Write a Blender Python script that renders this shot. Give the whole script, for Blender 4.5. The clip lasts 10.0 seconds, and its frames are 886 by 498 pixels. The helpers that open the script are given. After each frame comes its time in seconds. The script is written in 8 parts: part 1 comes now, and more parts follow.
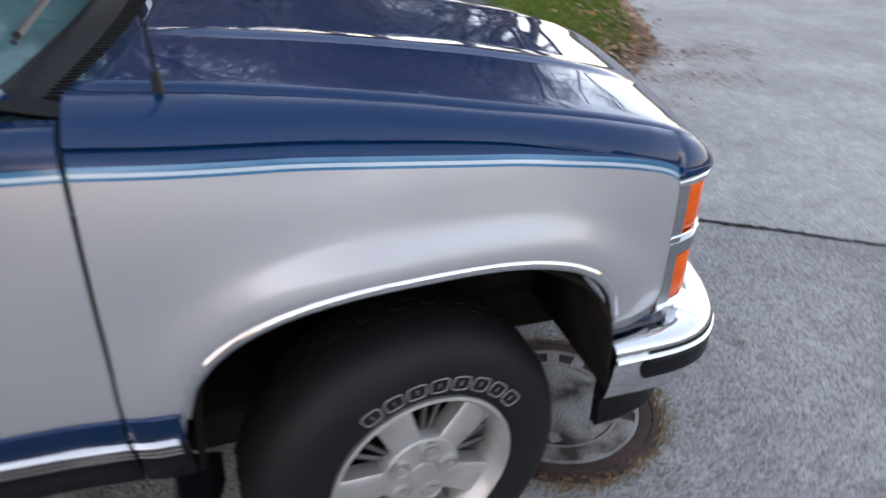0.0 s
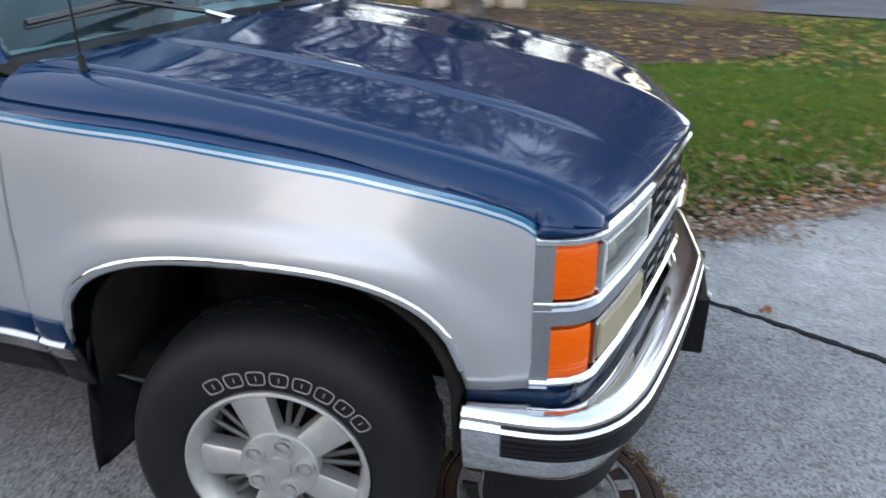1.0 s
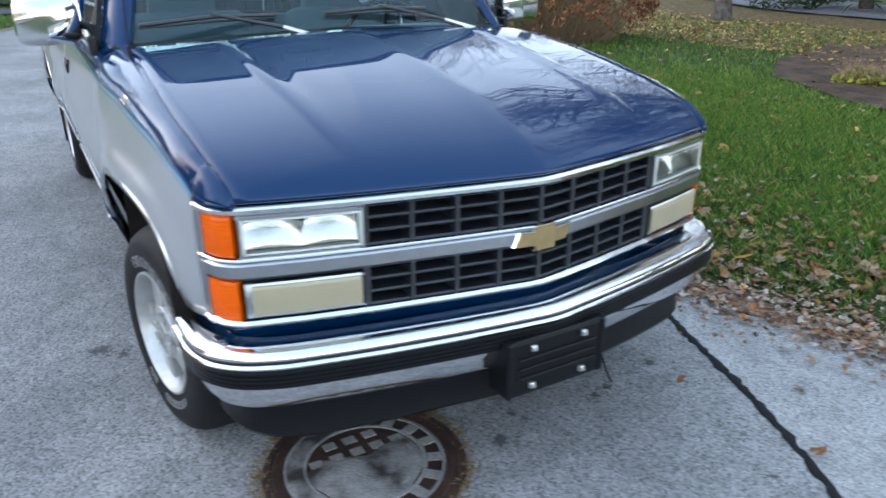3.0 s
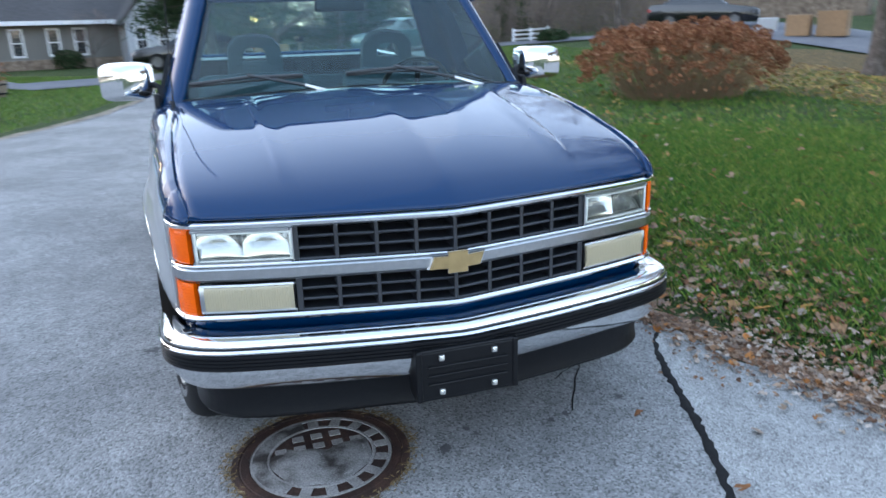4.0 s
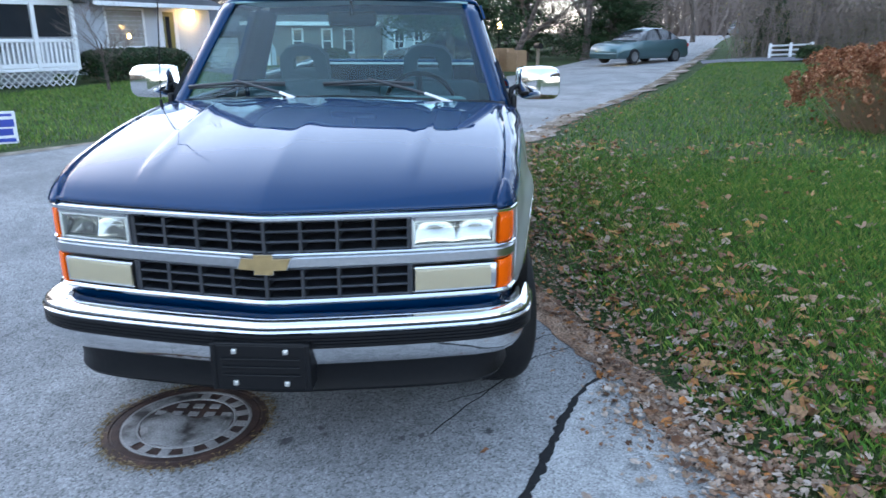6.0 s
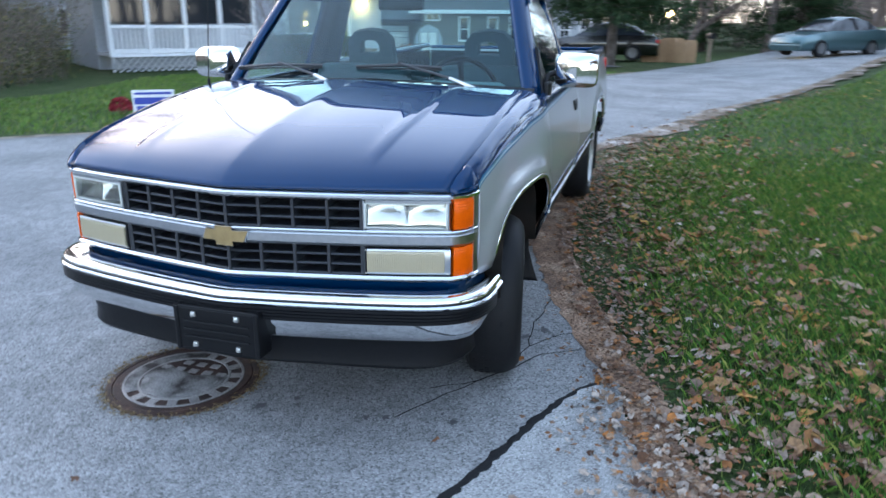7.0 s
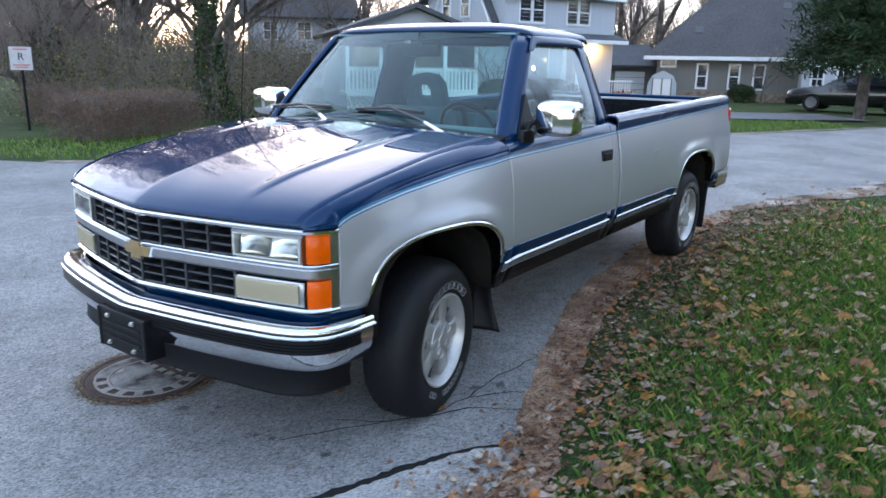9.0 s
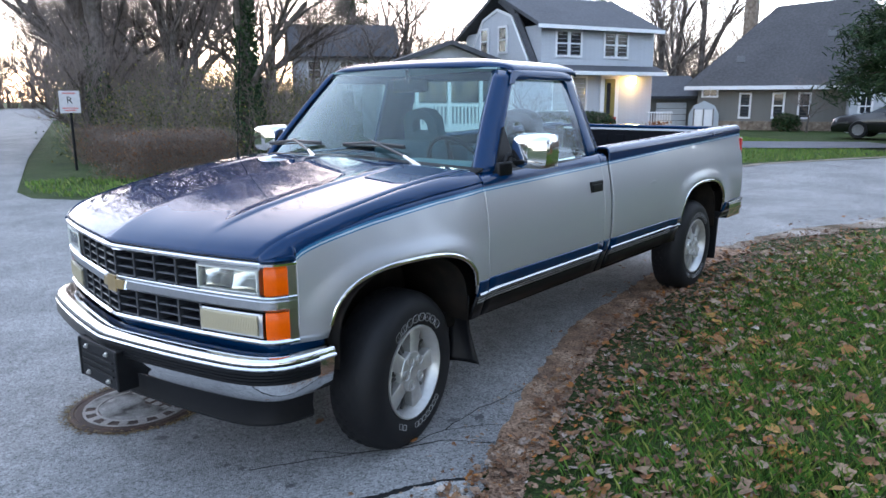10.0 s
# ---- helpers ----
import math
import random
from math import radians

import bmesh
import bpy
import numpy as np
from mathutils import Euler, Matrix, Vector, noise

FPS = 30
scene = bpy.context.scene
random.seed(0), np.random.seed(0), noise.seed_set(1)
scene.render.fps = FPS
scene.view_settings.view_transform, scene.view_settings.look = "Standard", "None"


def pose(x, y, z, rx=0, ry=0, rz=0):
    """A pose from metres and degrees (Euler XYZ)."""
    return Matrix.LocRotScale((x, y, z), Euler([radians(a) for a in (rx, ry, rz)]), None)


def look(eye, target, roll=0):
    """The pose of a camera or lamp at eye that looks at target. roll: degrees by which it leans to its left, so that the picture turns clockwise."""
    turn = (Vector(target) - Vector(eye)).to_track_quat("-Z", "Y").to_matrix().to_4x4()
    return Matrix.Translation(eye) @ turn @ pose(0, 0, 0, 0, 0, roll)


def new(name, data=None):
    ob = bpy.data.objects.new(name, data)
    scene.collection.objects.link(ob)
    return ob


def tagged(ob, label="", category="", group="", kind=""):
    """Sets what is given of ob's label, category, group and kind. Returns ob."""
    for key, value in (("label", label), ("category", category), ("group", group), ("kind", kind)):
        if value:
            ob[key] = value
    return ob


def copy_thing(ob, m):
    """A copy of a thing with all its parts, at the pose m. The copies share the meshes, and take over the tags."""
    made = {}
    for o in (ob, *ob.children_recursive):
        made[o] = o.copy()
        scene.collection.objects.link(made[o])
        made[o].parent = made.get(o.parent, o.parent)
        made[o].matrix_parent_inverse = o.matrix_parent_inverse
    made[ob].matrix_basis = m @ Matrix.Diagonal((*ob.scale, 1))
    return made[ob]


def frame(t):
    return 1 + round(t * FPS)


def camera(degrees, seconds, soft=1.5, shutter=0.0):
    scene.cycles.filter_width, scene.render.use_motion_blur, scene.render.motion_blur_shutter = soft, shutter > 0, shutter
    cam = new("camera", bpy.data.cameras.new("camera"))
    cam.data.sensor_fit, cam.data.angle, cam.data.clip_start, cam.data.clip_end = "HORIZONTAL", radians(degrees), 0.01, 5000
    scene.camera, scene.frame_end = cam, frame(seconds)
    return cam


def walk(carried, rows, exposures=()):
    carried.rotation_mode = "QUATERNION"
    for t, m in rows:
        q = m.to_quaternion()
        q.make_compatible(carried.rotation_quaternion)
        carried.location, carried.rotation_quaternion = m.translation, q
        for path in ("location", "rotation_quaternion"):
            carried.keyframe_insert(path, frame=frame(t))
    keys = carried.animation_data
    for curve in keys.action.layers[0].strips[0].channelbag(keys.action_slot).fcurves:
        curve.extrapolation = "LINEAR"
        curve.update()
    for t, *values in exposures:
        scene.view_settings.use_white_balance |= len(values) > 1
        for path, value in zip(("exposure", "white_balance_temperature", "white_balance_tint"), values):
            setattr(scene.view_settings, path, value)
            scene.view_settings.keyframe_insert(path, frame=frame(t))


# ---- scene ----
cam = camera(63.3, 10.0, 1.5, 0.5)
PATH = [
    (0, (-0.270, -1.992, 1.552), (0.240, -0.335, 0.556), 0.9),
    (0.5, (0.236, -2.059, 1.475), (0.318, -0.275, 0.575), 3.0),
    (1, (0.741, -2.055, 1.46), (0.228, -0.298, 0.655), -0.1),
    (1.5, (1.241, -1.956, 1.45), (0.303, -0.402, 0.608), -0.4),
    (2, (1.649, -1.704, 1.494), (0.413, -0.369, 0.662), -1.3),
    (2.5, (2.051, -1.473, 1.503), (0.572, -0.355, 0.752), -1.0),
    (3, (2.323, -1.178, 1.509), (0.72, -0.246, 0.758), -0.1),
    (3.2, (2.427, -1.068, 1.511), (0.817, -0.137, 0.776), -1.3),
    (4.3, (3.046, -0.534, 1.526), (1.191, -0.058, 0.951), -0.6),
    (4.5, (3.102, -0.403, 1.53), (1.243, 0.067, 0.959), 0.2),
    (5, (3.209, -0.076, 1.531), (1.298, 0.173, 0.997), -1.6),
    (5.5, (3.25, 0.317, 1.551), (1.336, 0.379, 0.975), -0.5),
    (6, (3.157, 0.719, 1.552), (1.244, 0.631, 0.976), 0.1),
    (6.2, (3.14, 0.869, 1.562), (1.23, 0.723, 0.985), -1.3),
    (7.3, (2.882, 1.637, 1.526), (1.088, 0.994, 0.919), 2.6),
    (7.5, (2.764, 1.763, 1.545), (0.985, 1.059, 0.962), 3.8),
    (8, (2.566, 2.237, 1.561), (0.976, 1.126, 1.075), 0.1),
    (8.5, (2.49, 2.449, 1.543), (0.918, 1.337, 1.003), 1.0),
    (9, (2.426, 2.684, 1.553), (0.856, 1.55, 1.052), 1.0),
    (9.5, (2.274, 2.872, 1.559), (0.738, 1.674, 1.106), 1.4),
    (10, (2.238, 2.97, 1.554), (0.732, 1.72, 1.143), -0.2),
]
walk(cam, [(t, look(eye, target, roll)) for t, eye, target, roll in PATH], [(0.0, 1.72, 7800, 11), (0.5, 1.85, 7750, 9), (1.0, 1.95, 7500, 5), (1.5, 1.97, 7400, 1), (2.0, 2.11, 7150, 1), (3.0, 2.14, 6850, 2), (5.5, 2.19, 6200, 2), (7.5, 2.12, 6350, 3), (8.5, 2.02, 6450, 4), (9.0, 2.06, 6500, 5), (10.0, 2.06, 6600, 6)])

# ---- light ----
world = bpy.data.worlds.new("world")
scene.world = world
world.use_nodes = True
wn = world.node_tree
sky = wn.nodes.new("ShaderNodeTexSky")
sky.sky_type = "NISHITA"
sky.sun_disc = False
SUN_AZ, SUN_EL = 234.0, 20.0
sky.sun_elevation = radians(SUN_EL)
sky.sun_rotation = radians(90.0 - SUN_AZ)
sky.air_density, sky.dust_density, sky.ozone_density = 1.0, 0.6, 2.5
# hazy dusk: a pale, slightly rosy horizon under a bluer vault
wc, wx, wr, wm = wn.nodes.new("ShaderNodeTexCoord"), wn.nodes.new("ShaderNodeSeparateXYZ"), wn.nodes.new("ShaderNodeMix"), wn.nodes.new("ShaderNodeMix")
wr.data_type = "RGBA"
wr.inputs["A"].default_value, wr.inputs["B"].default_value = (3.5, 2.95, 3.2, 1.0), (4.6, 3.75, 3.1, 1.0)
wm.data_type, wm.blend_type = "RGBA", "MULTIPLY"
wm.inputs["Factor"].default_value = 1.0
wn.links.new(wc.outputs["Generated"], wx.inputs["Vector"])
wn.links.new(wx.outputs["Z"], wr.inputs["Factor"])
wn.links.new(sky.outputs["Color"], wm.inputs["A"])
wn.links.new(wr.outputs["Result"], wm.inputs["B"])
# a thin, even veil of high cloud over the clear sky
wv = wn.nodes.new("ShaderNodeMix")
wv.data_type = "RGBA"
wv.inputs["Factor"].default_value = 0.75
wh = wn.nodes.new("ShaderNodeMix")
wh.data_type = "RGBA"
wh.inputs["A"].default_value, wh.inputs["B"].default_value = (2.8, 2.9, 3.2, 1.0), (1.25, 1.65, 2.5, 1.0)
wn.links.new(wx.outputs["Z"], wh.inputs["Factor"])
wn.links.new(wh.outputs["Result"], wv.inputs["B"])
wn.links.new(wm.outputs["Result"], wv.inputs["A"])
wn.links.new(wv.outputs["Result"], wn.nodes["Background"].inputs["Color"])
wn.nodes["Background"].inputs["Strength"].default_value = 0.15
sun = new("sun", bpy.data.lights.new("sun", "SUN"))
sun.data.energy, sun.data.angle, sun.data.color = 0.16, radians(140), (1.0, 0.93, 0.87)
sd = Vector((math.cos(radians(SUN_AZ)) * math.cos(radians(SUN_EL)), math.sin(radians(SUN_AZ)) * math.cos(radians(SUN_EL)), math.sin(radians(SUN_EL))))

sun.matrix_world = look(sd * 80, (0, 0, 0))


# ---- materials ----
def nodes_of(name):
    m = bpy.data.materials.new(name)
    m.use_nodes = True
    return m, m.node_tree, m.node_tree.nodes["Principled BSDF"]


def mat(name, color, rough=0.5, metal=0.0, coat=0.0, grain=0.0, scale=20.0, bump=0.0, dark=None, scale2=2.0, amount2=0.0, spec=0.5, transmission=0.0, object_random=0.0, emission=None, estrength=0.0, coat_rough=0.03, island=0.0):
    """A surface with fine grain, broad stains and relief in object space."""
    m, nt, p = nodes_of(name)
    N, L = nt.nodes.new, nt.links.new
    p.inputs["Roughness"].default_value = rough
    p.inputs["Metallic"].default_value = metal
    p.inputs["Coat Weight"].default_value = coat
    p.inputs["Coat Roughness"].default_value = coat_rough
    p.inputs["Specular IOR Level"].default_value = spec
    p.inputs["Transmission Weight"].default_value = transmission
    base = tuple(color) + (1.0,)
    low = tuple(dark if dark else [c * 0.55 for c in color]) + (1.0,)
    tc = N("ShaderNodeTexCoord")
    if emission:
        p.inputs["Emission Color"].default_value = tuple(emission) + (1.0,)
        p.inputs["Emission Strength"].default_value = estrength
    out = None
    if grain or amount2:
        n1 = N("ShaderNodeTexNoise")
        n1.inputs["Scale"].default_value, n1.inputs["Detail"].default_value = scale, 6.0
        L(tc.outputs["Object"], n1.inputs["Vector"])
        n2 = N("ShaderNodeTexNoise")
        n2.inputs["Scale"].default_value, n2.inputs["Detail"].default_value = scale2, 4.0
        L(tc.outputs["Object"], n2.inputs["Vector"])
        r1 = N("ShaderNodeMapRange")
        r1.inputs["From Min"].default_value, r1.inputs["From Max"].default_value = 0.35, 0.65
        r1.inputs["To Min"].default_value, r1.inputs["To Max"].default_value = 0.0, grain
        L(n1.outputs["Fac"], r1.inputs["Value"])
        r2 = N("ShaderNodeMapRange")
        r2.inputs["From Min"].default_value, r2.inputs["From Max"].default_value = 0.4, 0.7
        r2.inputs["To Min"].default_value, r2.inputs["To Max"].default_value = 0.0, amount2
        L(n2.outputs["Fac"], r2.inputs["Value"])
        ad = N("ShaderNodeMath")
        ad.operation, ad.use_clamp = "ADD", True
        L(r1.outputs["Result"], ad.inputs[0])
        L(r2.outputs["Result"], ad.inputs[1])
        mx = N("ShaderNodeMix")
        mx.data_type = "RGBA"
        mx.inputs["A"].default_value, mx.inputs["B"].default_value = base, low
        L(ad.outputs[0], mx.inputs["Factor"])
        out = mx.outputs["Result"]
        if bump:
            b = N("ShaderNodeBump")
            b.inputs["Strength"].default_value, b.inputs["Distance"].default_value = bump, 0.01
            L(n1.outputs["Fac"], b.inputs["Height"])
            L(b.outputs["Normal"], p.inputs["Normal"])
    else:
        p.inputs["Base Color"].default_value = base
    if object_random or island:
        h = N("ShaderNodeHueSaturation")
        if out:
            L(out, h.inputs["Color"])
        else:
            h.inputs["Color"].default_value = base
        if island:
            src = N("ShaderNodeNewGeometry").outputs["Random Per Island"]
        else:
            src = N("ShaderNodeObjectInfo").outputs["Random"]
        k = N("ShaderNodeMapRange")
        s = object_random or island
        k.inputs["To Min"].default_value, k.inputs["To Max"].default_value = 1 - s, 1 + s
        L(src, k.inputs["Value"])
        L(k.outputs["Result"], h.inputs["Value"])
        out = h.outputs["Color"]
    if out:
        L(out, p.inputs["Base Color"])
    return m


def ramp_mat(name, stops, scale, rough=0.9, bump=0.3, fine=120.0, distance=0.01, detail=8.0, fine_amount=0.35, island=False):
    """A ground or leaf surface: colours picked by broad noise (or by piece), speckled by fine noise."""
    m, nt, p = nodes_of(name)
    N, L = nt.nodes.new, nt.links.new
    p.inputs["Roughness"].default_value = rough
    p.inputs["Specular IOR Level"].default_value = 0.25
    tc = N("ShaderNodeTexCoord")
    cr = N("ShaderNodeValToRGB")
    while len(cr.color_ramp.elements) < len(stops):
        cr.color_ramp.elements.new(0.5)
    for e, (pos, c) in zip(cr.color_ramp.elements, stops):
        e.position, e.color = pos, tuple(c) + (1.0,)
    if island:
        g = N("ShaderNodeNewGeometry")
        L(g.outputs["Random Per Island"], cr.inputs["Fac"])
    else:
        n1 = N("ShaderNodeTexNoise")
        n1.inputs["Scale"].default_value, n1.inputs["Detail"].default_value = scale, detail
        L(tc.outputs["Object"], n1.inputs["Vector"])
        L(n1.outputs["Fac"], cr.inputs["Fac"])
    n2 = N("ShaderNodeTexNoise")
    n2.inputs["Scale"].default_value, n2.inputs["Detail"].default_value = fine, 3.0
    L(tc.outputs["Object"], n2.inputs["Vector"])
    r = N("ShaderNodeMapRange")
    r.inputs["From Min"].default_value, r.inputs["From Max"].default_value = 0.3, 0.7
    r.inputs["To Min"].default_value, r.inputs["To Max"].default_value = 1 - fine_amount, 1 + fine_amount
    L(n2.outputs["Fac"], r.inputs["Value"])
    mx = N("ShaderNodeMix")
    mx.data_type, mx.blend_type = "RGBA", "MULTIPLY"
    mx.inputs["Factor"].default_value = 1.0
    L(cr.outputs["Color"], mx.inputs["A"])
    L(r.outputs["Result"], mx.inputs["B"])
    L(mx.outputs["Result"], p.inputs["Base Color"])
    b = N("ShaderNodeBump")
    b.inputs["Strength"].default_value, b.inputs["Distance"].default_value = bump, distance
    L(n2.outputs["Fac"], b.inputs["Height"])
    L(b.outputs["Normal"], p.inputs["Normal"])
    return m


def glass_mat(name, tint=(0.75, 0.9, 0.86), rough=0.0, clear=0.85, sheen=(1.0, 1.0, 1.0), ior=1.52, haze=0.0):
    m, nt, p = nodes_of(name)
    N, L = nt.nodes.new, nt.links.new
    gl, tr, fr, mx = N("ShaderNodeBsdfGlossy"), N("ShaderNodeBsdfTransparent"), N("ShaderNodeFresnel"), N("ShaderNodeMixShader")
    gl.inputs["Roughness"].default_value = max(rough, 0.01)
    gl.inputs["Color"].default_value = tuple(sheen) + (1.0,)
    tr.inputs["Color"].default_value = tuple(t * clear for t in tint) + (1.0,)
    fr.inputs["IOR"].default_value = ior
    L(fr.outputs["Fac"], mx.inputs["Fac"])
    L(tr.outputs["BSDF"], mx.inputs[1])
    L(gl.outputs["BSDF"], mx.inputs[2])
    out = mx.outputs["Shader"]
    if haze:
        # a thin, uneven pale film mixed in, imitating the sky's cast on the glass
        df, md, nz, mr = N("ShaderNodeBsdfDiffuse"), N("ShaderNodeMixShader"), N("ShaderNodeTexNoise"), N("ShaderNodeMapRange")
        df.inputs["Color"].default_value = (0.52, 0.62, 0.63, 1.0)
        nz.inputs["Scale"].default_value, nz.inputs["Detail"].default_value = 3.0, 6.0
        for k, v in (("From Min", 0.3), ("From Max", 0.7), ("To Min", haze * 0.75), ("To Max", haze * 1.25)):
            mr.inputs[k].default_value = v
        L(nz.outputs["Fac"], mr.inputs["Value"])
        L(mr.outputs["Result"], md.inputs["Fac"])
        L(out, md.inputs[1])
        L(df.outputs["BSDF"], md.inputs[2])
        out = md.outputs["Shader"]
    L(out, nt.nodes["Material Output"].inputs["Surface"])
    return m


NAVY = mat("navy_paint", (0.0003, 0.0210, 0.073), 0.36, 0.30, 1.0, 0.25, 400, 0.0, (0.0003, 0.0172, 0.060), 3.0, 0.1, spec=0.0, coat_rough=0.012)
NAVY.node_tree.nodes["Principled BSDF"].inputs["Coat IOR"].default_value = 1.37
SILVER = mat("silver_paint", (0.385, 0.395, 0.41), 0.36, 0.45, 0.8, 0.12, 500, 0.0, (0.355, 0.365, 0.38), 2.5, 0.15)
PIN = mat("pinstripe_blue", (0.010, 0.130, 0.26), 0.3, 0.2, 0.8)
PINL = mat("pinstripe_pale", (0.42, 0.53, 0.60), 0.3, 0.1, 0.8)
CHROME = mat("chrome", (0.78, 0.79, 0.80), 0.07, 1.0, 0.0, 0.15, 30, 0.0, (0.6, 0.6, 0.6), 4.0, 0.2)
BRIGHT = mat("brushed_bright_metal", (0.46, 0.475, 0.495), 0.28, 1.0, 0.0, 0.2, 60)
BLACKP = mat("black_plastic", (0.00403, 0.004464, 0.00576), 0.42, 0.0, 0.0, 0.4, 60, 0.05, (0.00682, 0.00713, 0.00832), spec=0.20)
GRILLE = mat("dark_grey_grille_plastic", (0.019, 0.0215, 0.0270), 0.4, 0.0, 0.0, 0.3, 40)
RUBBER = mat("tyre_rubber", (0.00468, 0.00504, 0.006512), 0.62, 0.0, 0.0, 0.5, 18, 0.05, (0.00828, 0.00828, 0.009028), 3, 0.4, spec=0.26)
WHITE_LETTER = mat("white_raised_rubber", (0.21, 0.21, 0.21), 0.6, grain=0.5, scale=40)
ALLOY = mat("cast_alloy", (0.50, 0.50, 0.49), 0.40, 0.65, 0.0, 0.35, 30, 0.03, (0.33, 0.325, 0.31), 5, 0.4)
# darker copy of the cast alloy: shade between the spokes put into the colour
ALLOYDARK = mat("shadowed_alloy_cast", (0.10, 0.10, 0.10), 0.5, 0.6, 0.0, 0.3, 30)
AMBER = mat("amber_plastic_lens", (0.70, 0.100, 0.001), 0.22, 0.0, 0.08, 0.25, 90, 0.1, (0.50, 0.055, 0.001), spec=0.22)
LENS = glass_mat("clear_glass_lens", (0.95, 0.97, 0.96), 0.05, 0.95)
CREAM = mat("yellowed_frosted_lens", (0.32, 0.280, 0.190), 0.30, 0.0, 0.2, 0.3, 25, 0.05, (0.35, 0.30, 0.195))
BOWL = mat("lamp_bowl_metal", (0.665, 0.665, 0.644), 0.16, 0.92)
LENSRIM = mat("pale_moulded_plastic", (0.50, 0.52, 0.48), 0.35, grain=0.2, scale=40)
GOLD = mat("gold_emblem", (0.36, 0.26, 0.12), 0.38, 0.6, 0.3, grain=0.4, scale=30)
GLASS = glass_mat("tinted_car_glass", (0.76, 0.94, 0.92), 0.0, 0.97, (0.80, 0.96, 1.0), 1.52, 0.008)
SIDEGLASS = glass_mat("tinted_side_glass", (0.60, 0.74, 0.74), 0.0, 0.9, (0.9, 0.97, 1.0), 2.0)
CLOTH = mat("dark_blue_seat_cloth", (0.045, 0.08, 0.10), 0.95, 0.0, 0.0, 0.5, 60)
DASH = mat("blue_grey_dashboard", (0.22, 0.36, 0.39), 0.7, 0.0, 0.0, 0.4, 50)
UNDER = mat("dirty_black_underbody", (0.006, 0.0055, 0.005), 0.9, 0.0, 0.0, 0.6, 12, 0.1, (0.018, 0.013, 0.010), spec=0.15)
LINER = mat("black_bed_liner", (0.009, 0.0095, 0.012), 0.85, 0.0, 0.0, 0.4, 30, spec=0.08)
ZINC = mat("zinc_bolt", (0.62, 0.62, 0.60), 0.3, 0.9)
RED = mat("red_tail_lens", (0.45, 0.01, 0.01), 0.15, 0.0, 0.6)

def paving_mat(name, low, high, stone, cell=150.0, patch=0.9, contrast=0.55):
    """Worn paving: broad tone, smudges, and an aggregate of stones each of its own tone, some pale, with pits between."""
    m, nt, p = nodes_of(name)
    N, L = nt.nodes.new, nt.links.new
    p.inputs["Roughness"].default_value, p.inputs["Specular IOR Level"].default_value = 0.86, 0.25
    tc = N("ShaderNodeTexCoord")
    def noise_tex(scale, detail, lo, hi, a, b):
        n, r = N("ShaderNodeTexNoise"), N("ShaderNodeMapRange")
        n.inputs["Scale"].default_value, n.inputs["Detail"].default_value = scale, detail
        L(tc.outputs["Object"], n.inputs["Vector"])
        for k, v in (("From Min", lo), ("From Max", hi), ("To Min", a), ("To Max", b)):
            r.inputs[k].default_value = v
        L(n.outputs["Fac"], r.inputs["Value"])
        return r.outputs["Result"]
    def multiply(a, b):
        x = N("ShaderNodeMix")
        x.data_type, x.blend_type = "RGBA", "MULTIPLY"
        x.inputs["Factor"].default_value = 1.0
        L(a, x.inputs["A"])
        L(b, x.inputs["B"])
        return x.outputs["Result"]
    base = N("ShaderNodeMix")
    base.data_type = "RGBA"
    base.inputs["A"].default_value, base.inputs["B"].default_value = tuple(low) + (1.0,), tuple(high) + (1.0,)
    L(noise_tex(patch, 6.0, 0.32, 0.68, 0.0, 1.0), base.inputs["Factor"])
    col = multiply(base.outputs["Result"], noise_tex(9.0, 5.0, 0.3, 0.7, 0.86, 1.12))
    vo = N("ShaderNodeTexVoronoi")
    vo.inputs["Scale"].default_value = cell
    L(tc.outputs["Object"], vo.inputs["Vector"])
    sep = N("ShaderNodeSeparateColor")
    L(vo.outputs["Color"], sep.inputs["Color"])
    tone = N("ShaderNodeValToRGB")
    while len(tone.color_ramp.elements) < 4:
        tone.color_ramp.elements.new(0.5)
    for e, (pos, v) in zip(tone.color_ramp.elements, ((0.0, 1 - contrast), (0.35, 0.92), (0.82, 1 + contrast * 0.35), (1.0, stone))):
        e.position, e.color = pos, (v, v, v, 1.0)
    L(sep.outputs["Red"], tone.inputs["Fac"])
    col = multiply(col, tone.outputs["Color"])
    L(col, p.inputs["Base Color"])
    bp = N("ShaderNodeBump")
    bp.inputs["Strength"].default_value, bp.inputs["Distance"].default_value = 0.7, 0.004
    bp.invert = True
    L(vo.outputs["Distance"], bp.inputs["Height"])
    L(bp.outputs["Normal"], p.inputs["Normal"])
    return m


ASPHALT = paving_mat("worn_asphalt", (0.168, 0.168, 0.169), (0.255, 0.254, 0.253), 1.48, 130.0)
APRON = paving_mat("pale_worn_concrete", (0.25, 0.249, 0.247), (0.355, 0.353, 0.348), 1.42, 150.0, 1.1, 0.48)
DRIVE = ramp_mat("blue_grey_driveway", [(0.3, (0.09, 0.095, 0.11)), (0.7, (0.14, 0.145, 0.16))], 0.8, 0.85, 0.3, 80.0, 0.004)
TAR = mat("black_crack_tar", (0.016, 0.016, 0.017), 0.85, 0, 0, 0.5, 60, 0.2, spec=0.12)
# ground colour darkened to carry the shade between the grass blades
LAWN = ramp_mat("lawn_soil_and_grass", [(0.3, (0.018, 0.033, 0.007)), (0.5, (0.030, 0.051, 0.010)), (0.66, (0.042, 0.058, 0.016)), (0.8, (0.058, 0.050, 0.024))], 1.3, 0.95, 0.8, 60.0, 0.03, 8, 0.6)
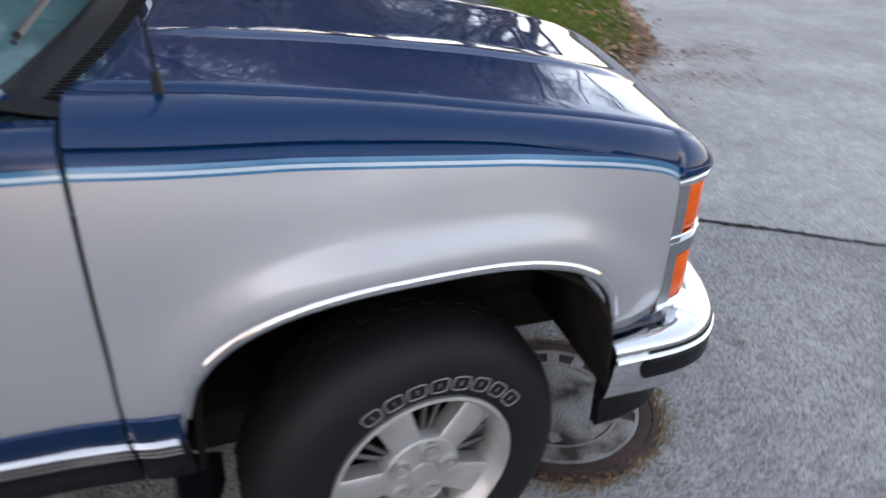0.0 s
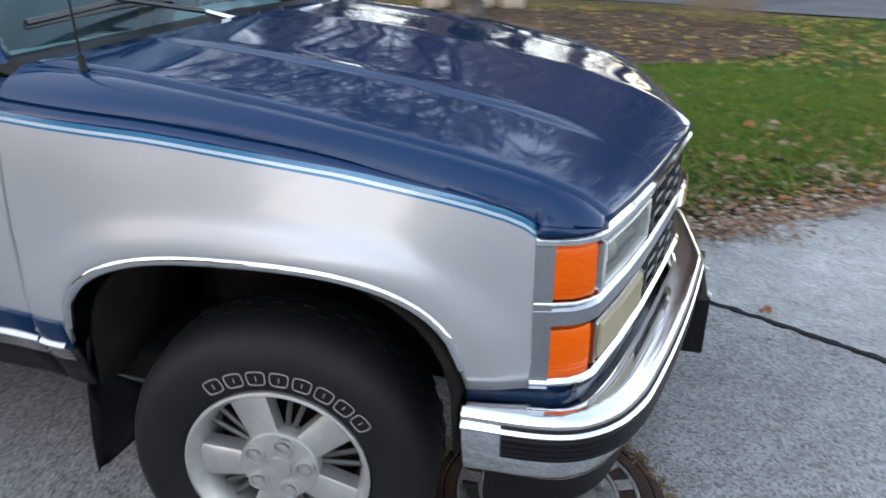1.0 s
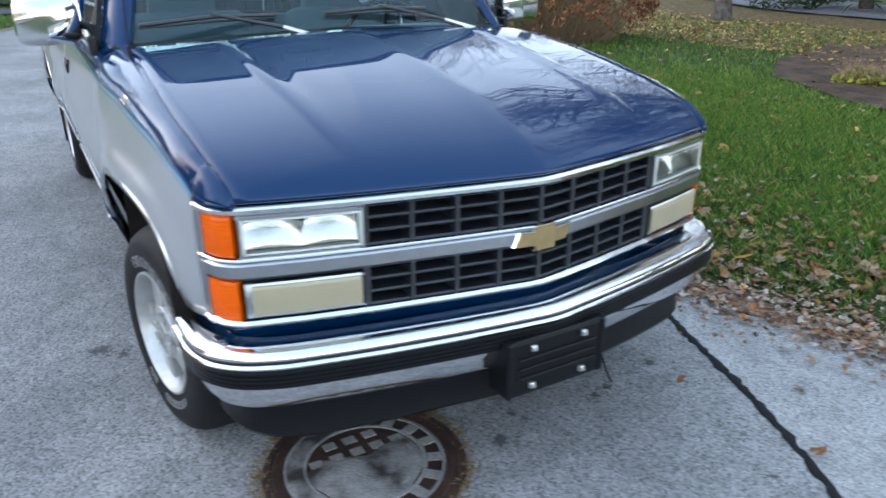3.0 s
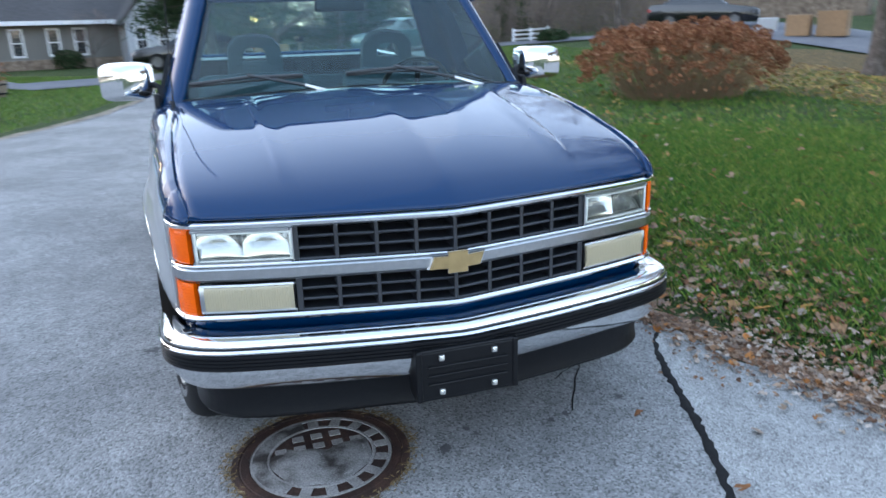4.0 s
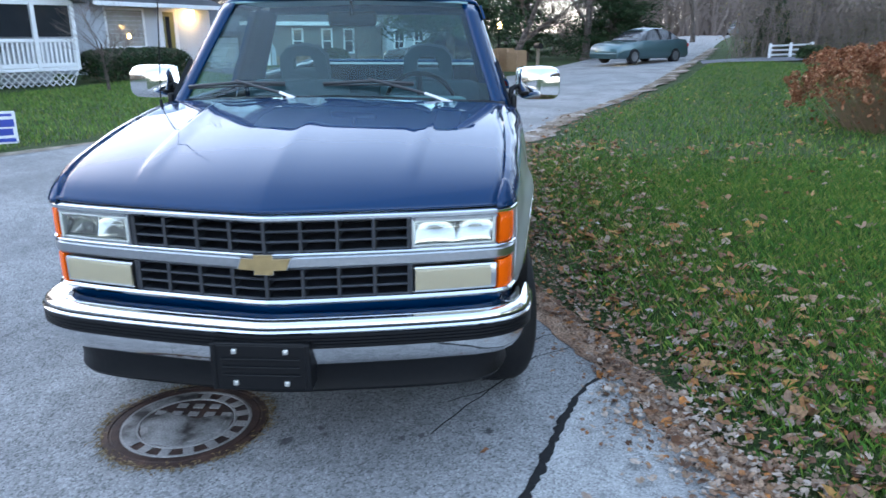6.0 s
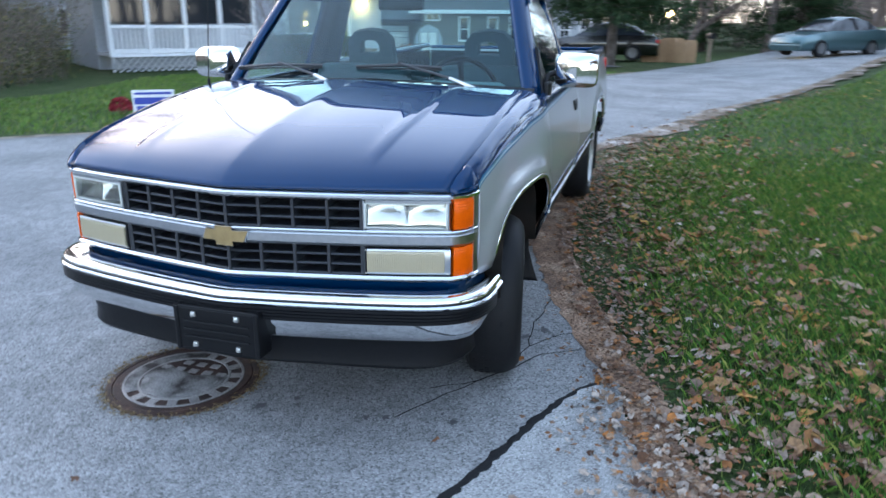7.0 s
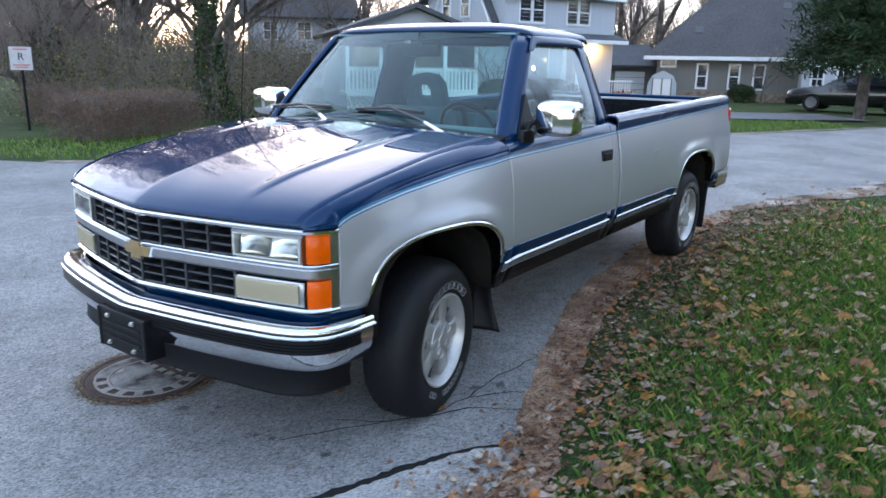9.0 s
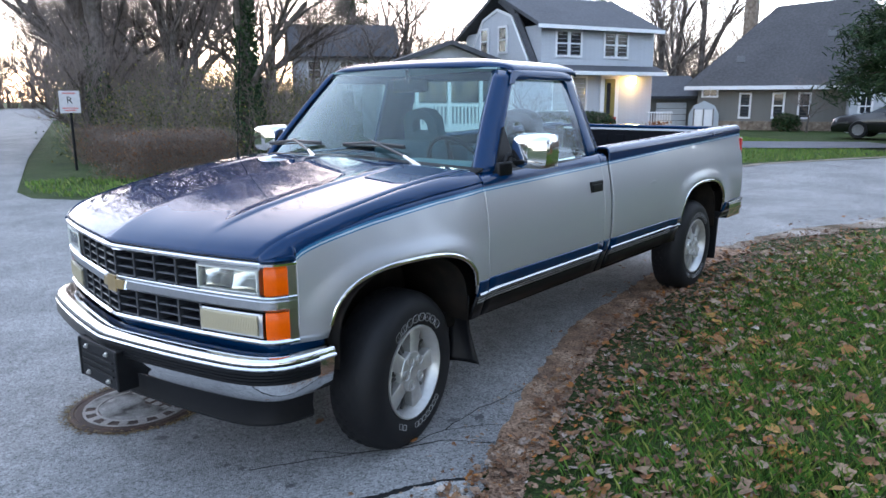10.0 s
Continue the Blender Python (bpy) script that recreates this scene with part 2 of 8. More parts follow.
BLADE = ramp_mat("grass_blades", [(0.0, (0.03526, 0.09282, 0.013)), (0.4, (0.05848, 0.1408, 0.02)), (0.75, (0.1144, 0.1846, 0.023)), (1.0, (0.2279, 0.2244, 0.057))], 1.0, 0.6, 0.1, 30.0, 0.002, 4, 0.3, True)
BLADEY = ramp_mat("mown_grass_blades", [(0.0, (0.06175, 0.1239, 0.019)), (0.4, (0.09215, 0.1785, 0.027)), (0.75, (0.1434, 0.2215, 0.034)), (1.0, (0.2261, 0.2384, 0.068))], 1.0, 0.6, 0.1, 30.0, 0.002, 4, 0.3, True)
DIRT = ramp_mat("brown_leaf_litter_dirt", [(0.3, (0.125, 0.083, 0.060)), (0.5, (0.25, 0.155, 0.102)), (0.7, (0.40, 0.285, 0.205))], 6.0, 0.95, 1.0, 70.0, 0.02, 8, 0.6)
GRAVELLY = ramp_mat("sandy_leafy_verge", [(0.3, (0.060, 0.050, 0.030)), (0.45, (0.135, 0.098, 0.066)), (0.58, (0.24, 0.20, 0.165)), (0.72, (0.42, 0.39, 0.36))], 1.6, 0.95, 1.0, 60.0, 0.02, 8, 0.7)
SANDY = ramp_mat("sandy_gravel_edge", [(0.3, (0.12, 0.10, 0.075)), (0.7, (0.30, 0.26, 0.21))], 5.0, 0.95, 0.8, 90.0, 0.012)
MULCH = ramp_mat("brown_mulch", [(0.3, (0.03, 0.02, 0.014)), (0.6, (0.085, 0.055, 0.036)), (0.8, (0.14, 0.10, 0.06))], 4.0, 0.95, 1.0, 40.0, 0.03)
LEAFBED = ramp_mat("yellow_leaf_carpet", [(0.3, (0.035, 0.042, 0.016)), (0.5, (0.10, 0.070, 0.028)), (0.7, (0.18, 0.115, 0.045))], 9.0, 0.95, 1.0, 30.0, 0.03, 8, 0.7)
LEAF = ramp_mat("fallen_leaves", [(0.0, (0.162, 0.073, 0.034)), (0.14, (0.058, 0.029, 0.017)), (0.28, (0.232, 0.131, 0.071)), (0.40, (0.242, 0.194, 0.160)), (0.52, (0.093, 0.048, 0.029)), (0.66, (0.204, 0.136, 0.094)), (0.78, (0.133, 0.061, 0.027)), (0.90, (0.313, 0.120, 0.029)), (0.97, (0.139, 0.078, 0.048)), (1.0, (0.383, 0.325, 0.281))], 1.0, 0.7, 0.3, 60.0, 0.004, 4, 0.35, True)
LEAFP = ramp_mat("pale_curled_leaves", [(0.0, (0.165, 0.105, 0.06604)), (0.3, (0.28, 0.2175, 0.1664)), (0.55, (0.3625, 0.31, 0.2692)), (0.8, (0.2388, 0.1438, 0.08128)), (1.0, (0.4125, 0.3637, 0.3239))], 1.0, 0.7, 0.3, 60.0, 0.004, 4, 0.35, True)
LEAFO = ramp_mat("large_fallen_leaves", [(0.0, (0.239, 0.106, 0.028)), (0.25, (0.141, 0.067, 0.032)), (0.5, (0.253, 0.190, 0.134)), (0.75, (0.190, 0.106, 0.049)), (1.0, (0.310, 0.162, 0.035))], 1.0, 0.7, 0.3, 60.0, 0.004, 4, 0.35, True)
LEAFY = ramp_mat("yellow_fallen_leaves", [(0.0, (0.34, 0.22, 0.05)), (0.4, (0.40, 0.28, 0.09)), (0.7, (0.22, 0.12, 0.045)), (1.0, (0.14, 0.075, 0.035))], 1.0, 0.7, 0.3, 60.0, 0.004, 4, 0.3, True)
BARK = ramp_mat("grey_brown_bark", [(0.3, (0.06, 0.048, 0.04)), (0.55, (0.11, 0.092, 0.08)), (0.75, (0.17, 0.145, 0.125))], 5.0, 0.95, 1.0, 30.0, 0.03)
TWIG = mat("bare_twigs", (0.19, 0.148, 0.128), 0.9, 0, 0, 0.5, 8)
IRON = ramp_mat("rusty_cast_iron", [(0.3, (0.018, 0.012, 0.011)), (0.55, (0.042, 0.023, 0.018)), (0.75, (0.08, 0.042, 0.028))], 9.0, 0.65, 0.5, 120.0, 0.003)
IRONFILL = ramp_mat("worn_grey_iron", [(0.25, (0.07, 0.062, 0.058)), (0.45, (0.20, 0.19, 0.183)), (0.8, (0.27, 0.26, 0.252))], 7.0, 0.38, 0.4, 120.0, 0.003)
SILT = ramp_mat("pale_road_silt", [(0.38, (0.030, 0.026, 0.024)), (0.46, (0.12, 0.115, 0.11)), (0.54, (0.19, 0.185, 0.18)), (0.68, (0.25, 0.245, 0.24))], 7.0, 0.8, 0.5, 150.0, 0.003)
STAIN = mat("oil_stain", (0.050, 0.050, 0.052), 0.7, 0, 0, 0.6, 50, 0.2, (0.095, 0.095, 0.097))
STRAW = ramp_mat("dry_straw", [(0.0, (0.10, 0.065, 0.030)), (0.4, (0.19, 0.135, 0.065)), (0.7, (0.11, 0.075, 0.040)), (1.0, (0.27, 0.21, 0.12))], 1.0, 0.8, 0.2, 60.0, 0.003, 4, 0.3, True)


# ---- building helpers ----
class Geo:
    """Collects vertices, faces and material slots for one mesh."""

    def __init__(self):
        self.v, self.f, self.m = [], [], []

    def add(self, verts, faces, slot=0):
        o = len(self.v)
        self.v.extend(tuple(p) for p in verts)
        self.f.extend(tuple(i + o for i in q) for q in faces)
        self.m.extend([slot] * len(faces))
        return self

    def box(self, c, s, b=0.0, slot=0, rot=None):
        """A box at centre c of size s, its edges chamfered by b."""
        hx, hy, hz = s[0] / 2, s[1] / 2, s[2] / 2
        b = min(b, hx * 0.9, hy * 0.9, hz * 0.9)
        if b <= 0:
            vs = [Vector((x, y, z)) for x in (-hx, hx) for y in (-hy, hy) for z in (-hz, hz)]
            fs = [(0, 1, 3, 2), (4, 6, 7, 5), (0, 4, 5, 1), (2, 3, 7, 6), (0, 2, 6, 4), (1, 5, 7, 3)]
        else:
            bm = bmesh.new()
            bmesh.ops.create_cube(bm, size=1.0, matrix=Matrix.Diagonal((2 * hx, 2 * hy, 2 * hz, 1)))
            bmesh.ops.bevel(bm, geom=list(bm.edges), offset=b, segments=2, profile=0.5, affect="EDGES")
            bm.verts.index_update()
            vs = [v.co.copy() for v in bm.verts]
            fs = [tuple(v.index for v in q.verts) for q in bm.faces]
            bm.free()
        M = Matrix.Translation(c) @ (rot.to_4x4() if rot else Matrix())
        return self.add([M @ p for p in vs], fs, slot)

    def tube(self, pts, r, n=8, slot=0, cap=True, flat=1.0):
        """A round bar along pts; r is one radius or a list."""
        pts = [Vector(p) for p in pts]
        k = len(pts)
        rs = r if isinstance(r, (list, tuple)) else [r] * k
        vs, fs = [], []
        side = None
        for i, p in enumerate(pts):
            t = (pts[min(i + 1, k - 1)] - pts[max(i - 1, 0)])
            t = t.normalized() if t.length > 1e-9 else Vector((0, 0, 1))
            if side is None:
                side = t.orthogonal().normalized()
            side = (side - t * side.dot(t))
            side = side.normalized() if side.length > 1e-6 else t.orthogonal().normalized()
            up = t.cross(side)
            for j in range(n):
                a = 2 * math.pi * j / n
                vs.append(p + side * (math.cos(a) * rs[i]) + up * (math.sin(a) * rs[i] * flat))
        for i in range(k - 1):
            for j in range(n):
                fs.append((i * n + j, i * n + (j + 1) % n, (i + 1) * n + (j + 1) % n, (i + 1) * n + j))
        if cap:
            fs.append(tuple(range(n))[::-1])
            fs.append(tuple((k - 1) * n + j for j in range(n)))
        return self.add(vs, fs, slot)

    def lathe(self, prof, n=48, M=None, slot=0, slots=None):
        """Turns (radius, height) pairs round the z axis of M."""
        M = M or Matrix()
        vs, fs, o = [], [], len(self.v)
        for r, h in prof:
            for j in range(n):
                a = 2 * math.pi * j / n
                vs.append(M @ Vector((r * math.cos(a), r * math.sin(a), h)))
        for i in range(len(prof) - 1):
            q = [(i * n + j, i * n + (j + 1) % n, (i + 1) * n + (j + 1) % n, (i + 1) * n + j) for j in range(n)]
            fs.append(q)
        self.v.extend(tuple(p) for p in vs)
        for i, q in enumerate(fs):
            self.f.extend(tuple(a + o for a in g) for g in q)
            self.m.extend([slots[i] if slots else slot] * n)
        return self

    def grid(self, rows, slot=0, slots=None, close=False):
        """A sheet through rows of points; slots gives the material of each row of faces."""
        n, o = len(rows[0]), len(self.v)
        for r in rows:
            self.v.extend(tuple(p) for p in r)
        for i in range(len(rows) - 1):
            for j in range(n if close else n - 1):
                k = (j + 1) % n
                self.f.append((o + i * n + j, o + i * n + k, o + (i + 1) * n + k, o + (i + 1) * n + j))
                self.m.append(slots[i] if slots else slot)
        return self

    def mirror_y(self):
        g = Geo()
        g.v = [(x, -y, z) for x, y, z in self.v]
        g.f = [tuple(reversed(q)) for q in self.f]
        g.m = list(self.m)
        return g


def mesh_ob(name, geo, mats, parent=None, label="", smooth=None, solid=0.0, offset=-1.0, weld=False):
    me = bpy.data.meshes.new(name)
    me.from_pydata([tuple(p) for p in geo.v], [], geo.f)
    for m in mats if isinstance(mats, (list, tuple)) else [mats]:
        me.materials.append(m)
    if len(me.materials) > 1:
        me.polygons.foreach_set("material_index", geo.m)
    if weld:
        bm = bmesh.new()
        bm.from_mesh(me)
        bmesh.ops.remove_doubles(bm, verts=list(bm.verts), dist=0.0004)
        bm.to_mesh(me)
        bm.free()
    if smooth is not None:
        me.polygons.foreach_set("use_smooth", [True] * len(me.polygons))
        if smooth < 180:
            me.set_sharp_from_angle(angle=radians(smooth))
    me.update()
    ob = new(name, me)
    if parent:
        ob.parent = parent
    if label:
        ob["label"] = label
    if solid:
        s = ob.modifiers.new("thickness", "SOLIDIFY")
        s.thickness, s.offset = solid, offset
    return ob


def thing(name, label, category, group="", at=None, kind=""):
    ob = new(name)
    ob.empty_display_size = 0.1
    if at is not None:
        ob.matrix_world = at
    return tagged(ob, label, category, group, kind)


def lerp(a, b, t):
    return a + (b - a) * t


def curve_at(pts, x):
    """Smooth value at x of a table of (x, value), in rising order."""
    if x <= pts[0][0]:
        return pts[0][1]
    for (x0, a), (x1, b) in zip(pts, pts[1:]):
        if x <= x1:
            return lerp(a, b, (x - x0) / (x1 - x0))
    return pts[-1][1]


def step(a, b, x):
    t = min(1.0, max(0.0, (x - a) / (b - a)))
    return t * t * (3 - 2 * t)


def inside(poly, x, y):
    c = False
    for (x0, y0), (x1, y1) in zip(poly, poly[1:] + poly[:1]):
        if (y0 > y) != (y1 > y) and x < (x1 - x0) * (y - y0) / (y1 - y0) + x0:
            c = not c
    return c


# ---- ground ----
def height(x, y):
    """The lie of the land: level at the truck, rising gently under its rear wheels and towards the far yards."""
    z = 0.042 * step(-0.6, -3.3, x) * (1 - step(-5, -14, x))
    z += 0.052 * max(0.0, y - 3.0) * step(-10, -26, x) * (1 - step(14, 60, y) * 0.6)
    if y > 1.2 and x < 3:
        z += 0.05 * step(0.9, 2.2, y - curve_at(EDGE_Y, x) + 0.9) * step(3, 0.5, x)
    return z


EDGE_Y = [(-43, 15.5), (-29, 10.3), (-14.9, 4.75), (-10.7, 2.75), (-9, 2.2), (-7.7, 1.8), (-6.7, 1.3), (-5.1, 0.9), (-4.3, 0.85), (-1.9, 1.05), (-0.82, 1.28), (-0.5, 1.4), (0.02, 1.48), (0.5, 1.52), (0.74, 1.66), (1.13, 1.75), (1.55, 2.08), (2.15, 2.6), (2.68, 2.9), (3.25, 3.5), (3.69, 4.43)]
GX = [-600, -300, -150, -90, -60] + [x * 1.0 for x in range(-45, -10)] + [x * 0.5 for x in range(-20, 13)] + [8, 11, 15, 20, 30, 50, 90, 200, 600]
GY = [-600, -300, -150, -80, -50, -35, -25, -18, -13, -10, -7, -5, -3, -1.5] + [x * 0.5 for x in range(0, 21)] + [x * 1.0 for x in range(11, 31)] + [36, 45, 60, 90, 200, 600]


def sheet(name, poly, off, material, label, category, fineness=True):
    """A flat piece of ground with the outline poly, laid on the land."""
    bm = bmesh.new()
    vs = [bm.verts.new((x, y, 0)) for x, y in poly]
    bm.faces.new(vs)
    bm.normal_update()
    bmesh.ops.triangulate(bm, faces=list(bm.faces), ngon_method="EAR_CLIP")
    x0, x1 = min(p[0] for p in poly), max(p[0] for p in poly)
    y0, y1 = min(p[1] for p in poly), max(p[1] for p in poly)
    if fineness:
        for c in GX:
            if x0 < c < x1:
                bmesh.ops.bisect_plane(bm, geom=list(bm.verts) + list(bm.edges) + list(bm.faces), plane_co=(c, 0, 0), plane_no=(1, 0, 0))
        for c in GY:
            if y0 < c < y1:
                bmesh.ops.bisect_plane(bm, geom=list(bm.verts) + list(bm.edges) + list(bm.faces), plane_co=(0, c, 0), plane_no=(0, 1, 0))
    for v in bm.verts:
        d = math.hypot(v.co.x, v.co.y)
        v.co.z = height(v.co.x, v.co.y) + off * (1 + 3 * step(8, 25, d))
    bm.normal_update()
    for q in bm.faces:
        if q.normal.z < 0:
            q.normal_flip()
    me = bpy.data.meshes.new(name)
    bm.to_mesh(me)
    bm.free()
    me.materials.append(material)
    return tagged(new(name, me), label, category, kind="structure")


g = Geo().grid([[(x, y, height(x, y)) for x in GX] for y in GY])
tagged(mesh_ob("ground", g, LAWN, smooth=180), "green suburban lawn ground with autumn leaves", "ground", kind="structure")

CRACK = [(0.05, 1.34), (0.18, 1.23), (0.3, 1.17), (0.42, 1.12), (0.58, 1.06), (0.75, 1.0), (0.9, 0.95), (1.05, 0.89), (1.2, 0.82), (1.42, 0.71), (1.66, 0.58), (1.85, 0.45), (2.05, 0.33), (2.38, 0.1), (3.2, -0.4), (4.2, -1.0)]
ROAD_E = [(-120, 43), (-60, 21), (-43, 15.0), (-29, 9.9), (-14.9, 4.5), (-10.7, 2.5), (-9, 1.98), (-7.7, 1.55), (-6.7, 1.05), (-5.1, 0.66), (-4.3, 0.60), (-1.9, 0.84), (-0.82, 1.08), (-0.3, 1.28)]
ROAD_W = [(30, -22), (12, -16), (6.5, -14), (4.5, -13), (-12, -54), (-45, -130), (-58, -130), (-20.2, -52), (-5.2, -17), (-2.4, -10.1), (-2.25, -9.1), (-2.6, -8.3), (-3.8, -7.1), (-5.4, -5.5), (-6.25, -5.0), (-8.3, -4.15), (-12, -2.75), (-15.4, -2.1), (-18.6, -0.2), (-20.5, 0.6), (-39, 7.6), (-60, 15), (-120, 36)]
sheet("road", ROAD_E + CRACK + [(9, -4), (30, -12)] + ROAD_W, 0.010, ASPHALT, "worn pale grey asphalt residential road", "road")
APRON_P = CRACK[::-1] + [(0.02, 1.40), (0.5, 1.46), (0.74, 1.60), (1.13, 1.69), (1.55, 2.02), (2.15, 2.55), (2.68, 2.83), (3.25, 3.45), (3.69, 4.40), (4.08, 5.5), (5.9, 9.3), (7.5, 12.7), (14, 26), (21, 24), (14, 10), (12, 2), (9, -4)]
sheet("pavement", APRON_P, 0.012, APRON, "pale worn concrete side street beside the road", "pavement")
sheet("driveway", [(9.5, 17), (7.4, 12.9), (4.6, 13.2), (0.4, 15.0), (-8, 17.2), (-16, 18.8), (-26, 19.6), (-34, 20.5), (-34, 25), (-16, 23.6), (-6, 21.5), (2, 19.5)], 0.014, DRIVE, "blue-grey asphalt driveway across the lawn", "driveway")
sheet("far_driveway", [(-26.5, 9.6), (-25.2, 12.0), (-24.0, 16.0), (-26.5, 16.2), (-28.2, 12.5), (-29.0, 10.2)], 0.014, DRIVE, "dark asphalt driveway mouth", "driveway")
HOUSE_DRIVE = [(-23.5, 0.2), (-25.8, -1.7), (-23.2, -6.2), (-30.0, -9.5), (-36.0, -12.0), (-34.0, -13.5), (-28.0, -11.5), (-19.9, -5.2), (-21.0, -3.2)]
sheet("house_driveway", HOUSE_DRIVE, 0.014, DRIVE, "dark asphalt driveway to the garage", "driveway")


# ---- the pickup truck: nose towards +x, front axle at x = 0 ----
truck = thing("pickup_truck", "two-tone navy and silver regular-cab long-bed pickup truck parked on the asphalt", "truck")
HUB_F, HUB_R = 0.352, 0.395
AXLE_R = -3.36
STRIPE = [(-4.3, 1.250), (-1.8, 1.172), (-0.5, 1.135), (-0.2, 1.110), (0.0, 1.088), (0.2, 1.064), (0.3, 1.048), (0.40, 1.034), (0.46, 1.022), (0.51, 1.008), (0.545, 0.994), (0.568, 0.978)]
SIDE = [(0.45, 0.885), (0.52, 0.905), (0.60, 0.934), (0.66, 0.954), (0.75, 0.966), (0.92, 0.964), (1.04, 0.950), (1.12, 0.933), (1.20, 0.915), (1.32, 0.905)]


def taper(x):
    return 0.120 * max(0.0, (x + 0.35)) ** 2


def arch_half(cx):
    return 0.430 if cx > -1 else 0.455


def arch_z(x, cx, top):
    u = min(1.0, abs((x - cx) / arch_half(cx)))
    return 0.635 + (top - 0.635) * (1 - u ** 2.6) ** (1 / 2.6)


def side_y(x, z):
    """Half width of the body: flank curve, nose taper, and the flares round the wheel arches."""
    y = curve_at(SIDE, z) - taper(x)
    for cx, top in ((0.012, 0.878), (-3.348, 0.915)):
        u = abs((x - cx) / arch_half(cx))
        if u < 1.35:
            v = max(0.0, (z - 0.635) / (top - 0.635))
            d = (u ** 2.6 + v ** 2.6) ** (1 / 2.6) - 1
            if d > -0.2:
                y += 0.017 * (1 - step(0.10, 0.34, d))
    if x > -0.5:
        y -= 0.024 * step(0.86, 1.10, z) * step(-0.45, -0.1, x) * (1 - step(0.25, 0.5, x))
    return y


def body_rows(x, zlow, ztop, upper):
    """Points up the truck's left flank at x: from zlow to the stripe, then the points of upper."""
    zs = curve_at(STRIPE, x)
    n = 9
    lo = [zlow + (zs - 0.021 - zlow) * i / n for i in range(n + 1)]
    lo += [zs - 0.016, zs - 0.0095, zs - 0.001]
    return [(x, side_y(x, z), z) for z in lo] + upper(x, zs)


ROW_SLOTS = [0] * 9 + [1, 2, 1]
FENDER_END = 0.568


def fender_top(x, zs):
    """From the stripes up: a narrow band, a pressed groove, then the rounded shoulder to the hood seam."""
    hp = hood_point((x + 0.5) / 1.183, 1.0)
    y0, yc, zc = side_y(x, zs), hp[1] + 0.005, hp[2] - 0.001
    k = 0.50
    deep = 1 - step(0.05, 0.54, x)
    band, dent = lerp(0.002, 0.018, deep), 0.0045 * deep
    u = 0.15 + 0.85 * deep
    out = [(x, y0 - 0.008 * u, zs + band), (x, y0 - 0.009 * u - dent, zs + band + 0.0035 * u), (x, y0 - 0.009 * u - dent * 0.7, zs + band + 0.006 * u), (x, y0 - 0.010 * u + 0.001 * deep, zs + band + 0.010 * u)]
    y0, zs = out[-1][1], out[-1][2]
    for i in range(1, 9):
        a = i / 8 * math.pi / 2
        t = i / 8
        out.append((x, lerp(yc + (y0 - yc) * math.cos(a), lerp(y0, yc, t), k), lerp(zs + (zc - zs) * math.sin(a), lerp(zs, zc, t), k)))
    return out + [(x, yc - 0.003, zc - 0.030)]


def flank_geo(spans, upper, nup, skirts=()):
    """The flank over spans of (xs, lower edge), joined end to end, with navy skirts (xs, lower edge) under it."""
    g = Geo()
    xs = [(x, low) for span, low in spans for x in span]
    (xa, la), (xb, lb) = xs[0], xs[-1]
    xs = [xs[0], (xa + 0.002, la)] + xs[1:-1] + [(xb - 0.002, lb), xs[-1]]
    rows = [body_rows(x, low(x), None, upper) for x, low in xs]
    g.grid(list(map(list, zip(*rows))), slots=ROW_SLOTS + [3] * nup)
    for span, zb in skirts:
        zt = 0.698
        g.grid([[(x, side_y(x, z) + 0.003, z) for x in span] for z in (zb, 0.55, 0.622)], slot=4)
        g.grid([[(x, side_y(x, z) + 0.005, z) for x in span] for z in frange(0.622, zt, 8)], slot=3)
    return g


def frange(a, b, n):
    return [a + (b - a) * i / n for i in range(n + 1)]


BODY = [SILVER, PIN, PINL, NAVY, BLACKP]

# hood
HOOD_Z = [(-0.42, 1.230), (-0.1, 1.198), (0.25, 1.146), (0.5, 1.098), (0.65, 1.056), (0.74, 1.022), (0.80, 0.990), (0.83, 0.967)]
SEAM_Y = [(-0.5, 0.826), (-0.3, 0.834), (-0.1, 0.840), (0.05, 0.843), (0.2, 0.841), (0.4, 0.834), (0.5, 0.828), (0.6, 0.815), (0.65, 0.804), (0.683, 0.793)]
SEAM_Z = [(-0.5, 1.206), (-0.3, 1.190), (-0.1, 1.166), (0.0, 1.152), (0.1, 1.136), (0.2, 1.118), (0.3, 1.100), (0.4, 1.081), (0.5, 1.058), (0.58, 1.034), (0.63, 1.012), (0.66, 0.990), (0.683, 0.967)]
FACE = [(0.845, 0.0), (0.84, 0.05), (0.805, 0.25), (0.758, 0.49), (0.72, 0.65), (0.678, 0.795), (0.662, 0.818), (0.640, 0.838), (0.602, 0.8535), (0.578, 0.859), (0.568, 0.8615), (0.545, 0.868)]


def face_x(y):
    return curve_at([(b, a) for a, b in FACE], abs(y))


def hood_point(s, v):
    xe = lerp(-0.50, 0.683, s)
    y = v * curve_at(SEAM_Y, xe)
    xb, xf = -0.40 - 0.10 * v * v, face_x(y) + 0.004
    x = lerp(xb, xf, s)
    zc = curve_at(HOOD_Z, lerp(-0.42, 0.83, s)) + 0.010 * (1 - s ** 8)
    z = lerp(zc, curve_at(SEAM_Z, xe), 0.45 * abs(v) + 0.55 * v * v)
    fade = step(0.02, 0.10, s) * (1 - step(0.80, 0.93, s))
    yr = lerp(0.535, 0.485, s)
    z += 0.0085 * fade * math.exp(-((abs(y) - yr) / 0.014) ** 2)
    z += 0.003 * step(0.02, 0.3, s) * (1 - step(0.9, 1.0, s)) * math.exp(-(y / 0.05) ** 2)
    return (x, y, z)


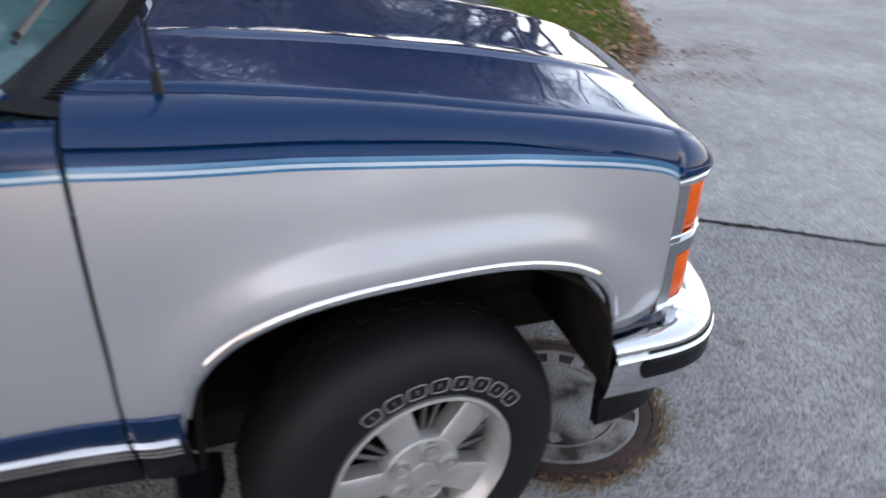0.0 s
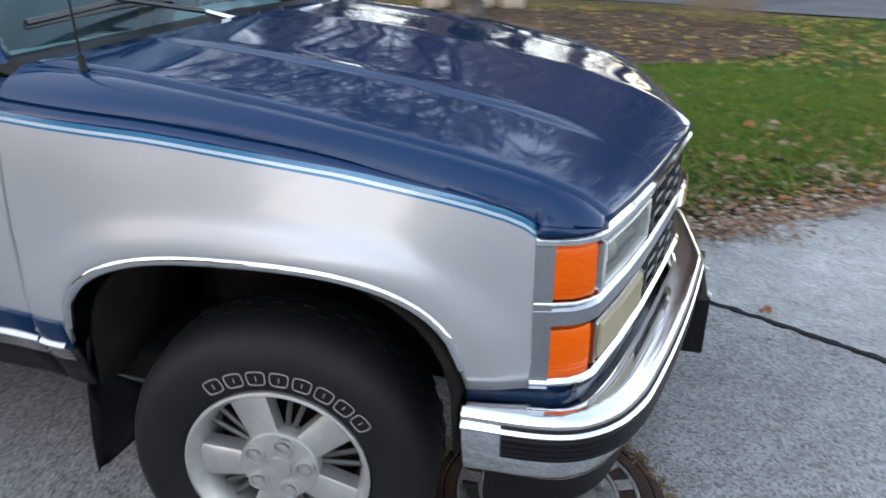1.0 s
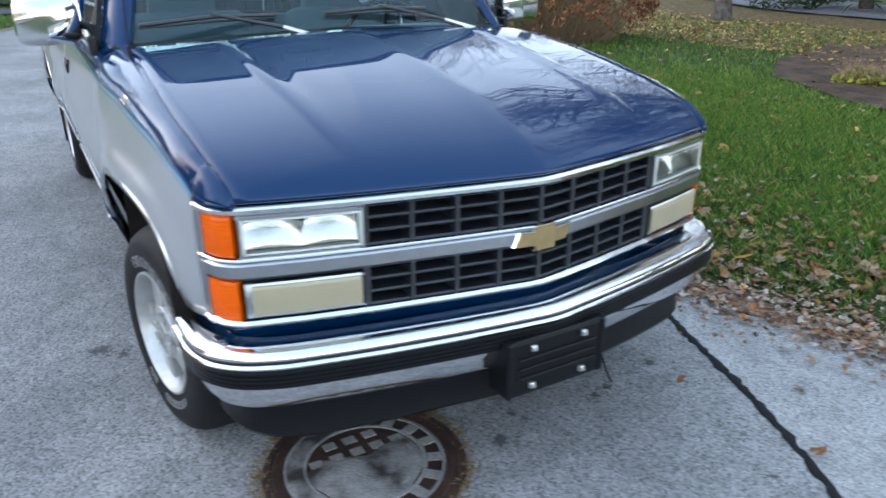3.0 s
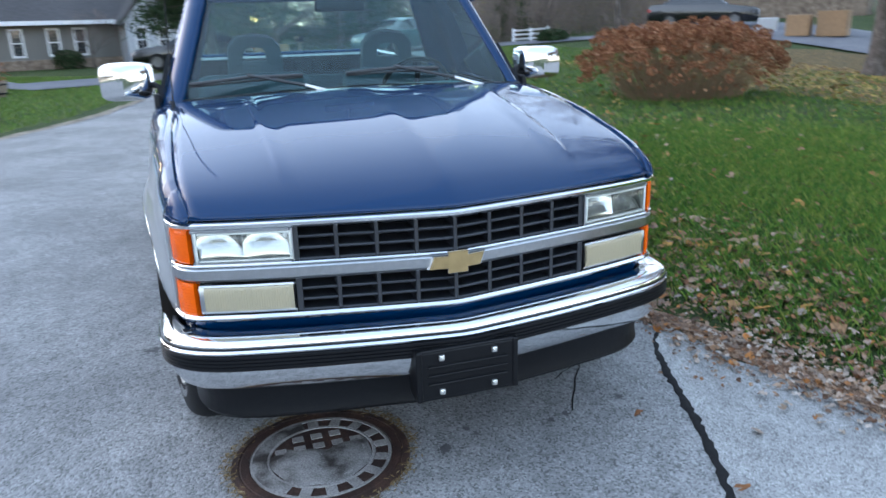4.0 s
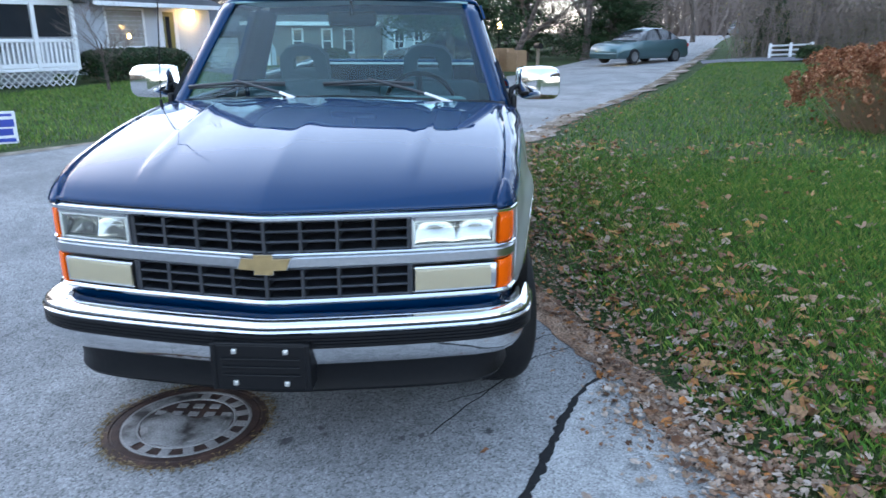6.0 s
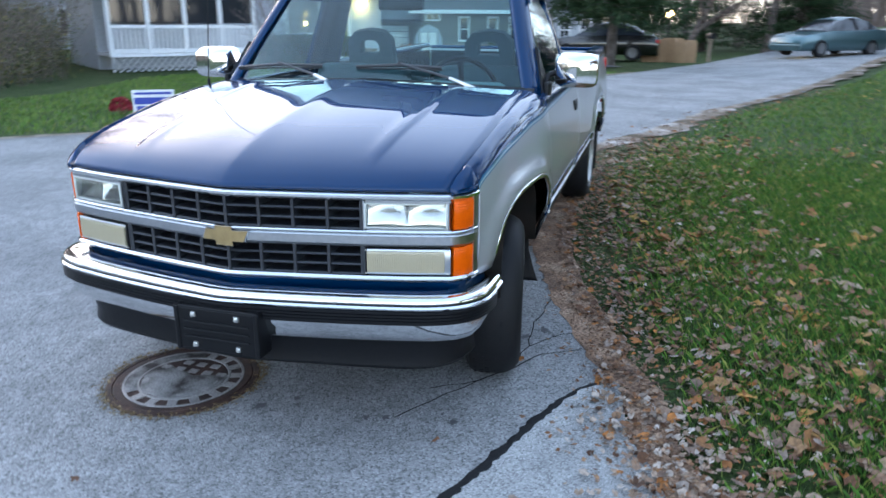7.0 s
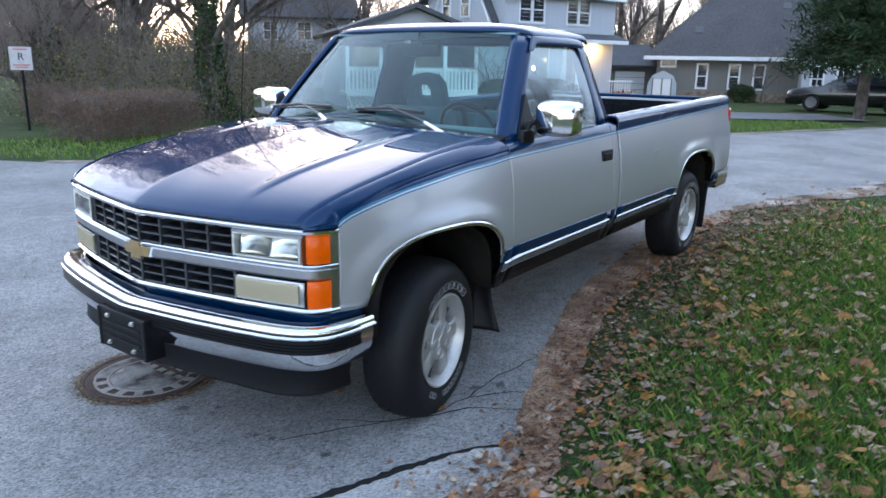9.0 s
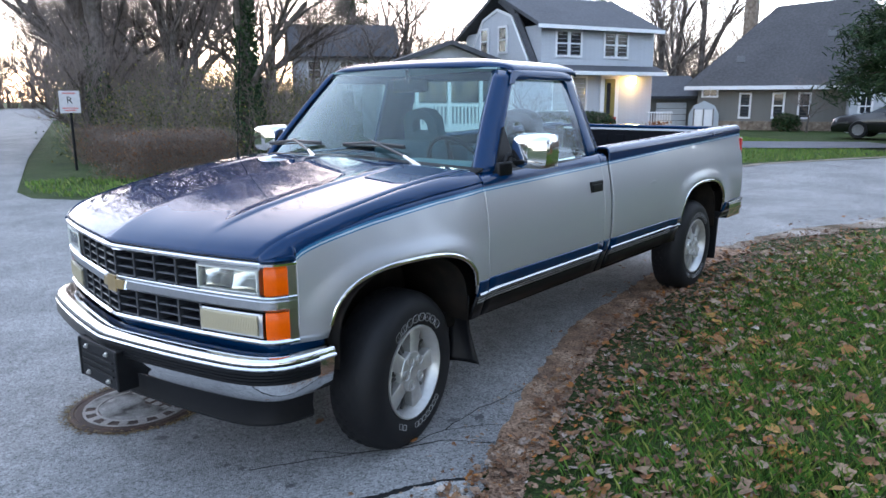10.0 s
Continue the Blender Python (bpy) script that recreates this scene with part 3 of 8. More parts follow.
fender = flank_geo([(frange(-0.508, -0.424, 3), lambda x: 0.635), (frange(-0.416, 0.440, 34), lambda x: arch_z(x, 0.012, 0.878)), (frange(0.448, FENDER_END, 12), lambda x: 0.635)], fender_top, 13, [(frange(-0.508, -0.424, 8), 0.50)])
# rounded navy cap between the fender and the nose
tip = [q for q in body_rows(FENDER_END, 0.635, None, fender_top)[:-1] if q[2] >= 0.962]
cap = [tip + [(tip[-1][0], tip[-1][1] - 0.035, tip[-1][2] - 0.014)]]
for k in range(1, 9):
    t = k / 8
    fx, fy = lerp(0.562, 0.678, t), None
    fy = curve_at([(a, b) for a, b in FACE[::-1]], fx)
    tx = lerp(tip[-1][0], 0.682, t)
    hp = hood_point((tx + 0.5) / 1.183, 1.0)
    top = (tx, hp[1] + 0.005 * (1 - t), hp[2] - 0.001)
    col = []
    for q in tip:
        fh, fv = (tip[0][1] - q[1]) / (tip[0][1] - tip[-1][1]), (q[2] - tip[0][2]) / (tip[-1][2] - tip[0][2])
        col.append((lerp(fx + 0.004, top[0], fh), lerp(fy + 0.002, top[1], fh), lerp(0.963, top[2], fv)))
    cap.append(col + [(top[0] - 0.02, top[1] - 0.035, top[2] - 0.014)])
# door: up to the window sill
def door_top(x, zs):
    y0 = side_y(x, zs)
    return [(x, y0 - 0.004, zs + 0.02), (x, y0 - 0.016, zs + 0.036), (x, y0 - 0.045, zs + 0.045)]


door = flank_geo([(frange(-1.700, -0.516, 16), lambda x: 0.635)], door_top, 3, [(frange(-1.700, -0.516, 16), 0.50)])
corner = flank_geo([(frange(-1.785, -1.706, 3), lambda x: 0.635)], door_top, 3, [(frange(-1.785, -1.706, 3), 0.50)])
def rail_top(x, zs):
    y0 = side_y(x, zs)
    zr = lerp(1.245, 1.305, (-1.8 - x) / 2.45)
    return [(x, y0 + 0.002, zr - 0.03), (x, y0 - 0.006, zr - 0.008), (x, y0 - 0.016, zr), (x, y0 - 0.075, zr + 0.002), (x, y0 - 0.082, zr - 0.008), (x, y0 - 0.083, zr - 0.025)]


bed_side = flank_geo([(frange(-4.26, -3.81, 6), lambda x: 0.635), (frange(-3.800, -2.896, 30), lambda x: arch_z(x, -3.348, 0.915)), (frange(-2.888, -1.815, 14), lambda x: 0.635)], rail_top, 6, [(frange(-4.26, -3.802, 6), 0.56), (frange(-2.894, -1.815, 14), 0.51)])
fender.grid(list(map(list, zip(*cap))), slot=3)
for nm, geo, lab in (("front_fender", fender, "silver front fender with a navy top"), ("door", door, "silver door with pinstripes"), ("cab_corner", corner, ""), ("bed_side", bed_side, "silver bed side with a navy rail")):
    mesh_ob(nm, geo, BODY, truck, lab, 40, 0.012, weld=True)
    mesh_ob(nm, geo.mirror_y(), BODY, truck, lab, 40, 0.012, weld=True)

# wheel-arch lips, rocker mouldings, mud flaps, wells
for s in (1, -1):
    for cx, top, x0, x1 in ((0.012, 0.878, -0.416, 0.440), (-3.348, 0.915, -3.800, -2.896)):
        pts = [(x, s * (side_y(x, arch_z(x, cx, top)) + 0.003), arch_z(x, cx, top) + 0.004) for x in frange(x0, x1, 44)]
        mesh_ob("arch_moulding", Geo().tube(pts, 0.013, 8), CHROME, truck, "chrome wheel-arch lip", 60)
        g = Geo()
        n = 20
        rim = [(cx + 0.42 * math.cos(math.pi * i / n), 0.50 + (top - 0.5) * 0.99 * math.sin(math.pi * i / n) ** 0.55) for i in range(n + 1)]
        g.grid([[(x, s * 0.93, z) for x, z in rim], [(x, s * 0.50, z) for x, z in rim]])
        g.add([(x, s * 0.52, z) for x, z in rim], [tuple(range(n + 1))])
        mesh_ob("wheel_well", g, UNDER, truck, "", 60, 0.01)
    for x0, x1 in ((-0.436, -0.510), (-0.518, -1.698), (-1.820, -2.885)):
        xs = frange(x0, x1, 10)
        def run(dy, z0, z1):
            g = Geo()
            sec = [(0.0, z0), (dy, z0 + 0.002), (dy + 0.002, z0 + 0.006), (dy * 0.45, z1 - 0.003), (0.0, z1)]
            return g.grid([[(x, s * (side_y(x, z) + d), z + 0.012 * (-x - 0.4) / 2.5) for x in xs] for d, z in sec])
        mesh_ob("rocker_moulding", run(0.026, 0.622, 0.643), BRIGHT, truck, "chrome rocker strip", 30)
        g = Geo()
        for i in range(3):
            z = 0.580 + i * 0.0135
            q = run(0.019, z, z + 0.011)
            g.add(q.v, q.f)
        mesh_ob("ribbed_moulding", g, ALLOY, truck, "ribbed grey lower moulding", 30)
    # torn and twisted on the passenger side, flared at the foot on the other
    flap = ((0.60, 0.91, 0.20, 8), (0.52, 0.92, 0.16, 12), (0.465, 0.925, 0.07, 20), (0.44, 0.925, 0.10, 28), (0.405, 0.928, 0.15, 34), (0.33, 0.93, 0.15, 38), (0.27, 0.928, 0.10, 40), (0.22, 0.925, 0.03, 40)) if s < 0 else ((0.60, 0.90, 0.17, 6), (0.50, 0.885, 0.12, 12), (0.42, 0.890, 0.11, 20), (0.34, 0.910, 0.13, 26), (0.27, 0.932, 0.16, 30), (0.25, 0.940, 0.16, 30))
    g = Geo()
    g.grid([[(-0.455 - 0.10 * (0.60 - z) + w * u * math.sin(radians(tw)) - 0.012 * math.sin(3 * u), s * (yo - w * u * math.cos(radians(tw))), z + 0.015 * u) for u in frange(0, 1, 5)] for z, yo, w, tw in flap])
    mesh_ob("mud_flap", g, BLACKP, truck, "torn black rubber mud flap" if s < 0 else "black rubber mud flap bent at the foot", 40, 0.006)
    mesh_ob("mud_flap", Geo().box((-3.80, s * 0.84, 0.42), (0.015, 0.22, 0.40), 0.006, rot=Matrix.Rotation(radians(-6), 3, "Y")), BLACKP, truck, "black rubber mud flap")
    mesh_ob("rocker_panel", Geo().box((-1.65, s * 0.84, 0.515), (2.3, 0.10, 0.07), 0.02), UNDER, truck)

SS = [0, 0.03, 0.08, 0.16, 0.25, 0.35, 0.45, 0.55, 0.65, 0.74, 0.81, 0.86, 0.90, 0.93, 0.955, 0.975, 0.99, 1.0]
VV = sorted(set([round(-1 + i * 0.05, 3) for i in range(41)] + [round(sg * (0.60 + i * 0.0125), 4) for sg in (-1, 1) for i in range(10)] + [-0.012, 0.012, -0.03, 0.03]))
hood = Geo().grid([[hood_point(s, v) for v in VV] for s in SS])
mesh_ob("hood", hood, NAVY, truck, "glossy navy hood with a centre crease and two ribs", 180, 0.012)
mesh_ob("engine_bay", Geo().box((0.12, 0, 0.74), (0.95, 1.10, 0.40), 0.02), UNDER, truck)
# cowl with slats
cowl = Geo()
cowl.grid([[(-0.405 - 0.10 * v * v - d, 0.86 * v, 1.238 - 0.019 * v * v - 0.016 * abs(v) - dz) for v in frange(-1, 1, 20)] for d, dz in ((-0.012, 0.012), (0.02, 0.013), (0.055, 0.004), (0.095, -0.006), (0.110, -0.012))])
mesh_ob("cowl", cowl, BLACKP, truck, "black cowl panel", 60, 0.01)
g = Geo()
for i in range(100):
    v = -0.95 + 1.9 * i / 99
    g.box((-0.432 - 0.10 * v * v, 0.85 * v, 1.231 - 0.019 * v * v - 0.016 * abs(v)), (0.040, 0.007, 0.010))
mesh_ob("cowl_vent", g, BLACKP, truck)


# ---- nose: swept along the front outline ----
def plan(pts, n=60, rounded=False):
    """Left half outline to a full evenly stepped outline of (x, y, nx, ny)."""
    half = [Vector((x, y)) for x, y in pts]
    if rounded:
        q = [Vector((half[1].x, -half[1].y))] + half + [half[-1] * 2 - half[-2]]
        half = [half[0]]
        for a, b, c, d in zip(q, q[1:], q[2:], q[3:]):
            for i in range(1, 6):
                t = i / 5
                half.append(0.5 * (2 * b + (c - a) * t + (2 * a - 5 * b + 4 * c - d) * t * t + (3 * b - a - 3 * c + d) * t ** 3))
    full = [Vector((p.x, -p.y)) for p in half[:0:-1]] + half
    ds = [0.0]
    for a, b in zip(full, full[1:]):
        ds.append(ds[-1] + (b - a).length)
    out = []
    keys = sorted(set([round(ds[-1] * i / n, 5) for i in range(n + 1)] + [round(d, 5) for d in ds]))
    pos = []
    for d in keys:
        for i in range(len(full) - 1):
            if d <= ds[i + 1] + 1e-6:
                pos.append(full[i].lerp(full[i + 1], (d - ds[i]) / max(1e-9, ds[i + 1] - ds[i])))
                break
    for i, p in enumerate(pos):
        t = (pos[min(i + 2, len(pos) - 1)] - pos[max(i - 2, 0)]).normalized()
        out.append((p.x, p.y, t.y, -t.x))
    return out


def sweep(outline, section, y0=-9, y1=9, closed=True, slot=0, geo=None, ends=True):
    """A bar of the cross-section (out, z) along the outline between y0 and y1."""
    g = geo or Geo()
    o = [q for q in outline if y0 - 1e-6 <= q[1] <= y1 + 1e-6]
    sec = section + section[:1] if closed else section
    g.grid([[(x + nx * d, y + ny * d, z) for x, y, nx, ny in o] for d, z in sec], slot=slot)
    if closed and ends:
        for k in (0, -1):
            x, y, nx, ny = o[k]
            g.add([(x + nx * d, y + ny * d, z) for d, z in section], [tuple(range(len(section)))], slot)
    return g


NOSE = plan(FACE, 120)
def bar(name, z0, z1, d0, d1, material, label="", y0=-0.8615, y1=0.8615, b=0.005):
    sec = [(d0, z0), (d1 - b, z0), (d1, z0 + b), (d1, z1 - b), (d1 - b, z1), (d0, z1)]
    return mesh_ob(name, sweep(NOSE, sec, y0, y1), material, truck, label, 40)


bar("nose_moulding", 0.937, 0.964, -0.02, 0.012, CHROME, "chrome moulding under the hood edge", b=0.009)
bar("grille_bar", 0.768, 0.822, -0.02, 0.010, BRIGHT, "bright silver centre grille bar", b=0.012)
bar("nose_trim", 0.822, 0.829, -0.02, 0.012, CHROME, "", b=0.003)
bar("lower_moulding", 0.640, 0.660, -0.02, 0.014, CHROME, "chrome lower grille moulding", b=0.008)
VAL = plan(FACE + [(0.515, 0.876), (0.480, 0.884), (0.448, 0.891)], 120)
mesh_ob("front_valance", sweep(VAL, [(-0.09, 0.552), (-0.062, 0.552), (-0.052, 0.558), (-0.036, 0.585), (-0.020, 0.628), (-0.016, 0.640), (-0.04, 0.640)]), NAVY, truck, "navy body-coloured valance", 40)
bar("grille_backing", 0.655, 0.94, -0.13, -0.11, BLACKP, "", -0.80, 0.80)
for s in (1, -1):
    # grille mesh halves are one grid: built below; lamps here
    a, b = (0.503, 0.790) if s > 0 else (-0.790, -0.503)
    bz = Geo()
    for z0, z1 in ((0.829, 0.835), (0.930, 0.937)):
        sweep(NOSE, [(-0.06, z0), (0.006, z0), (0.006, z1), (-0.06, z1)], a - 0.006, b + 0.006, geo=bz)
    for yy in (a, b):
        bz.box((face_x(yy) - 0.012, yy, 0.883), (0.04, 0.007, 0.106), 0.002)
    head = mesh_ob("headlight", bz, BRIGHT, truck, "clear glass headlight in a bright frame")
    sec = [(-0.010, 0.836), (0.002, 0.839), (0.008, 0.86), (0.009, 0.885), (0.007, 0.91), (0.001, 0.927), (-0.010, 0.930)]
    ln = mesh_ob("lens", sweep(NOSE, sec, a, b, closed=False), LENS, head, "clear fluted lens", 60)
    ln.visible_shadow = False
    ya, yb = sorted((abs(a), abs(b)))
    # pale moulded rim of the lens
    rim = Geo()
    for z0, z1 in ((0.8365, 0.8435), (0.9225, 0.9295)):
        sweep(NOSE, [(-0.012, z0), (0.009, z0 + 0.001), (0.0105, (z0 + z1) / 2), (0.009, z1 - 0.001), (-0.012, z1)], a, b, geo=rim)
    for yy in (ya + 0.005, yb - 0.005):
        rim.box((face_x(yy) + 0.001, s * yy, 0.883), (0.020, 0.008, 0.092), 0.002)
    mesh_ob("lens_rim", rim, LENSRIM, head, "pale moulded lens rim", 40)
    # two bowls: an upright foot, a curved step that throws the light forward, a near-upright back
    rg = Geo()
    for k in range(2):
        y0c, y1c = lerp(ya, yb, k * 0.5), lerp(ya, yb, k * 0.5 + 0.5)
        rows = []
        for dep, z, bow in ((0.016, 0.836, 0.0), (0.016, 0.846, 0.010), (0.019, 0.851, 0.014), (0.026, 0.865, 0.018), (0.035, 0.880, 0.018), (0.039, 0.889, 0.016), (0.042, 0.905, 0.008), (0.044, 0.931, 0.0)):
            rows.append([(face_x(lerp(y0c, y1c, (w + 1) / 2)) - 0.006 - dep * (1 - 0.45 * abs(w) ** 2.5), s * lerp(y0c, y1c, (w + 1) / 2), z + bow * (1 - 1.3 * w * w) * 0.6) for w in frange(-1, 1, 16)])
        rg.grid(rows)
    mesh_ob("reflector", rg, BOWL, head, "bright reflector bowl", 60)
    fl = Geo()
    for i in range(30):
        y = s * lerp(ya + 0.014, yb - 0.014, i / 29)
        fl.tube([(face_x(y) + 0.003, y, 0.900 + 0.012 * math.sin(i * 0.42)), (face_x(y) + 0.005, y, 0.921)], 0.0013, 5)
    fl_ = mesh_ob("fluting", fl, LENS, ln, "", 60)
    fl_["kind"] = "stuff"
    fl_.visible_shadow = False
    pl = Geo()
    sec = [(-0.05, 0.666), (0.002, 0.666), (0.006, 0.676), (0.006, 0.752), (0.002, 0.760), (-0.05, 0.760)]
    lamp = mesh_ob("marker_light", sweep(NOSE, sec, a - 0.004, b + 0.006), BRIGHT, truck, "rectangular lower lamp in a grey frame", 40)
    mesh_ob("lens", sweep(NOSE, [(0.002, 0.673), (0.010, 0.675), (0.013, 0.684), (0.013, 0.744), (0.010, 0.753), (0.002, 0.755)], a + 0.004, b - 0.001), CREAM, lamp, "cream yellowed ribbed lens", 50)
    rb = Geo()
    for i in range(36):
        y = s * lerp(ya + 0.014, yb - 0.012, i / 35)
        rb.box((face_x(y) + 0.012, y, 0.714), (0.005, 0.0035, 0.066), 0.001)
    mesh_ob("ribbing", rb, CREAM, lamp)["kind"] = "stuff"
    for yy in (ya + 0.004, yb - 0.002):
        for zz in (0.671, 0.757):
            mesh_ob("screw", Geo().lathe([(0.0035, 0.0), (0.0030, 0.0018), (0.0, 0.0022)], 8, Matrix.Translation((face_x(yy) + 0.006, s * yy, zz)) @ Matrix.Rotation(radians(90), 4, "Y")), ZINC, lamp)
    # amber wrap-round lenses and their bright bezel
    a, b = (0.800, 0.8535) if s > 0 else (-0.8535, -0.800)
    for z0, z1 in ((0.832, 0.936), (0.660, 0.766)):
        sec = [(-0.03, z0), (0.002, z0), (0.005, z0 + 0.006), (0.006, (z0 + z1) / 2), (0.005, z1 - 0.006), (0.002, z1), (-0.03, z1)]
        am = mesh_ob("turn_signal", sweep(NOSE, sec, a, b), AMBER, truck, "amber wrap-around turn signal lens", 50)
        ar = Geo()
        for i in range(9):
            z = z0 + 0.012 + i * (z1 - z0 - 0.024) / 8
            sweep(NOSE, [(0.004, z - 0.001), (0.0063, z), (0.004, z + 0.001)], a + 0.004 * (s > 0), b - 0.004, geo=ar)
        mesh_ob("lens_ridge_texture", ar, AMBER, am)
    a, b = (0.8535, 0.8615) if s > 0 else (-0.8615, -0.8535)
    mesh_ob("bezel", sweep(NOSE, [(-0.04, 0.632), (0.006, 0.636), (0.009, 0.66), (0.009, 0.93), (0.006, 0.960), (-0.04, 0.962)], a, b), BRIGHT, truck, "bright lamp bezel", 50)

# grille grid
for z0, z1 in ((0.829, 0.938), (0.660, 0.768)):
    h = (z1 - z0) / 3
    for i in range(4):
        z = z0 + h * i
        mesh_ob("grille_slat", sweep(NOSE, [(-0.10, z - 0.003), (-0.012, z - 0.0045), (-0.008, z), (-0.012, z + 0.0045), (-0.10, z + 0.003)], -0.497, 0.497), GRILLE, truck, "", 40)
for i in range(9):
    y = -0.492 + 0.984 * i / 8
    for z0, z1 in ((0.829, 0.938), (0.660, 0.768)):
        x = face_x(y) - 0.05
        mesh_ob("grille_upright", Geo().box((x, y, (z0 + z1) / 2), (0.09, 0.013 if i not in (0, 8) else 0.02, z1 - z0), 0.003), GRILLE, truck)
# plain gold emblem
bow = [(-0.105, -0.022), (-0.088, 0.024), (-0.038, 0.024), (-0.038, 0.041), (0.038, 0.041), (0.038, 0.024), (0.105, 0.024), (0.088, -0.022), (0.038, -0.022), (0.038, -0.041), (-0.038, -0.041), (-0.038, -0.022)]
def emblem(k, x0, x1):
    g = Geo()
    n = len(bow)
    bend = [face_x(y * k) - face_x(0) for y, z in bow]
    vs = [(x0 + d, y * k, 0.793 + z * k) for d, (y, z) in zip(bend, bow)] + [(x1 + d, y * (k - 0.04), 0.793 + z * (k - 0.05)) for d, (y, z) in zip(bend, bow)]
    return g.add(vs, [tuple(range(n, 2 * n))] + [(i, (i + 1) % n, n + (i + 1) % n, n + i) for i in range(n)])


em = mesh_ob("emblem", emblem(0.95, 0.852, 0.862), CHROME, truck, "gold cross-shaped emblem with a bright rim")
mesh_ob("emblem_face", emblem(0.90, 0.857, 0.866), GOLD, em, "gold emblem face")

# bumper
BUMP = [(0.932, 0.0), (0.925, 0.08), (0.893, 0.3), (0.852, 0.52), (0.810, 0.70), (0.785, 0.775), (0.752, 0.838), (0.708, 0.886), (0.655, 0.916), (0.58, 0.931), (0.45, 0.936)]
BP = plan(BUMP, 120, True)
mesh_ob("front_bumper", sweep(BP, [(-0.10, 0.606), (-0.040, 0.611), (-0.018, 0.608), (-0.006, 0.601), (0.0, 0.591), (-0.002, 0.583), (0.005, 0.580), (0.009, 0.574), (0.006, 0.568), (-0.01, 0.566), (-0.08, 0.567)]), CHROME, truck, "polished chrome front bumper", 50)
rub = mesh_ob("rub_strip", sweep(BP, [(-0.05, 0.567), (-0.004, 0.567), (0.004, 0.562)] + [q for i in range(4) for q in ((0.006, 0.560 - i * 0.012), (0.006, 0.553 - i * 0.012), (0.001, 0.551 - i * 0.012))] + [(-0.004, 0.508), (-0.05, 0.508)], -0.9338, 0.9338), BLACKP, truck, "black ribbed rubber bumper strip", 30)
mesh_ob("strip_inlay_edge", sweep(BP, [(-0.006, 0.5875), (0.0015, 0.5875), (0.0035, 0.5825), (-0.006, 0.581)], -0.9338, 0.9338), BLACKP, rub, "", 40)
mesh_ob("lower_bumper", sweep(BP, [(-0.06, 0.569), (-0.003, 0.569), (-0.008, 0.530), (-0.014, 0.494), (-0.024, 0.460), (-0.038, 0.435), (-0.05, 0.425), (-0.07, 0.428)]), CHROME, truck, "chrome lower bumper face", 40)
DAM = plan([(0.835, 0.0), (0.80, 0.3), (0.765, 0.52), (0.735, 0.66), (0.70, 0.74), (0.64, 0.80), (0.56, 0.83), (0.48, 0.84)], 60, True)
mesh_ob("air_dam", sweep(DAM, [(-0.02, 0.44), (0.02, 0.43), (0.005, 0.36), (0.012, 0.315), (0.004, 0.302), (-0.02, 0.302)]), BLACKP, truck, "black plastic air dam", 40)
# licence plate bracket, empty
br = mesh_ob("plate_bracket", Geo().box((0.930, -0.005, 0.455), (0.04, 0.335, 0.170), 0.008), BLACKP, truck, "empty black licence plate bracket")
for z in (0.455 - 0.082, 0.455 + 0.082):
    mesh_ob("bracket_lip", Geo().box((0.940, -0.005, z), (0.018, 0.335, 0.012), 0.004), BLACKP, br)
for y in (-0.168, 0.158):
    mesh_ob("bracket_side", Geo().box((0.910, y, 0.455), (0.09, 0.020, 0.176), 0.006), BLACKP, br)
for z in (0.425, 0.455, 0.485):
    mesh_ob("bracket_rib", Geo().box((0.951, -0.005, z), (0.012, 0.27, 0.008), 0.003), BLACKP, br)
for y in (-0.094, 0.084):
    for z in (0.515, 0.397):
        b = Geo().box((0.954, y, z), (0.012, 0.018, 0.018), 0.003)
        b.lathe([(0.006, 0), (0.006, 0.006), (0.0, 0.007)], 10, Matrix.Translation((0.959, y, z)) @ Matrix.Rotation(radians(90), 4, "Y"))
        mesh_ob("bolt", b, ZINC, br, "zinc plate bolt")

# ---- cab above the sill ----
def two(a, b, n):
    return [tuple(lerp(p, q, i / n) for p, q in zip(a, b)) for i in range(n + 1)]


def ws(u, v):
    """The windscreen: u across (-1 to 1), v from base to top."""
    y = u * lerp(0.815, 0.640, v)
    x = lerp(-0.475 - 0.115 * u * u, -0.955 - 0.055 * u * u, v) + 0.012 * math.sin(math.pi * v)
    z = lerp(1.205 - 0.022 * u * u, 1.722 - 0.022 * u * u, v)
    return (x, y, z)


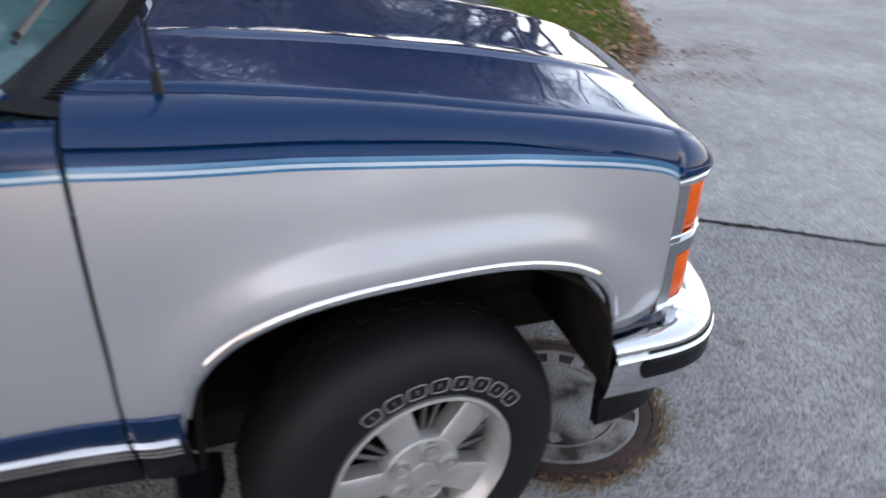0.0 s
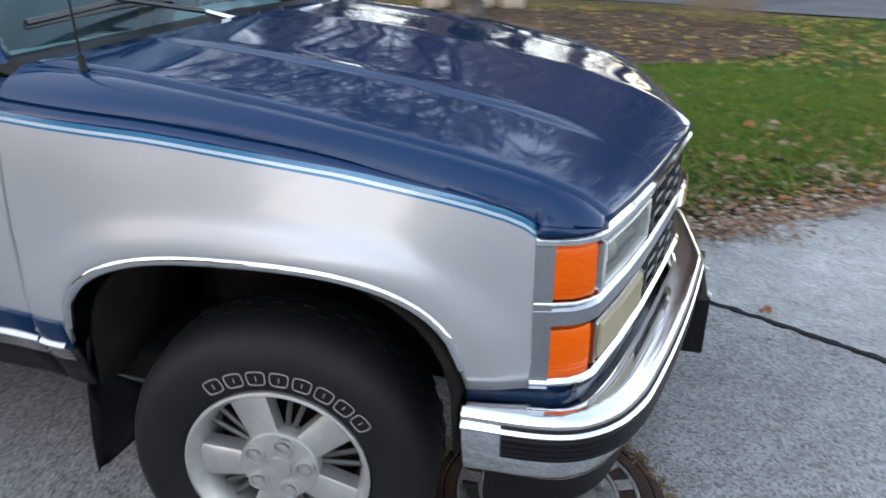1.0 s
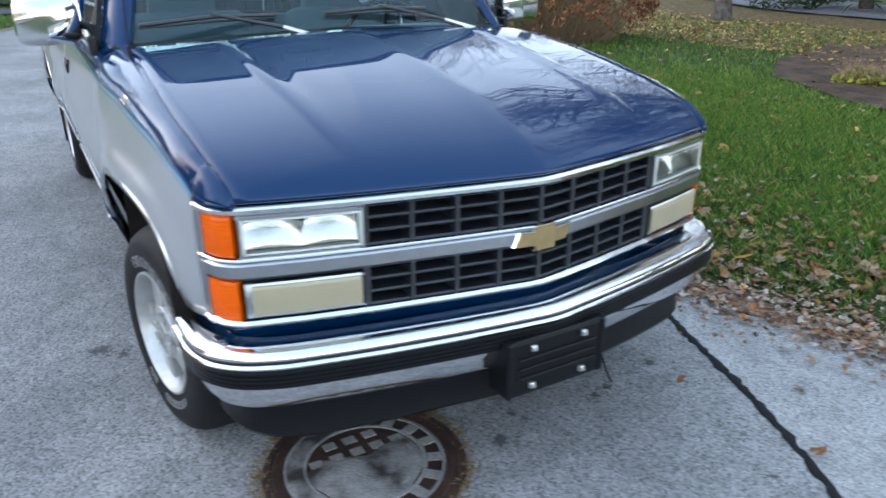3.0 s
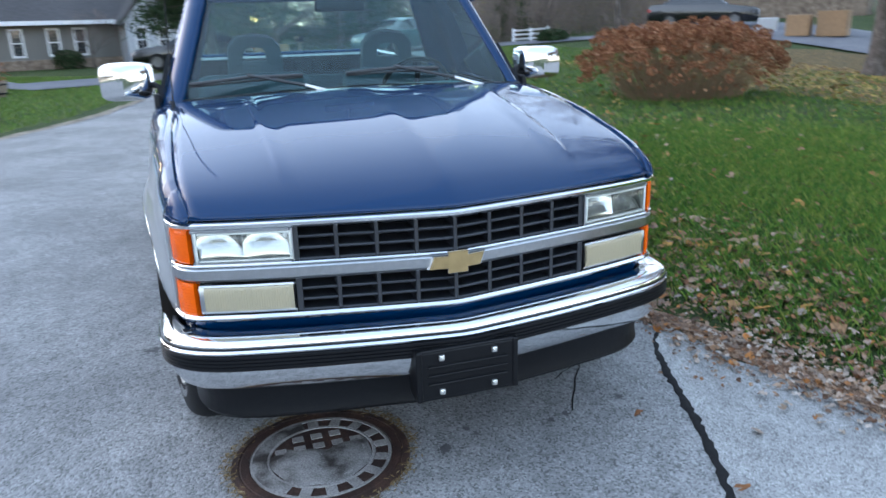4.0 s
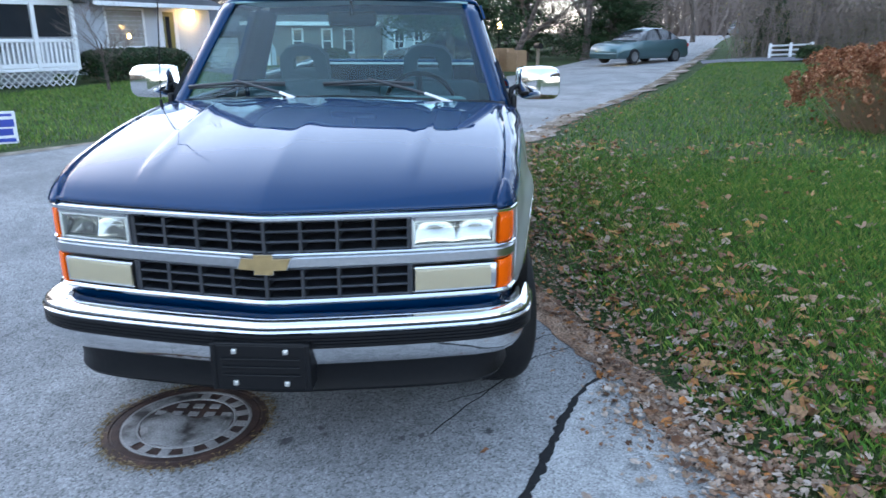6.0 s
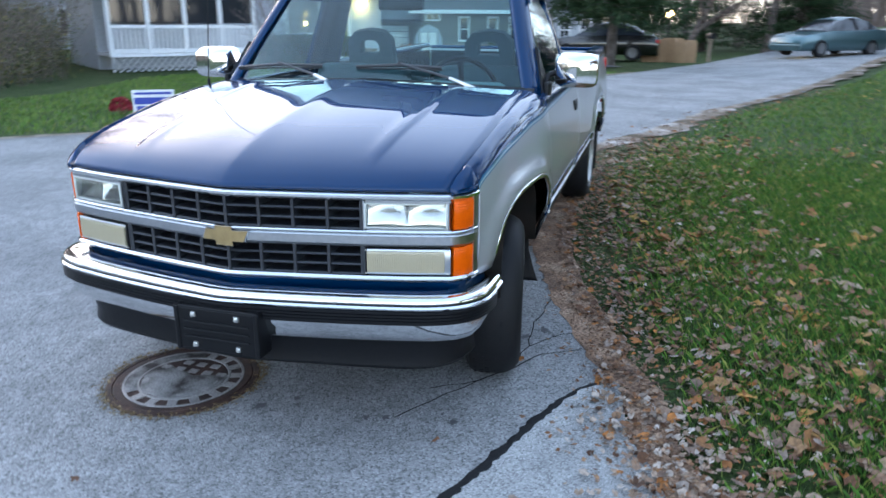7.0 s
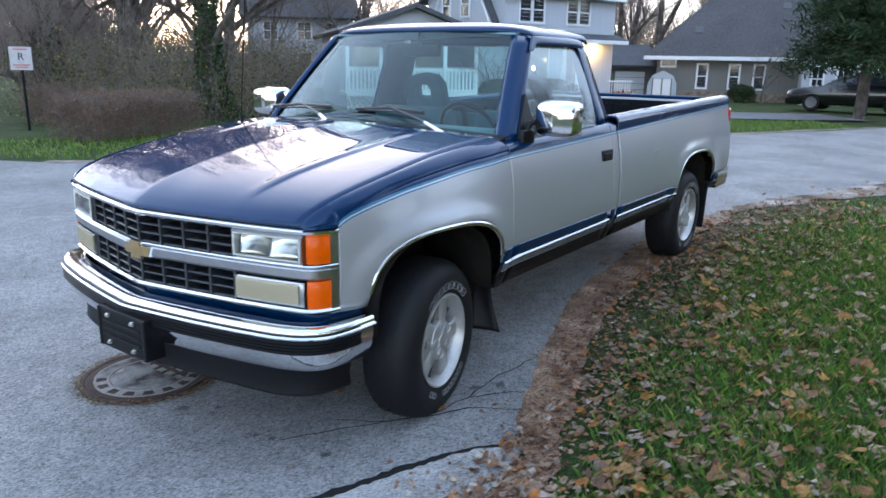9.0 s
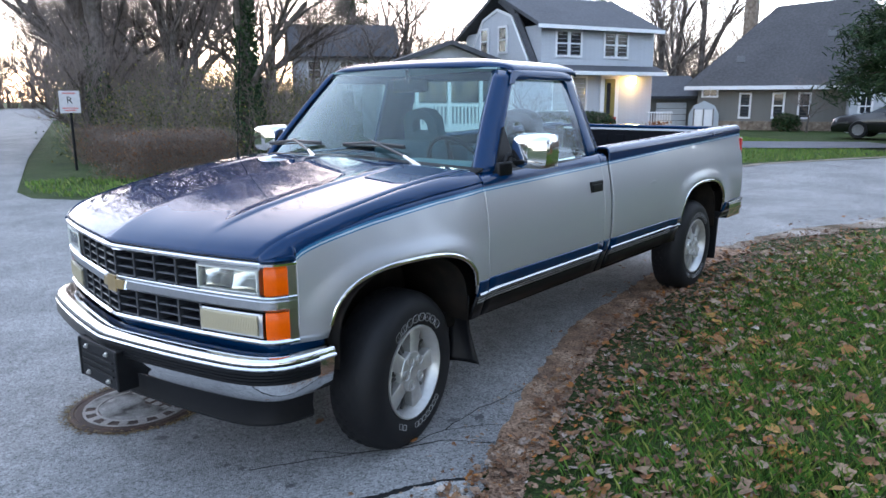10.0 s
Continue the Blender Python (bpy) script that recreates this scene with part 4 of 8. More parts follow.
mesh_ob("windscreen", Geo().grid([[ws(u, v) for u in frange(-1, 1, 24)] for v in frange(0, 1, 10)]), GLASS, truck, "tinted windscreen reflecting the sky", 180)
A_B, A_T = (-0.66, 0.893, 1.186), (-1.055, 0.722, 1.690)
R_B, R_T = (-1.650, 0.905, 1.200), (-1.625, 0.722, 1.678)
C_B, C_T = (-1.800, 0.885, 1.205), (-1.752, 0.690, 1.692)
W_B, W_T = (-1.800, 0.740, 1.210), (-1.765, 0.600, 1.670)
for s in (1, -1):
    def m(p):
        return (p[0], p[1] * s, p[2])
    rows = []
    for v in frange(0, 1, 12):
        w0 = ws(1.0, v)
        a = tuple(lerp(p, q, v) for p, q in zip(A_B, A_T))
        mid = ((w0[0] + a[0]) / 2 + 0.016, (w0[1] + a[1]) / 2 + 0.012, (w0[2] + a[2]) / 2 + 0.003)
        rows.append([m((w0[0] + 0.004, w0[1] - 0.012, w0[2] + 0.002)), m((w0[0] + 0.012, w0[1] + 0.016, w0[2] + 0.004)), m(mid), m(a), m((a[0] - 0.024, a[1] - 0.003, a[2] + 0.002)), m((a[0] - 0.028, a[1] - 0.05, a[2]))])
    mesh_ob("windscreen_pillar", Geo().grid(rows), NAVY, truck, "", 60, 0.01)
    mesh_ob("side_window", Geo().grid([[m(tuple(lerp(lerp(A_B[k], R_B[k], u), lerp(A_T[k], R_T[k], u), v) - (0.014 if k == 1 else 0) + (0.012 * math.sin(math.pi * v) if k == 1 else 0) for k in range(3))) for u in frange(0, 1, 8)] for v in frange(0, 1, 8)]), SIDEGLASS, truck, "tinted door window", 180)
    rows = []
    for v in frange(0, 1, 8):
        r, c, w = [tuple(lerp(p, q, v) for p, q in zip(P, Q)) for P, Q in ((R_B, R_T), (C_B, C_T), (W_B, W_T))]
        rows.append([m((r[0] + 0.03, r[1] - 0.03, r[2])), m((r[0] + 0.028, r[1], r[2])), m((r[0] - 0.03, r[1] + 0.006, r[2])), m((c[0] + 0.03, c[1] + 0.012, c[2])), m((c[0], c[1] - 0.02, c[2])), m(w)])
    mesh_ob("rear_pillar", Geo().grid(rows), NAVY, truck, "", 60, 0.01)
    for u0, su in ((0.0, 1), (1.0, -1)):
        arc = [(u0 + su * (0.19 - 0.15 * math.cos(k * math.pi / 16)), 0.87 + 0.12 * math.sin(k * math.pi / 16)) for k in range(9)]
        pts = [(u0 - su * 0.02, 0.87), (u0 - su * 0.02, 1.01)] + arc[::-1]
        cg = Geo().add([m(tuple(lerp(lerp(A_B[k], R_B[k], u), lerp(A_T[k], R_T[k], u), v) + (0.004 if k == 1 else 0) for k in range(3))) for u, v in pts], [tuple(range(len(pts)))])
        mesh_ob("window_corner", cg, NAVY, truck, "", None, 0.012)
    hd = Geo()
    hx = frange(A_T[0] + 0.02, R_T[0] - 0.03, 12)
    hd.grid([[m((x, y, z - 0.010 * abs(2 * i / 12 - 1) ** 6)) for i, x in enumerate(hx)] for y, z in ((0.700, 1.712), (0.722, 1.702), (0.734, 1.688), (0.740, 1.670), (0.738, 1.654), (0.724, 1.650))])
    mesh_ob("door_header", hd, NAVY, truck, "", 60)
    sl = Geo().tube([m((A_B[0], A_B[1] - 0.004, A_B[2])), m((-1.2, 0.905, 1.197)), m(R_B)], 0.014, 8)
    mesh_ob("window_weatherstrip", sl, BLACKP, truck, "black rubber window seal", 60)
    tri = Geo().add([m((-0.66, 0.90, 1.19)), m((-0.86, 0.90, 1.195)), m((-0.83, 0.832, 1.41))], [(0, 1, 2)])
    mesh_ob("mirror_patch", tri, BLACKP, truck, "", None, 0.02)

# roof
def roof(u, v):
    """u across, v front to rear."""
    u, v = math.sin(u * math.pi / 2), 0.5 + 0.5 * math.sin((2 * v - 1) * math.pi / 2)
    wy = lerp(0.722, 0.720, v)
    x = lerp(-0.955 - 0.060 * u * u - 0.060 * abs(u) ** 8, -1.770 + 0.02 * u * u, v)
    side = 1 - max(0.0, 1 - abs(u) ** 3) ** (1 / 3)
    end = 1 - max(0.0, 1 - abs(2 * v - 1) ** 2.6) ** (1 / 2.6)
    return (x, u * wy, 1.786 - 0.010 * u * u - ((0.088 * side) ** 3 + (0.062 * end) ** 3) ** (1 / 3))


mesh_ob("roof", Geo().grid([[roof(u, v) for u in frange(-1, 1, 28)] for v in frange(0, 1, 20)]), NAVY, truck, "navy cab roof", 180, 0.012)
g = Geo().grid([[(lerp(W_B[0], W_T[0], v), u * lerp(0.74, 0.60, v), lerp(1.21, 1.67, v)) for u in frange(-1, 1, 6)] for v in (0, 1)])
mesh_ob("rear_window", g, GLASS, truck, "tinted rear window", 180)
g = Geo().box((-1.765, 0, 1.695), (0.05, 1.30, 0.06), 0.02)
mesh_ob("rear_header", g, NAVY, truck)
g = Geo().box((-1.77, 0, 0.87), (0.03, 1.72, 0.70), 0.01)
mesh_ob("cab_back", g, NAVY, truck)
mesh_ob("rear_trim", Geo().box((-1.735, 0, 0.90), (0.02, 1.60, 0.66), 0.01), CLOTH, truck, "dark blue cab rear trim")
mesh_ob("headliner", Geo().grid([[(x, y, 1.735 - 0.03 * abs(y)) for y in frange(-0.66, 0.66, 4)] for x in (-1.0, -1.66)]), DASH, truck, "", None, 0.01)
mesh_ob("cab_floor", Geo().box((-1.10, 0, 0.56), (1.25, 1.70, 0.05), 0.01), UNDER, truck)
d = Geo().box((-0.70, 0, 1.08), (0.34, 1.62, 0.22), 0.05)
d.box((-0.79, 0.42, 1.17), (0.22, 0.50, 0.10), 0.04)
mesh_ob("dashboard", d, DASH, truck, "blue-grey dashboard", 50)
for s in (1, -1):
    st = Geo().box((-1.55, s * 0.42, 1.00), (0.16, 0.64, 0.54), 0.06, rot=Matrix.Rotation(radians(12), 3, "Y"))
    st.box((-1.30, s * 0.42, 0.83), (0.56, 0.66, 0.18), 0.06)
    seat = mesh_ob("seat", st, CLOTH, truck, "dark blue cloth bench seat half", 50)
    hr = Geo()
    rot = Matrix.Rotation(radians(12), 3, "Y")
    sp = [(-0.16, -0.14), (-0.15, 0.03), (-0.10, 0.085), (0.0, 0.10), (0.10, 0.085), (0.15, 0.03), (0.16, -0.14)]
    ip = [(-0.07, -0.06), (-0.066, 0.0), (-0.045, 0.03), (0.0, 0.035), (0.045, 0.03), (0.066, 0.0), (0.07, -0.06)]
    def hp(y, z, dx):
        p = rot @ Vector((dx, y, z))
        return (p.x - 1.61, s * 0.40 + p.y, p.z + 1.385)
    hr.grid([[hp(y, z, -0.04) for y, z in sp], [hp(y, z, 0.04) for y, z in sp], [hp(y, z, 0.04) for y, z in ip], [hp(y, z, -0.04) for y, z in ip], [hp(y, z, -0.04) for y, z in sp]])
    hr.box(tuple(rot @ Vector((0, 0, -0.10)) + Vector((-1.61, s * 0.40, 1.385))), (0.08, 0.32, 0.09), 0.02, rot=rot)
    mesh_ob("headrest", hr, CLOTH, seat, "dark blue open headrest", 50)
sw = Geo()
M = Matrix.Translation((-0.98, 0.40, 1.17)) @ Matrix.Rotation(radians(-62), 4, "Y")
sw.tube([M @ Vector((0.19 * math.cos(a), 0.19 * math.sin(a), 0)) for a in [2 * math.pi * i / 36 for i in range(37)]], 0.014, 8, cap=False)
sw.tube([M @ Vector((-0.18, 0, 0)), M @ Vector((0, 0, -0.03)), M @ Vector((0.18, 0, 0))], 0.016, 6)
sw.tube([M @ Vector((0, 0, -0.03)), M @ Vector((0, 0, -0.25))], 0.03, 8)
sw.box(M @ Vector((0, 0, -0.02)), (0.05, 0.12, 0.10), 0.02)
mesh_ob("steering_wheel", sw, BLACKP, truck, "black steering wheel", 60)
rv = Geo().box((-1.015, 0.02, 1.625), (0.035, 0.27, 0.075), 0.022)
rv.tube([(-1.0, 0.02, 1.64), (-0.99, 0.02, 1.72)], 0.01, 8)
mesh_ob("rear_view_mirror", rv, BLACKP, truck, "black rear-view mirror", 50)

# door mirrors, handles
for s in (1, -1):
    c = Vector((-0.790, s * 1.037, 1.298))
    g = Geo()
    rows = []
    for i in range(9):
        t = i / 8
        x = 0.075 - 0.130 * t
        k = (1 - (1 - min(1, t * 1.6)) ** 2.4) ** 0.5 if t < 0.62 else 1.0
        ring = []
        for j in range(24):
            a = 2 * math.pi * j / 24
            ca, sa = math.cos(a), math.sin(a)
            yy = 0.112 * math.copysign(abs(ca) ** 0.45, ca) * (0.70 + 0.30 * k) * (1 if k > 0 else 0)
            zz = 0.087 * math.copysign(abs(sa) ** 0.45, sa) * (0.62 + 0.38 * k)
            ring.append((c.x + x, c.y + yy + s * 0.015 * (1 - t), c.z + zz - 0.01 * (1 - k)))
        rows.append(ring)
    g.grid(rows, close=True)
    g.add(rows[0], [tuple(range(24))])
    mir = mesh_ob("door_mirror", g, CHROME, truck, "chrome-capped door mirror", 60)
    mesh_ob("mirror_glass", Geo().box((c.x - 0.052, c.y, c.z), (0.004, 0.22, 0.15), 0.0015), CHROME, mir, "silvered mirror glass")
    arm = Geo().tube([(c.x + 0.0, c.y - s * 0.11, c.z - 0.02), (c.x + 0.03, c.y - s * 0.135, c.z - 0.03), (c.x + 0.05, c.y - s * 0.145, c.z - 0.09), (c.x + 0.06, s * 0.92, c.z - 0.10)], 0.016, 8)
    arm.box((c.x + 0.07, s * 0.912, c.z - 0.11), (0.12, 0.03, 0.11), 0.012)
    mesh_ob("mirror_arm", arm, BLACKP, mir, "black mirror arm", 50)
    h = Geo().box((-1.610, s * 0.960, 1.000), (0.155, 0.012, 0.142), 0.005)
    h.box((-1.610, s * 0.964, 1.030), (0.120, 0.016, 0.046), 0.005)
    mesh_ob("door_handle", h, BLACKP, truck, "black recessed door handle")
fc = Geo().lathe([(0.0, 0.004), (0.072, 0.003), (0.075, 0.0)], 28, Matrix.Translation((-2.42, 0.966, 0.93)) @ Matrix.Rotation(radians(-90), 4, "X"))
mesh_ob("fuel_door", fc, SILVER, truck, "round silver fuel door", 40)

# wipers, antenna
for piv, tip0, tip1 in (((-0.405, -0.13, 1.222), (-0.565, -0.765, 1.285), (-0.55, -0.26, 1.305)), ((-0.44, 0.615, 1.214), (-0.54, -0.06, 1.305), (-0.545, 0.40, 1.308))):
    w = Geo()
    mid = tuple((a + b) / 2 for a, b in zip(tip0, tip1))
    w.tube([piv, tuple(lerp(a, b, 0.35) + (0.018 if k == 2 else 0) for k, (a, b) in enumerate(zip(piv, mid)))], [0.012, 0.008], 6)
    wip = mesh_ob("wiper", w, ZINC, truck, "bright wiper arm with a black blade")
    b = Geo().tube([tuple(lerp(a, q, 0.35) + (0.018 if k == 2 else 0) for k, (a, q) in enumerate(zip(piv, mid))), (mid[0] + 0.012, mid[1], mid[2] + 0.022)], 0.007, 6)
    b.tube([tip0, (mid[0] + 0.012, mid[1], mid[2] + 0.012), tip1], 0.0075, 6)
    b.tube([(tip0[0] - 0.006, tip0[1], tip0[2] - 0.01), (mid[0] - 0.006, mid[1], mid[2] - 0.006), (tip1[0] - 0.006, tip1[1], tip1[2] - 0.01)], 0.005, 6)
    mesh_ob("wiper_blade", b, GRILLE, wip, "black wiper blade")
an = Geo().lathe([(0.020, 0.0), (0.018, 0.010), (0.009, 0.022), (0.007, 0.06), (0.004, 0.065)], 14, Matrix.Translation((-0.375, -0.835, 1.172)))
ant = mesh_ob("antenna_base", an, BLACKP, truck, "black antenna base", 50)
mesh_ob("antenna_mast", Geo().tube([(-0.375, -0.835, 1.24), (-0.42, -0.80, 1.95)], 0.0028, 6), BLACKP, ant, "thin black whip antenna")

# bed: floor, inner walls with ribs, front panel, tailgate, rear bumper
b = Geo().box((-3.03, 0, 0.83), (2.40, 1.62, 0.05), 0.01)
for i in range(14):
    b.box((-3.03, -0.75 + i * 0.115, 0.86), (2.38, 0.05, 0.02), 0.006)
mesh_ob("bed_floor", b, LINER, truck, "black ribbed bed floor")
for s in (1, -1):
    w = Geo().box((-3.03, s * 0.828, 1.04), (2.42, 0.03, 0.42), 0.01)
    for i in range(15):
        w.box((-1.95 - i * 0.155, s * 0.808, 1.03), (0.07, 0.03, 0.32), 0.012)
    w.box((-3.03, s * 0.84, 1.238), (2.42, 0.06, 0.02), 0.008)
    mesh_ob("bed_liner", w, LINER, truck, "black plastic bed liner with ribs")
f = Geo().box((-1.84, 0, 1.03), (0.04, 1.70, 0.42), 0.01)
for i in range(9):
    f.box((-1.865, -0.68 + i * 0.17, 1.03), (0.02, 0.08, 0.34), 0.01)
mesh_ob("bed_front_panel", f, LINER, truck, "black ribbed bed front panel")
t = Geo().box((-4.255, 0, 0.98), (0.05, 1.62, 0.58), 0.015, 0)
t.box((-4.27, 0, 1.285), (0.07, 1.62, 0.03), 0.01, 1)
gate = mesh_ob("tailgate", t, [SILVER, NAVY], truck, "silver tailgate with a navy top")
mesh_ob("tailgate_liner", Geo().box((-4.222, 0, 0.99), (0.02, 1.60, 0.52), 0.006), LINER, gate, "black tailgate liner")
for i in range(9):
    mesh_ob("liner_rib", Geo().box((-4.208, -0.68 + i * 0.17, 0.99), (0.02, 0.08, 0.44), 0.008), LINER, gate)
for s in (1, -1):
    mesh_ob("tail_light", Geo().box((-4.262, s * 0.895, 1.0), (0.05, 0.11, 0.42), 0.012), RED, truck, "red tail light")
rbp = plan([(0.19, 0.0), (0.19, 0.6), (0.17, 0.84), (0.11, 0.962), (0.02, 0.982), (-0.39, 0.984)], 40)
rb = sweep(rbp, [(-0.08, 0.735), (-0.005, 0.735), (0.0, 0.725), (0.0, 0.665), (-0.01, 0.645), (-0.015, 0.60), (-0.08, 0.60)])
rb.v = [(-4.27 - (x), y, z - 0.055) for x, y, z in rb.v]
mesh_ob("rear_bumper", rb, CHROME, truck, "chrome rear step bumper", 40)
ch = mesh_ob("chassis", Geo().box((-1.9, 0, 0.50), (4.6, 0.95, 0.14), 0.03), UNDER, truck, "dirty black chassis", 50)
for sgn in (1, -1):
    mesh_ob("frame_rail", Geo().box((-1.7, sgn * 0.45, 0.44), (4.6, 0.09, 0.16), 0.02), UNDER, ch)
mesh_ob("axle", Geo().tube([(0.0, -0.7, 0.36), (0.0, 0.7, 0.36)], 0.05, 10), UNDER, ch)
u = Geo().tube([(AXLE_R, -0.75, HUB_R), (AXLE_R, 0.75, HUB_R)], 0.05, 10)
u.lathe([(0.0, -0.14), (0.10, -0.10), (0.14, 0.0), (0.10, 0.10), (0.0, 0.14)], 16, Matrix.Translation((AXLE_R, 0, HUB_R)) @ Matrix.Rotation(radians(90), 4, "Y"))
mesh_ob("axle", u, UNDER, ch, "", 50)
# unseen full-width slab, added to keep light off the ground underneath
mesh_ob("shade_pan", Geo().box((-2.05, 0, 0.475), (4.0, 1.62, 0.09), 0.02), UNDER, ch)
# black boxes added behind the rear wheels to shut out daylight
for sgn in (1, -1):
    mesh_ob("daylight_block", Geo().box((-4.02, sgn * 0.84, 0.66), (0.40, 0.14, 0.26), 0.02), UNDER, ch)
mesh_ob("fuel_tank", Geo().box((-2.6, 0.25, 0.42), (0.9, 0.35, 0.22), 0.05), UNDER, ch)


# ---- wheels ----
def wheel(m):
    """Axis along local z, outer face towards +z."""
    t = Geo()
    prof = [(0.205, -0.02), (0.215, 0.005), (0.235, 0.014), (0.275, 0.018), (0.310, 0.012), (0.335, -0.004), (0.352, -0.030), (0.361, -0.055), (0.364, -0.11), (0.361, -0.17), (0.350, -0.20), (0.31, -0.222), (0.25, -0.225), (0.20, -0.20)]
    t.lathe(prof, 64, m)
    tr = Geo()
    for k in range(5):
        r = 0.3635 - 0.002 * abs(k - 2)
        for j in range(64):
            if (j + k) % 2 == 0:
                a = 2 * math.pi * (j + 0.5) / 64
                tr.box(m @ Vector((r * math.cos(a), r * math.sin(a), -0.070 - k * 0.026)), (0.004, 0.026, 0.019), 0.0, rot=(m.to_3x3() @ Matrix.Rotation(a, 3, "Z")))
    ty = mesh_ob("wheel", t, RUBBER, truck, "black tyre with raised white sidewall marks on an alloy wheel", 40)
    mesh_ob("tread", tr, RUBBER, ty)["kind"] = "stuff"
    r = Geo()
    r.lathe([(0.213, 0.004), (0.213, 0.012), (0.206, 0.014), (0.200, 0.008), (0.193, -0.012), (0.186, -0.022), (0.180, -0.060), (0.178, -0.16)], 64, m)
    mesh_ob("rim", r, ALLOY, ty, "polished alloy rim", 40)
    bk = Geo().lathe([(0.0, -0.10), (0.10, -0.10), (0.179, -0.12)], 40, m)
    mesh_ob("brake_disc", bk, UNDER, ty)
    s = Geo()
    s.lathe([(0.0, -0.003), (0.070, -0.005), (0.088, -0.007), (0.092, -0.012), (0.092, -0.05)], 48, m)
    for k in range(5):
        a0 = 2 * math.pi * k / 5 + math.pi / 2
        rows = []
        for i in range(6):
            rad = lerp(0.080, 0.187, i / 5)
            half = lerp(0.033, 0.044, i / 5)
            h = lerp(-0.010, -0.020, i / 5)
            def q(w, hh):
                return m @ (Matrix.Rotation(a0, 4, "Z") @ Vector((rad, w, hh)))
            rows.append([q(-half, h - 0.045), q(-half, h - 0.004), q(-half + 0.006, h), q(half - 0.006, h), q(half, h - 0.004), q(half, h - 0.045)])
        s.grid(rows)
        a1 = a0 + math.pi / 5
        for d in (-0.012, 0.012):
            p0 = m @ (Matrix.Rotation(a1, 4, "Z") @ Vector((0.085, d * 0.6, -0.042)))
            p1 = m @ (Matrix.Rotation(a1, 4, "Z") @ Vector((0.186, d * 1.7, -0.052)))
            mesh_ob("rib", Geo().tube([p0, p1], 0.007, 6), ALLOYDARK, ty, "", 40)
    sp = mesh_ob("spokes", s, ALLOY, ty, "five broad cast alloy spokes", 40)
    for k in range(5):
        a = 2 * math.pi * (k + 0.5) / 5 + math.pi / 2
        lug = Geo().lathe([(0.024, -0.010), (0.024, 0.003), (0.020, 0.004), (0.017, -0.004), (0.012, -0.004), (0.011, 0.003), (0.0, 0.005)], 16, m @ Matrix.Translation((0.062 * math.cos(a), 0.062 * math.sin(a), 0.0)))
        mesh_ob("lug_nut", lug, ALLOY, sp, "recessed lug nut", 40)
    mesh_ob("hub_cap", Geo().lathe([(0.030, -0.004), (0.028, 0.000), (0.0, 0.001)], 20, m), ALLOY, sp, "", 50)
    # raised white sidewall marks: plain hollow blocks
    def marks(a0, n, width, r0, r1):
        for i in range(n):
            a = a0 - i * width
            w = width * 0.40
            lt = Geo()
            ring = []
            for j in range(17):
                c, q = math.cos(6.2832 * j / 16), math.sin(6.2832 * j / 16)
                ang = a + w * math.copysign(abs(c) ** 0.5, c)
                rad = (r0 + r1) / 2 + (r1 - r0) / 2 * math.copysign(abs(q) ** 0.5, q)
                ring.append(m @ Vector((rad * math.cos(ang), rad * math.sin(ang), 0.0155 if rad < 0.25 else 0.0172)))
            lt.tube(ring, 0.0019, 5, cap=False)
            lt.tube([m @ Vector((rr * math.cos(a), rr * math.sin(a), 0.0165)) for rr in (r0 + 0.011, r1 - 0.011)], 0.0015, 5)
            mesh_ob("sidewall_mark", lt, WHITE_LETTER, ty)
    up = m.to_3x3().inverted() @ Vector((0, 0, 1))
    au = math.atan2(up.y, up.x)
    sg = -1 if m.to_3x3().col[2].y > 0 else 1
    marks(au + 0.62 - 0.14 * (sg > 0), 8, 0.20, 0.234, 0.268)
    marks(au + math.pi + 0.75, 7, 0.13, 0.236, 0.260)
    marks(au + math.pi - 0.45, 2, 0.14, 0.236, 0.260)
    return ty


STEER = radians(10.0)
for s in (1, -1):
    base = Matrix.Rotation(radians(-90 if s > 0 else 90), 4, "X")
    wheel(Matrix.Translation((0, s * 0.80, HUB_F)) @ Matrix.Rotation(STEER, 4, "Z") @ Matrix.Translation((0, s * 0.125, 0)) @ base @ Matrix.Rotation(0.35, 4, "Z"))
    wheel(Matrix.Translation((AXLE_R, s * 0.925, HUB_R)) @ base @ Matrix.Rotation(1.1, 4, "Z"))


# ---- ground details ----
def strip(name, pts_a, pts_b, off, material, label, category):
    return sheet(name, pts_a + pts_b[::-1], off, material, label, category)


EDGE_IN = [(-43, 14.85), (-29, 9.75), (-20, 6.3), (-14.9, 4.2), (-10.7, 2.25), (-9, 1.75), (-7.7, 1.35), (-6.7, 0.9), (-5.1, 0.52), (-4.3, 0.42), (-1.9, 0.66), (-1.2, 0.82), (-0.6, 1.02), (-0.1, 1.22), (0.1, 1.37), (0.5, 1.41), (0.74, 1.54), (1.13, 1.62), (1.55, 1.93), (2.15, 2.45), (2.68, 2.75), (3.27, 3.38), (3.72, 4.36), (4.10, 5.45)]
EDGE_OUT = [(-43, 15.9), (-29, 10.8), (-20, 7.3), (-14.9, 4.95), (-10.7, 2.95), (-9, 2.4), (-7.7, 2.0), (-6.7, 1.5), (-5.1, 1.15), (-4.3, 1.08), (-1.9, 1.30), (-1.2, 1.40), (-0.6, 1.58), (-0.1, 1.72), (0.1, 1.78), (0.5, 1.84), (0.74, 1.95), (1.13, 2.05), (1.55, 2.40), (2.15, 2.85), (2.68, 3.15), (2.98, 3.80), (3.30, 4.65), (3.72, 5.60)]
rnd = random.Random(5)


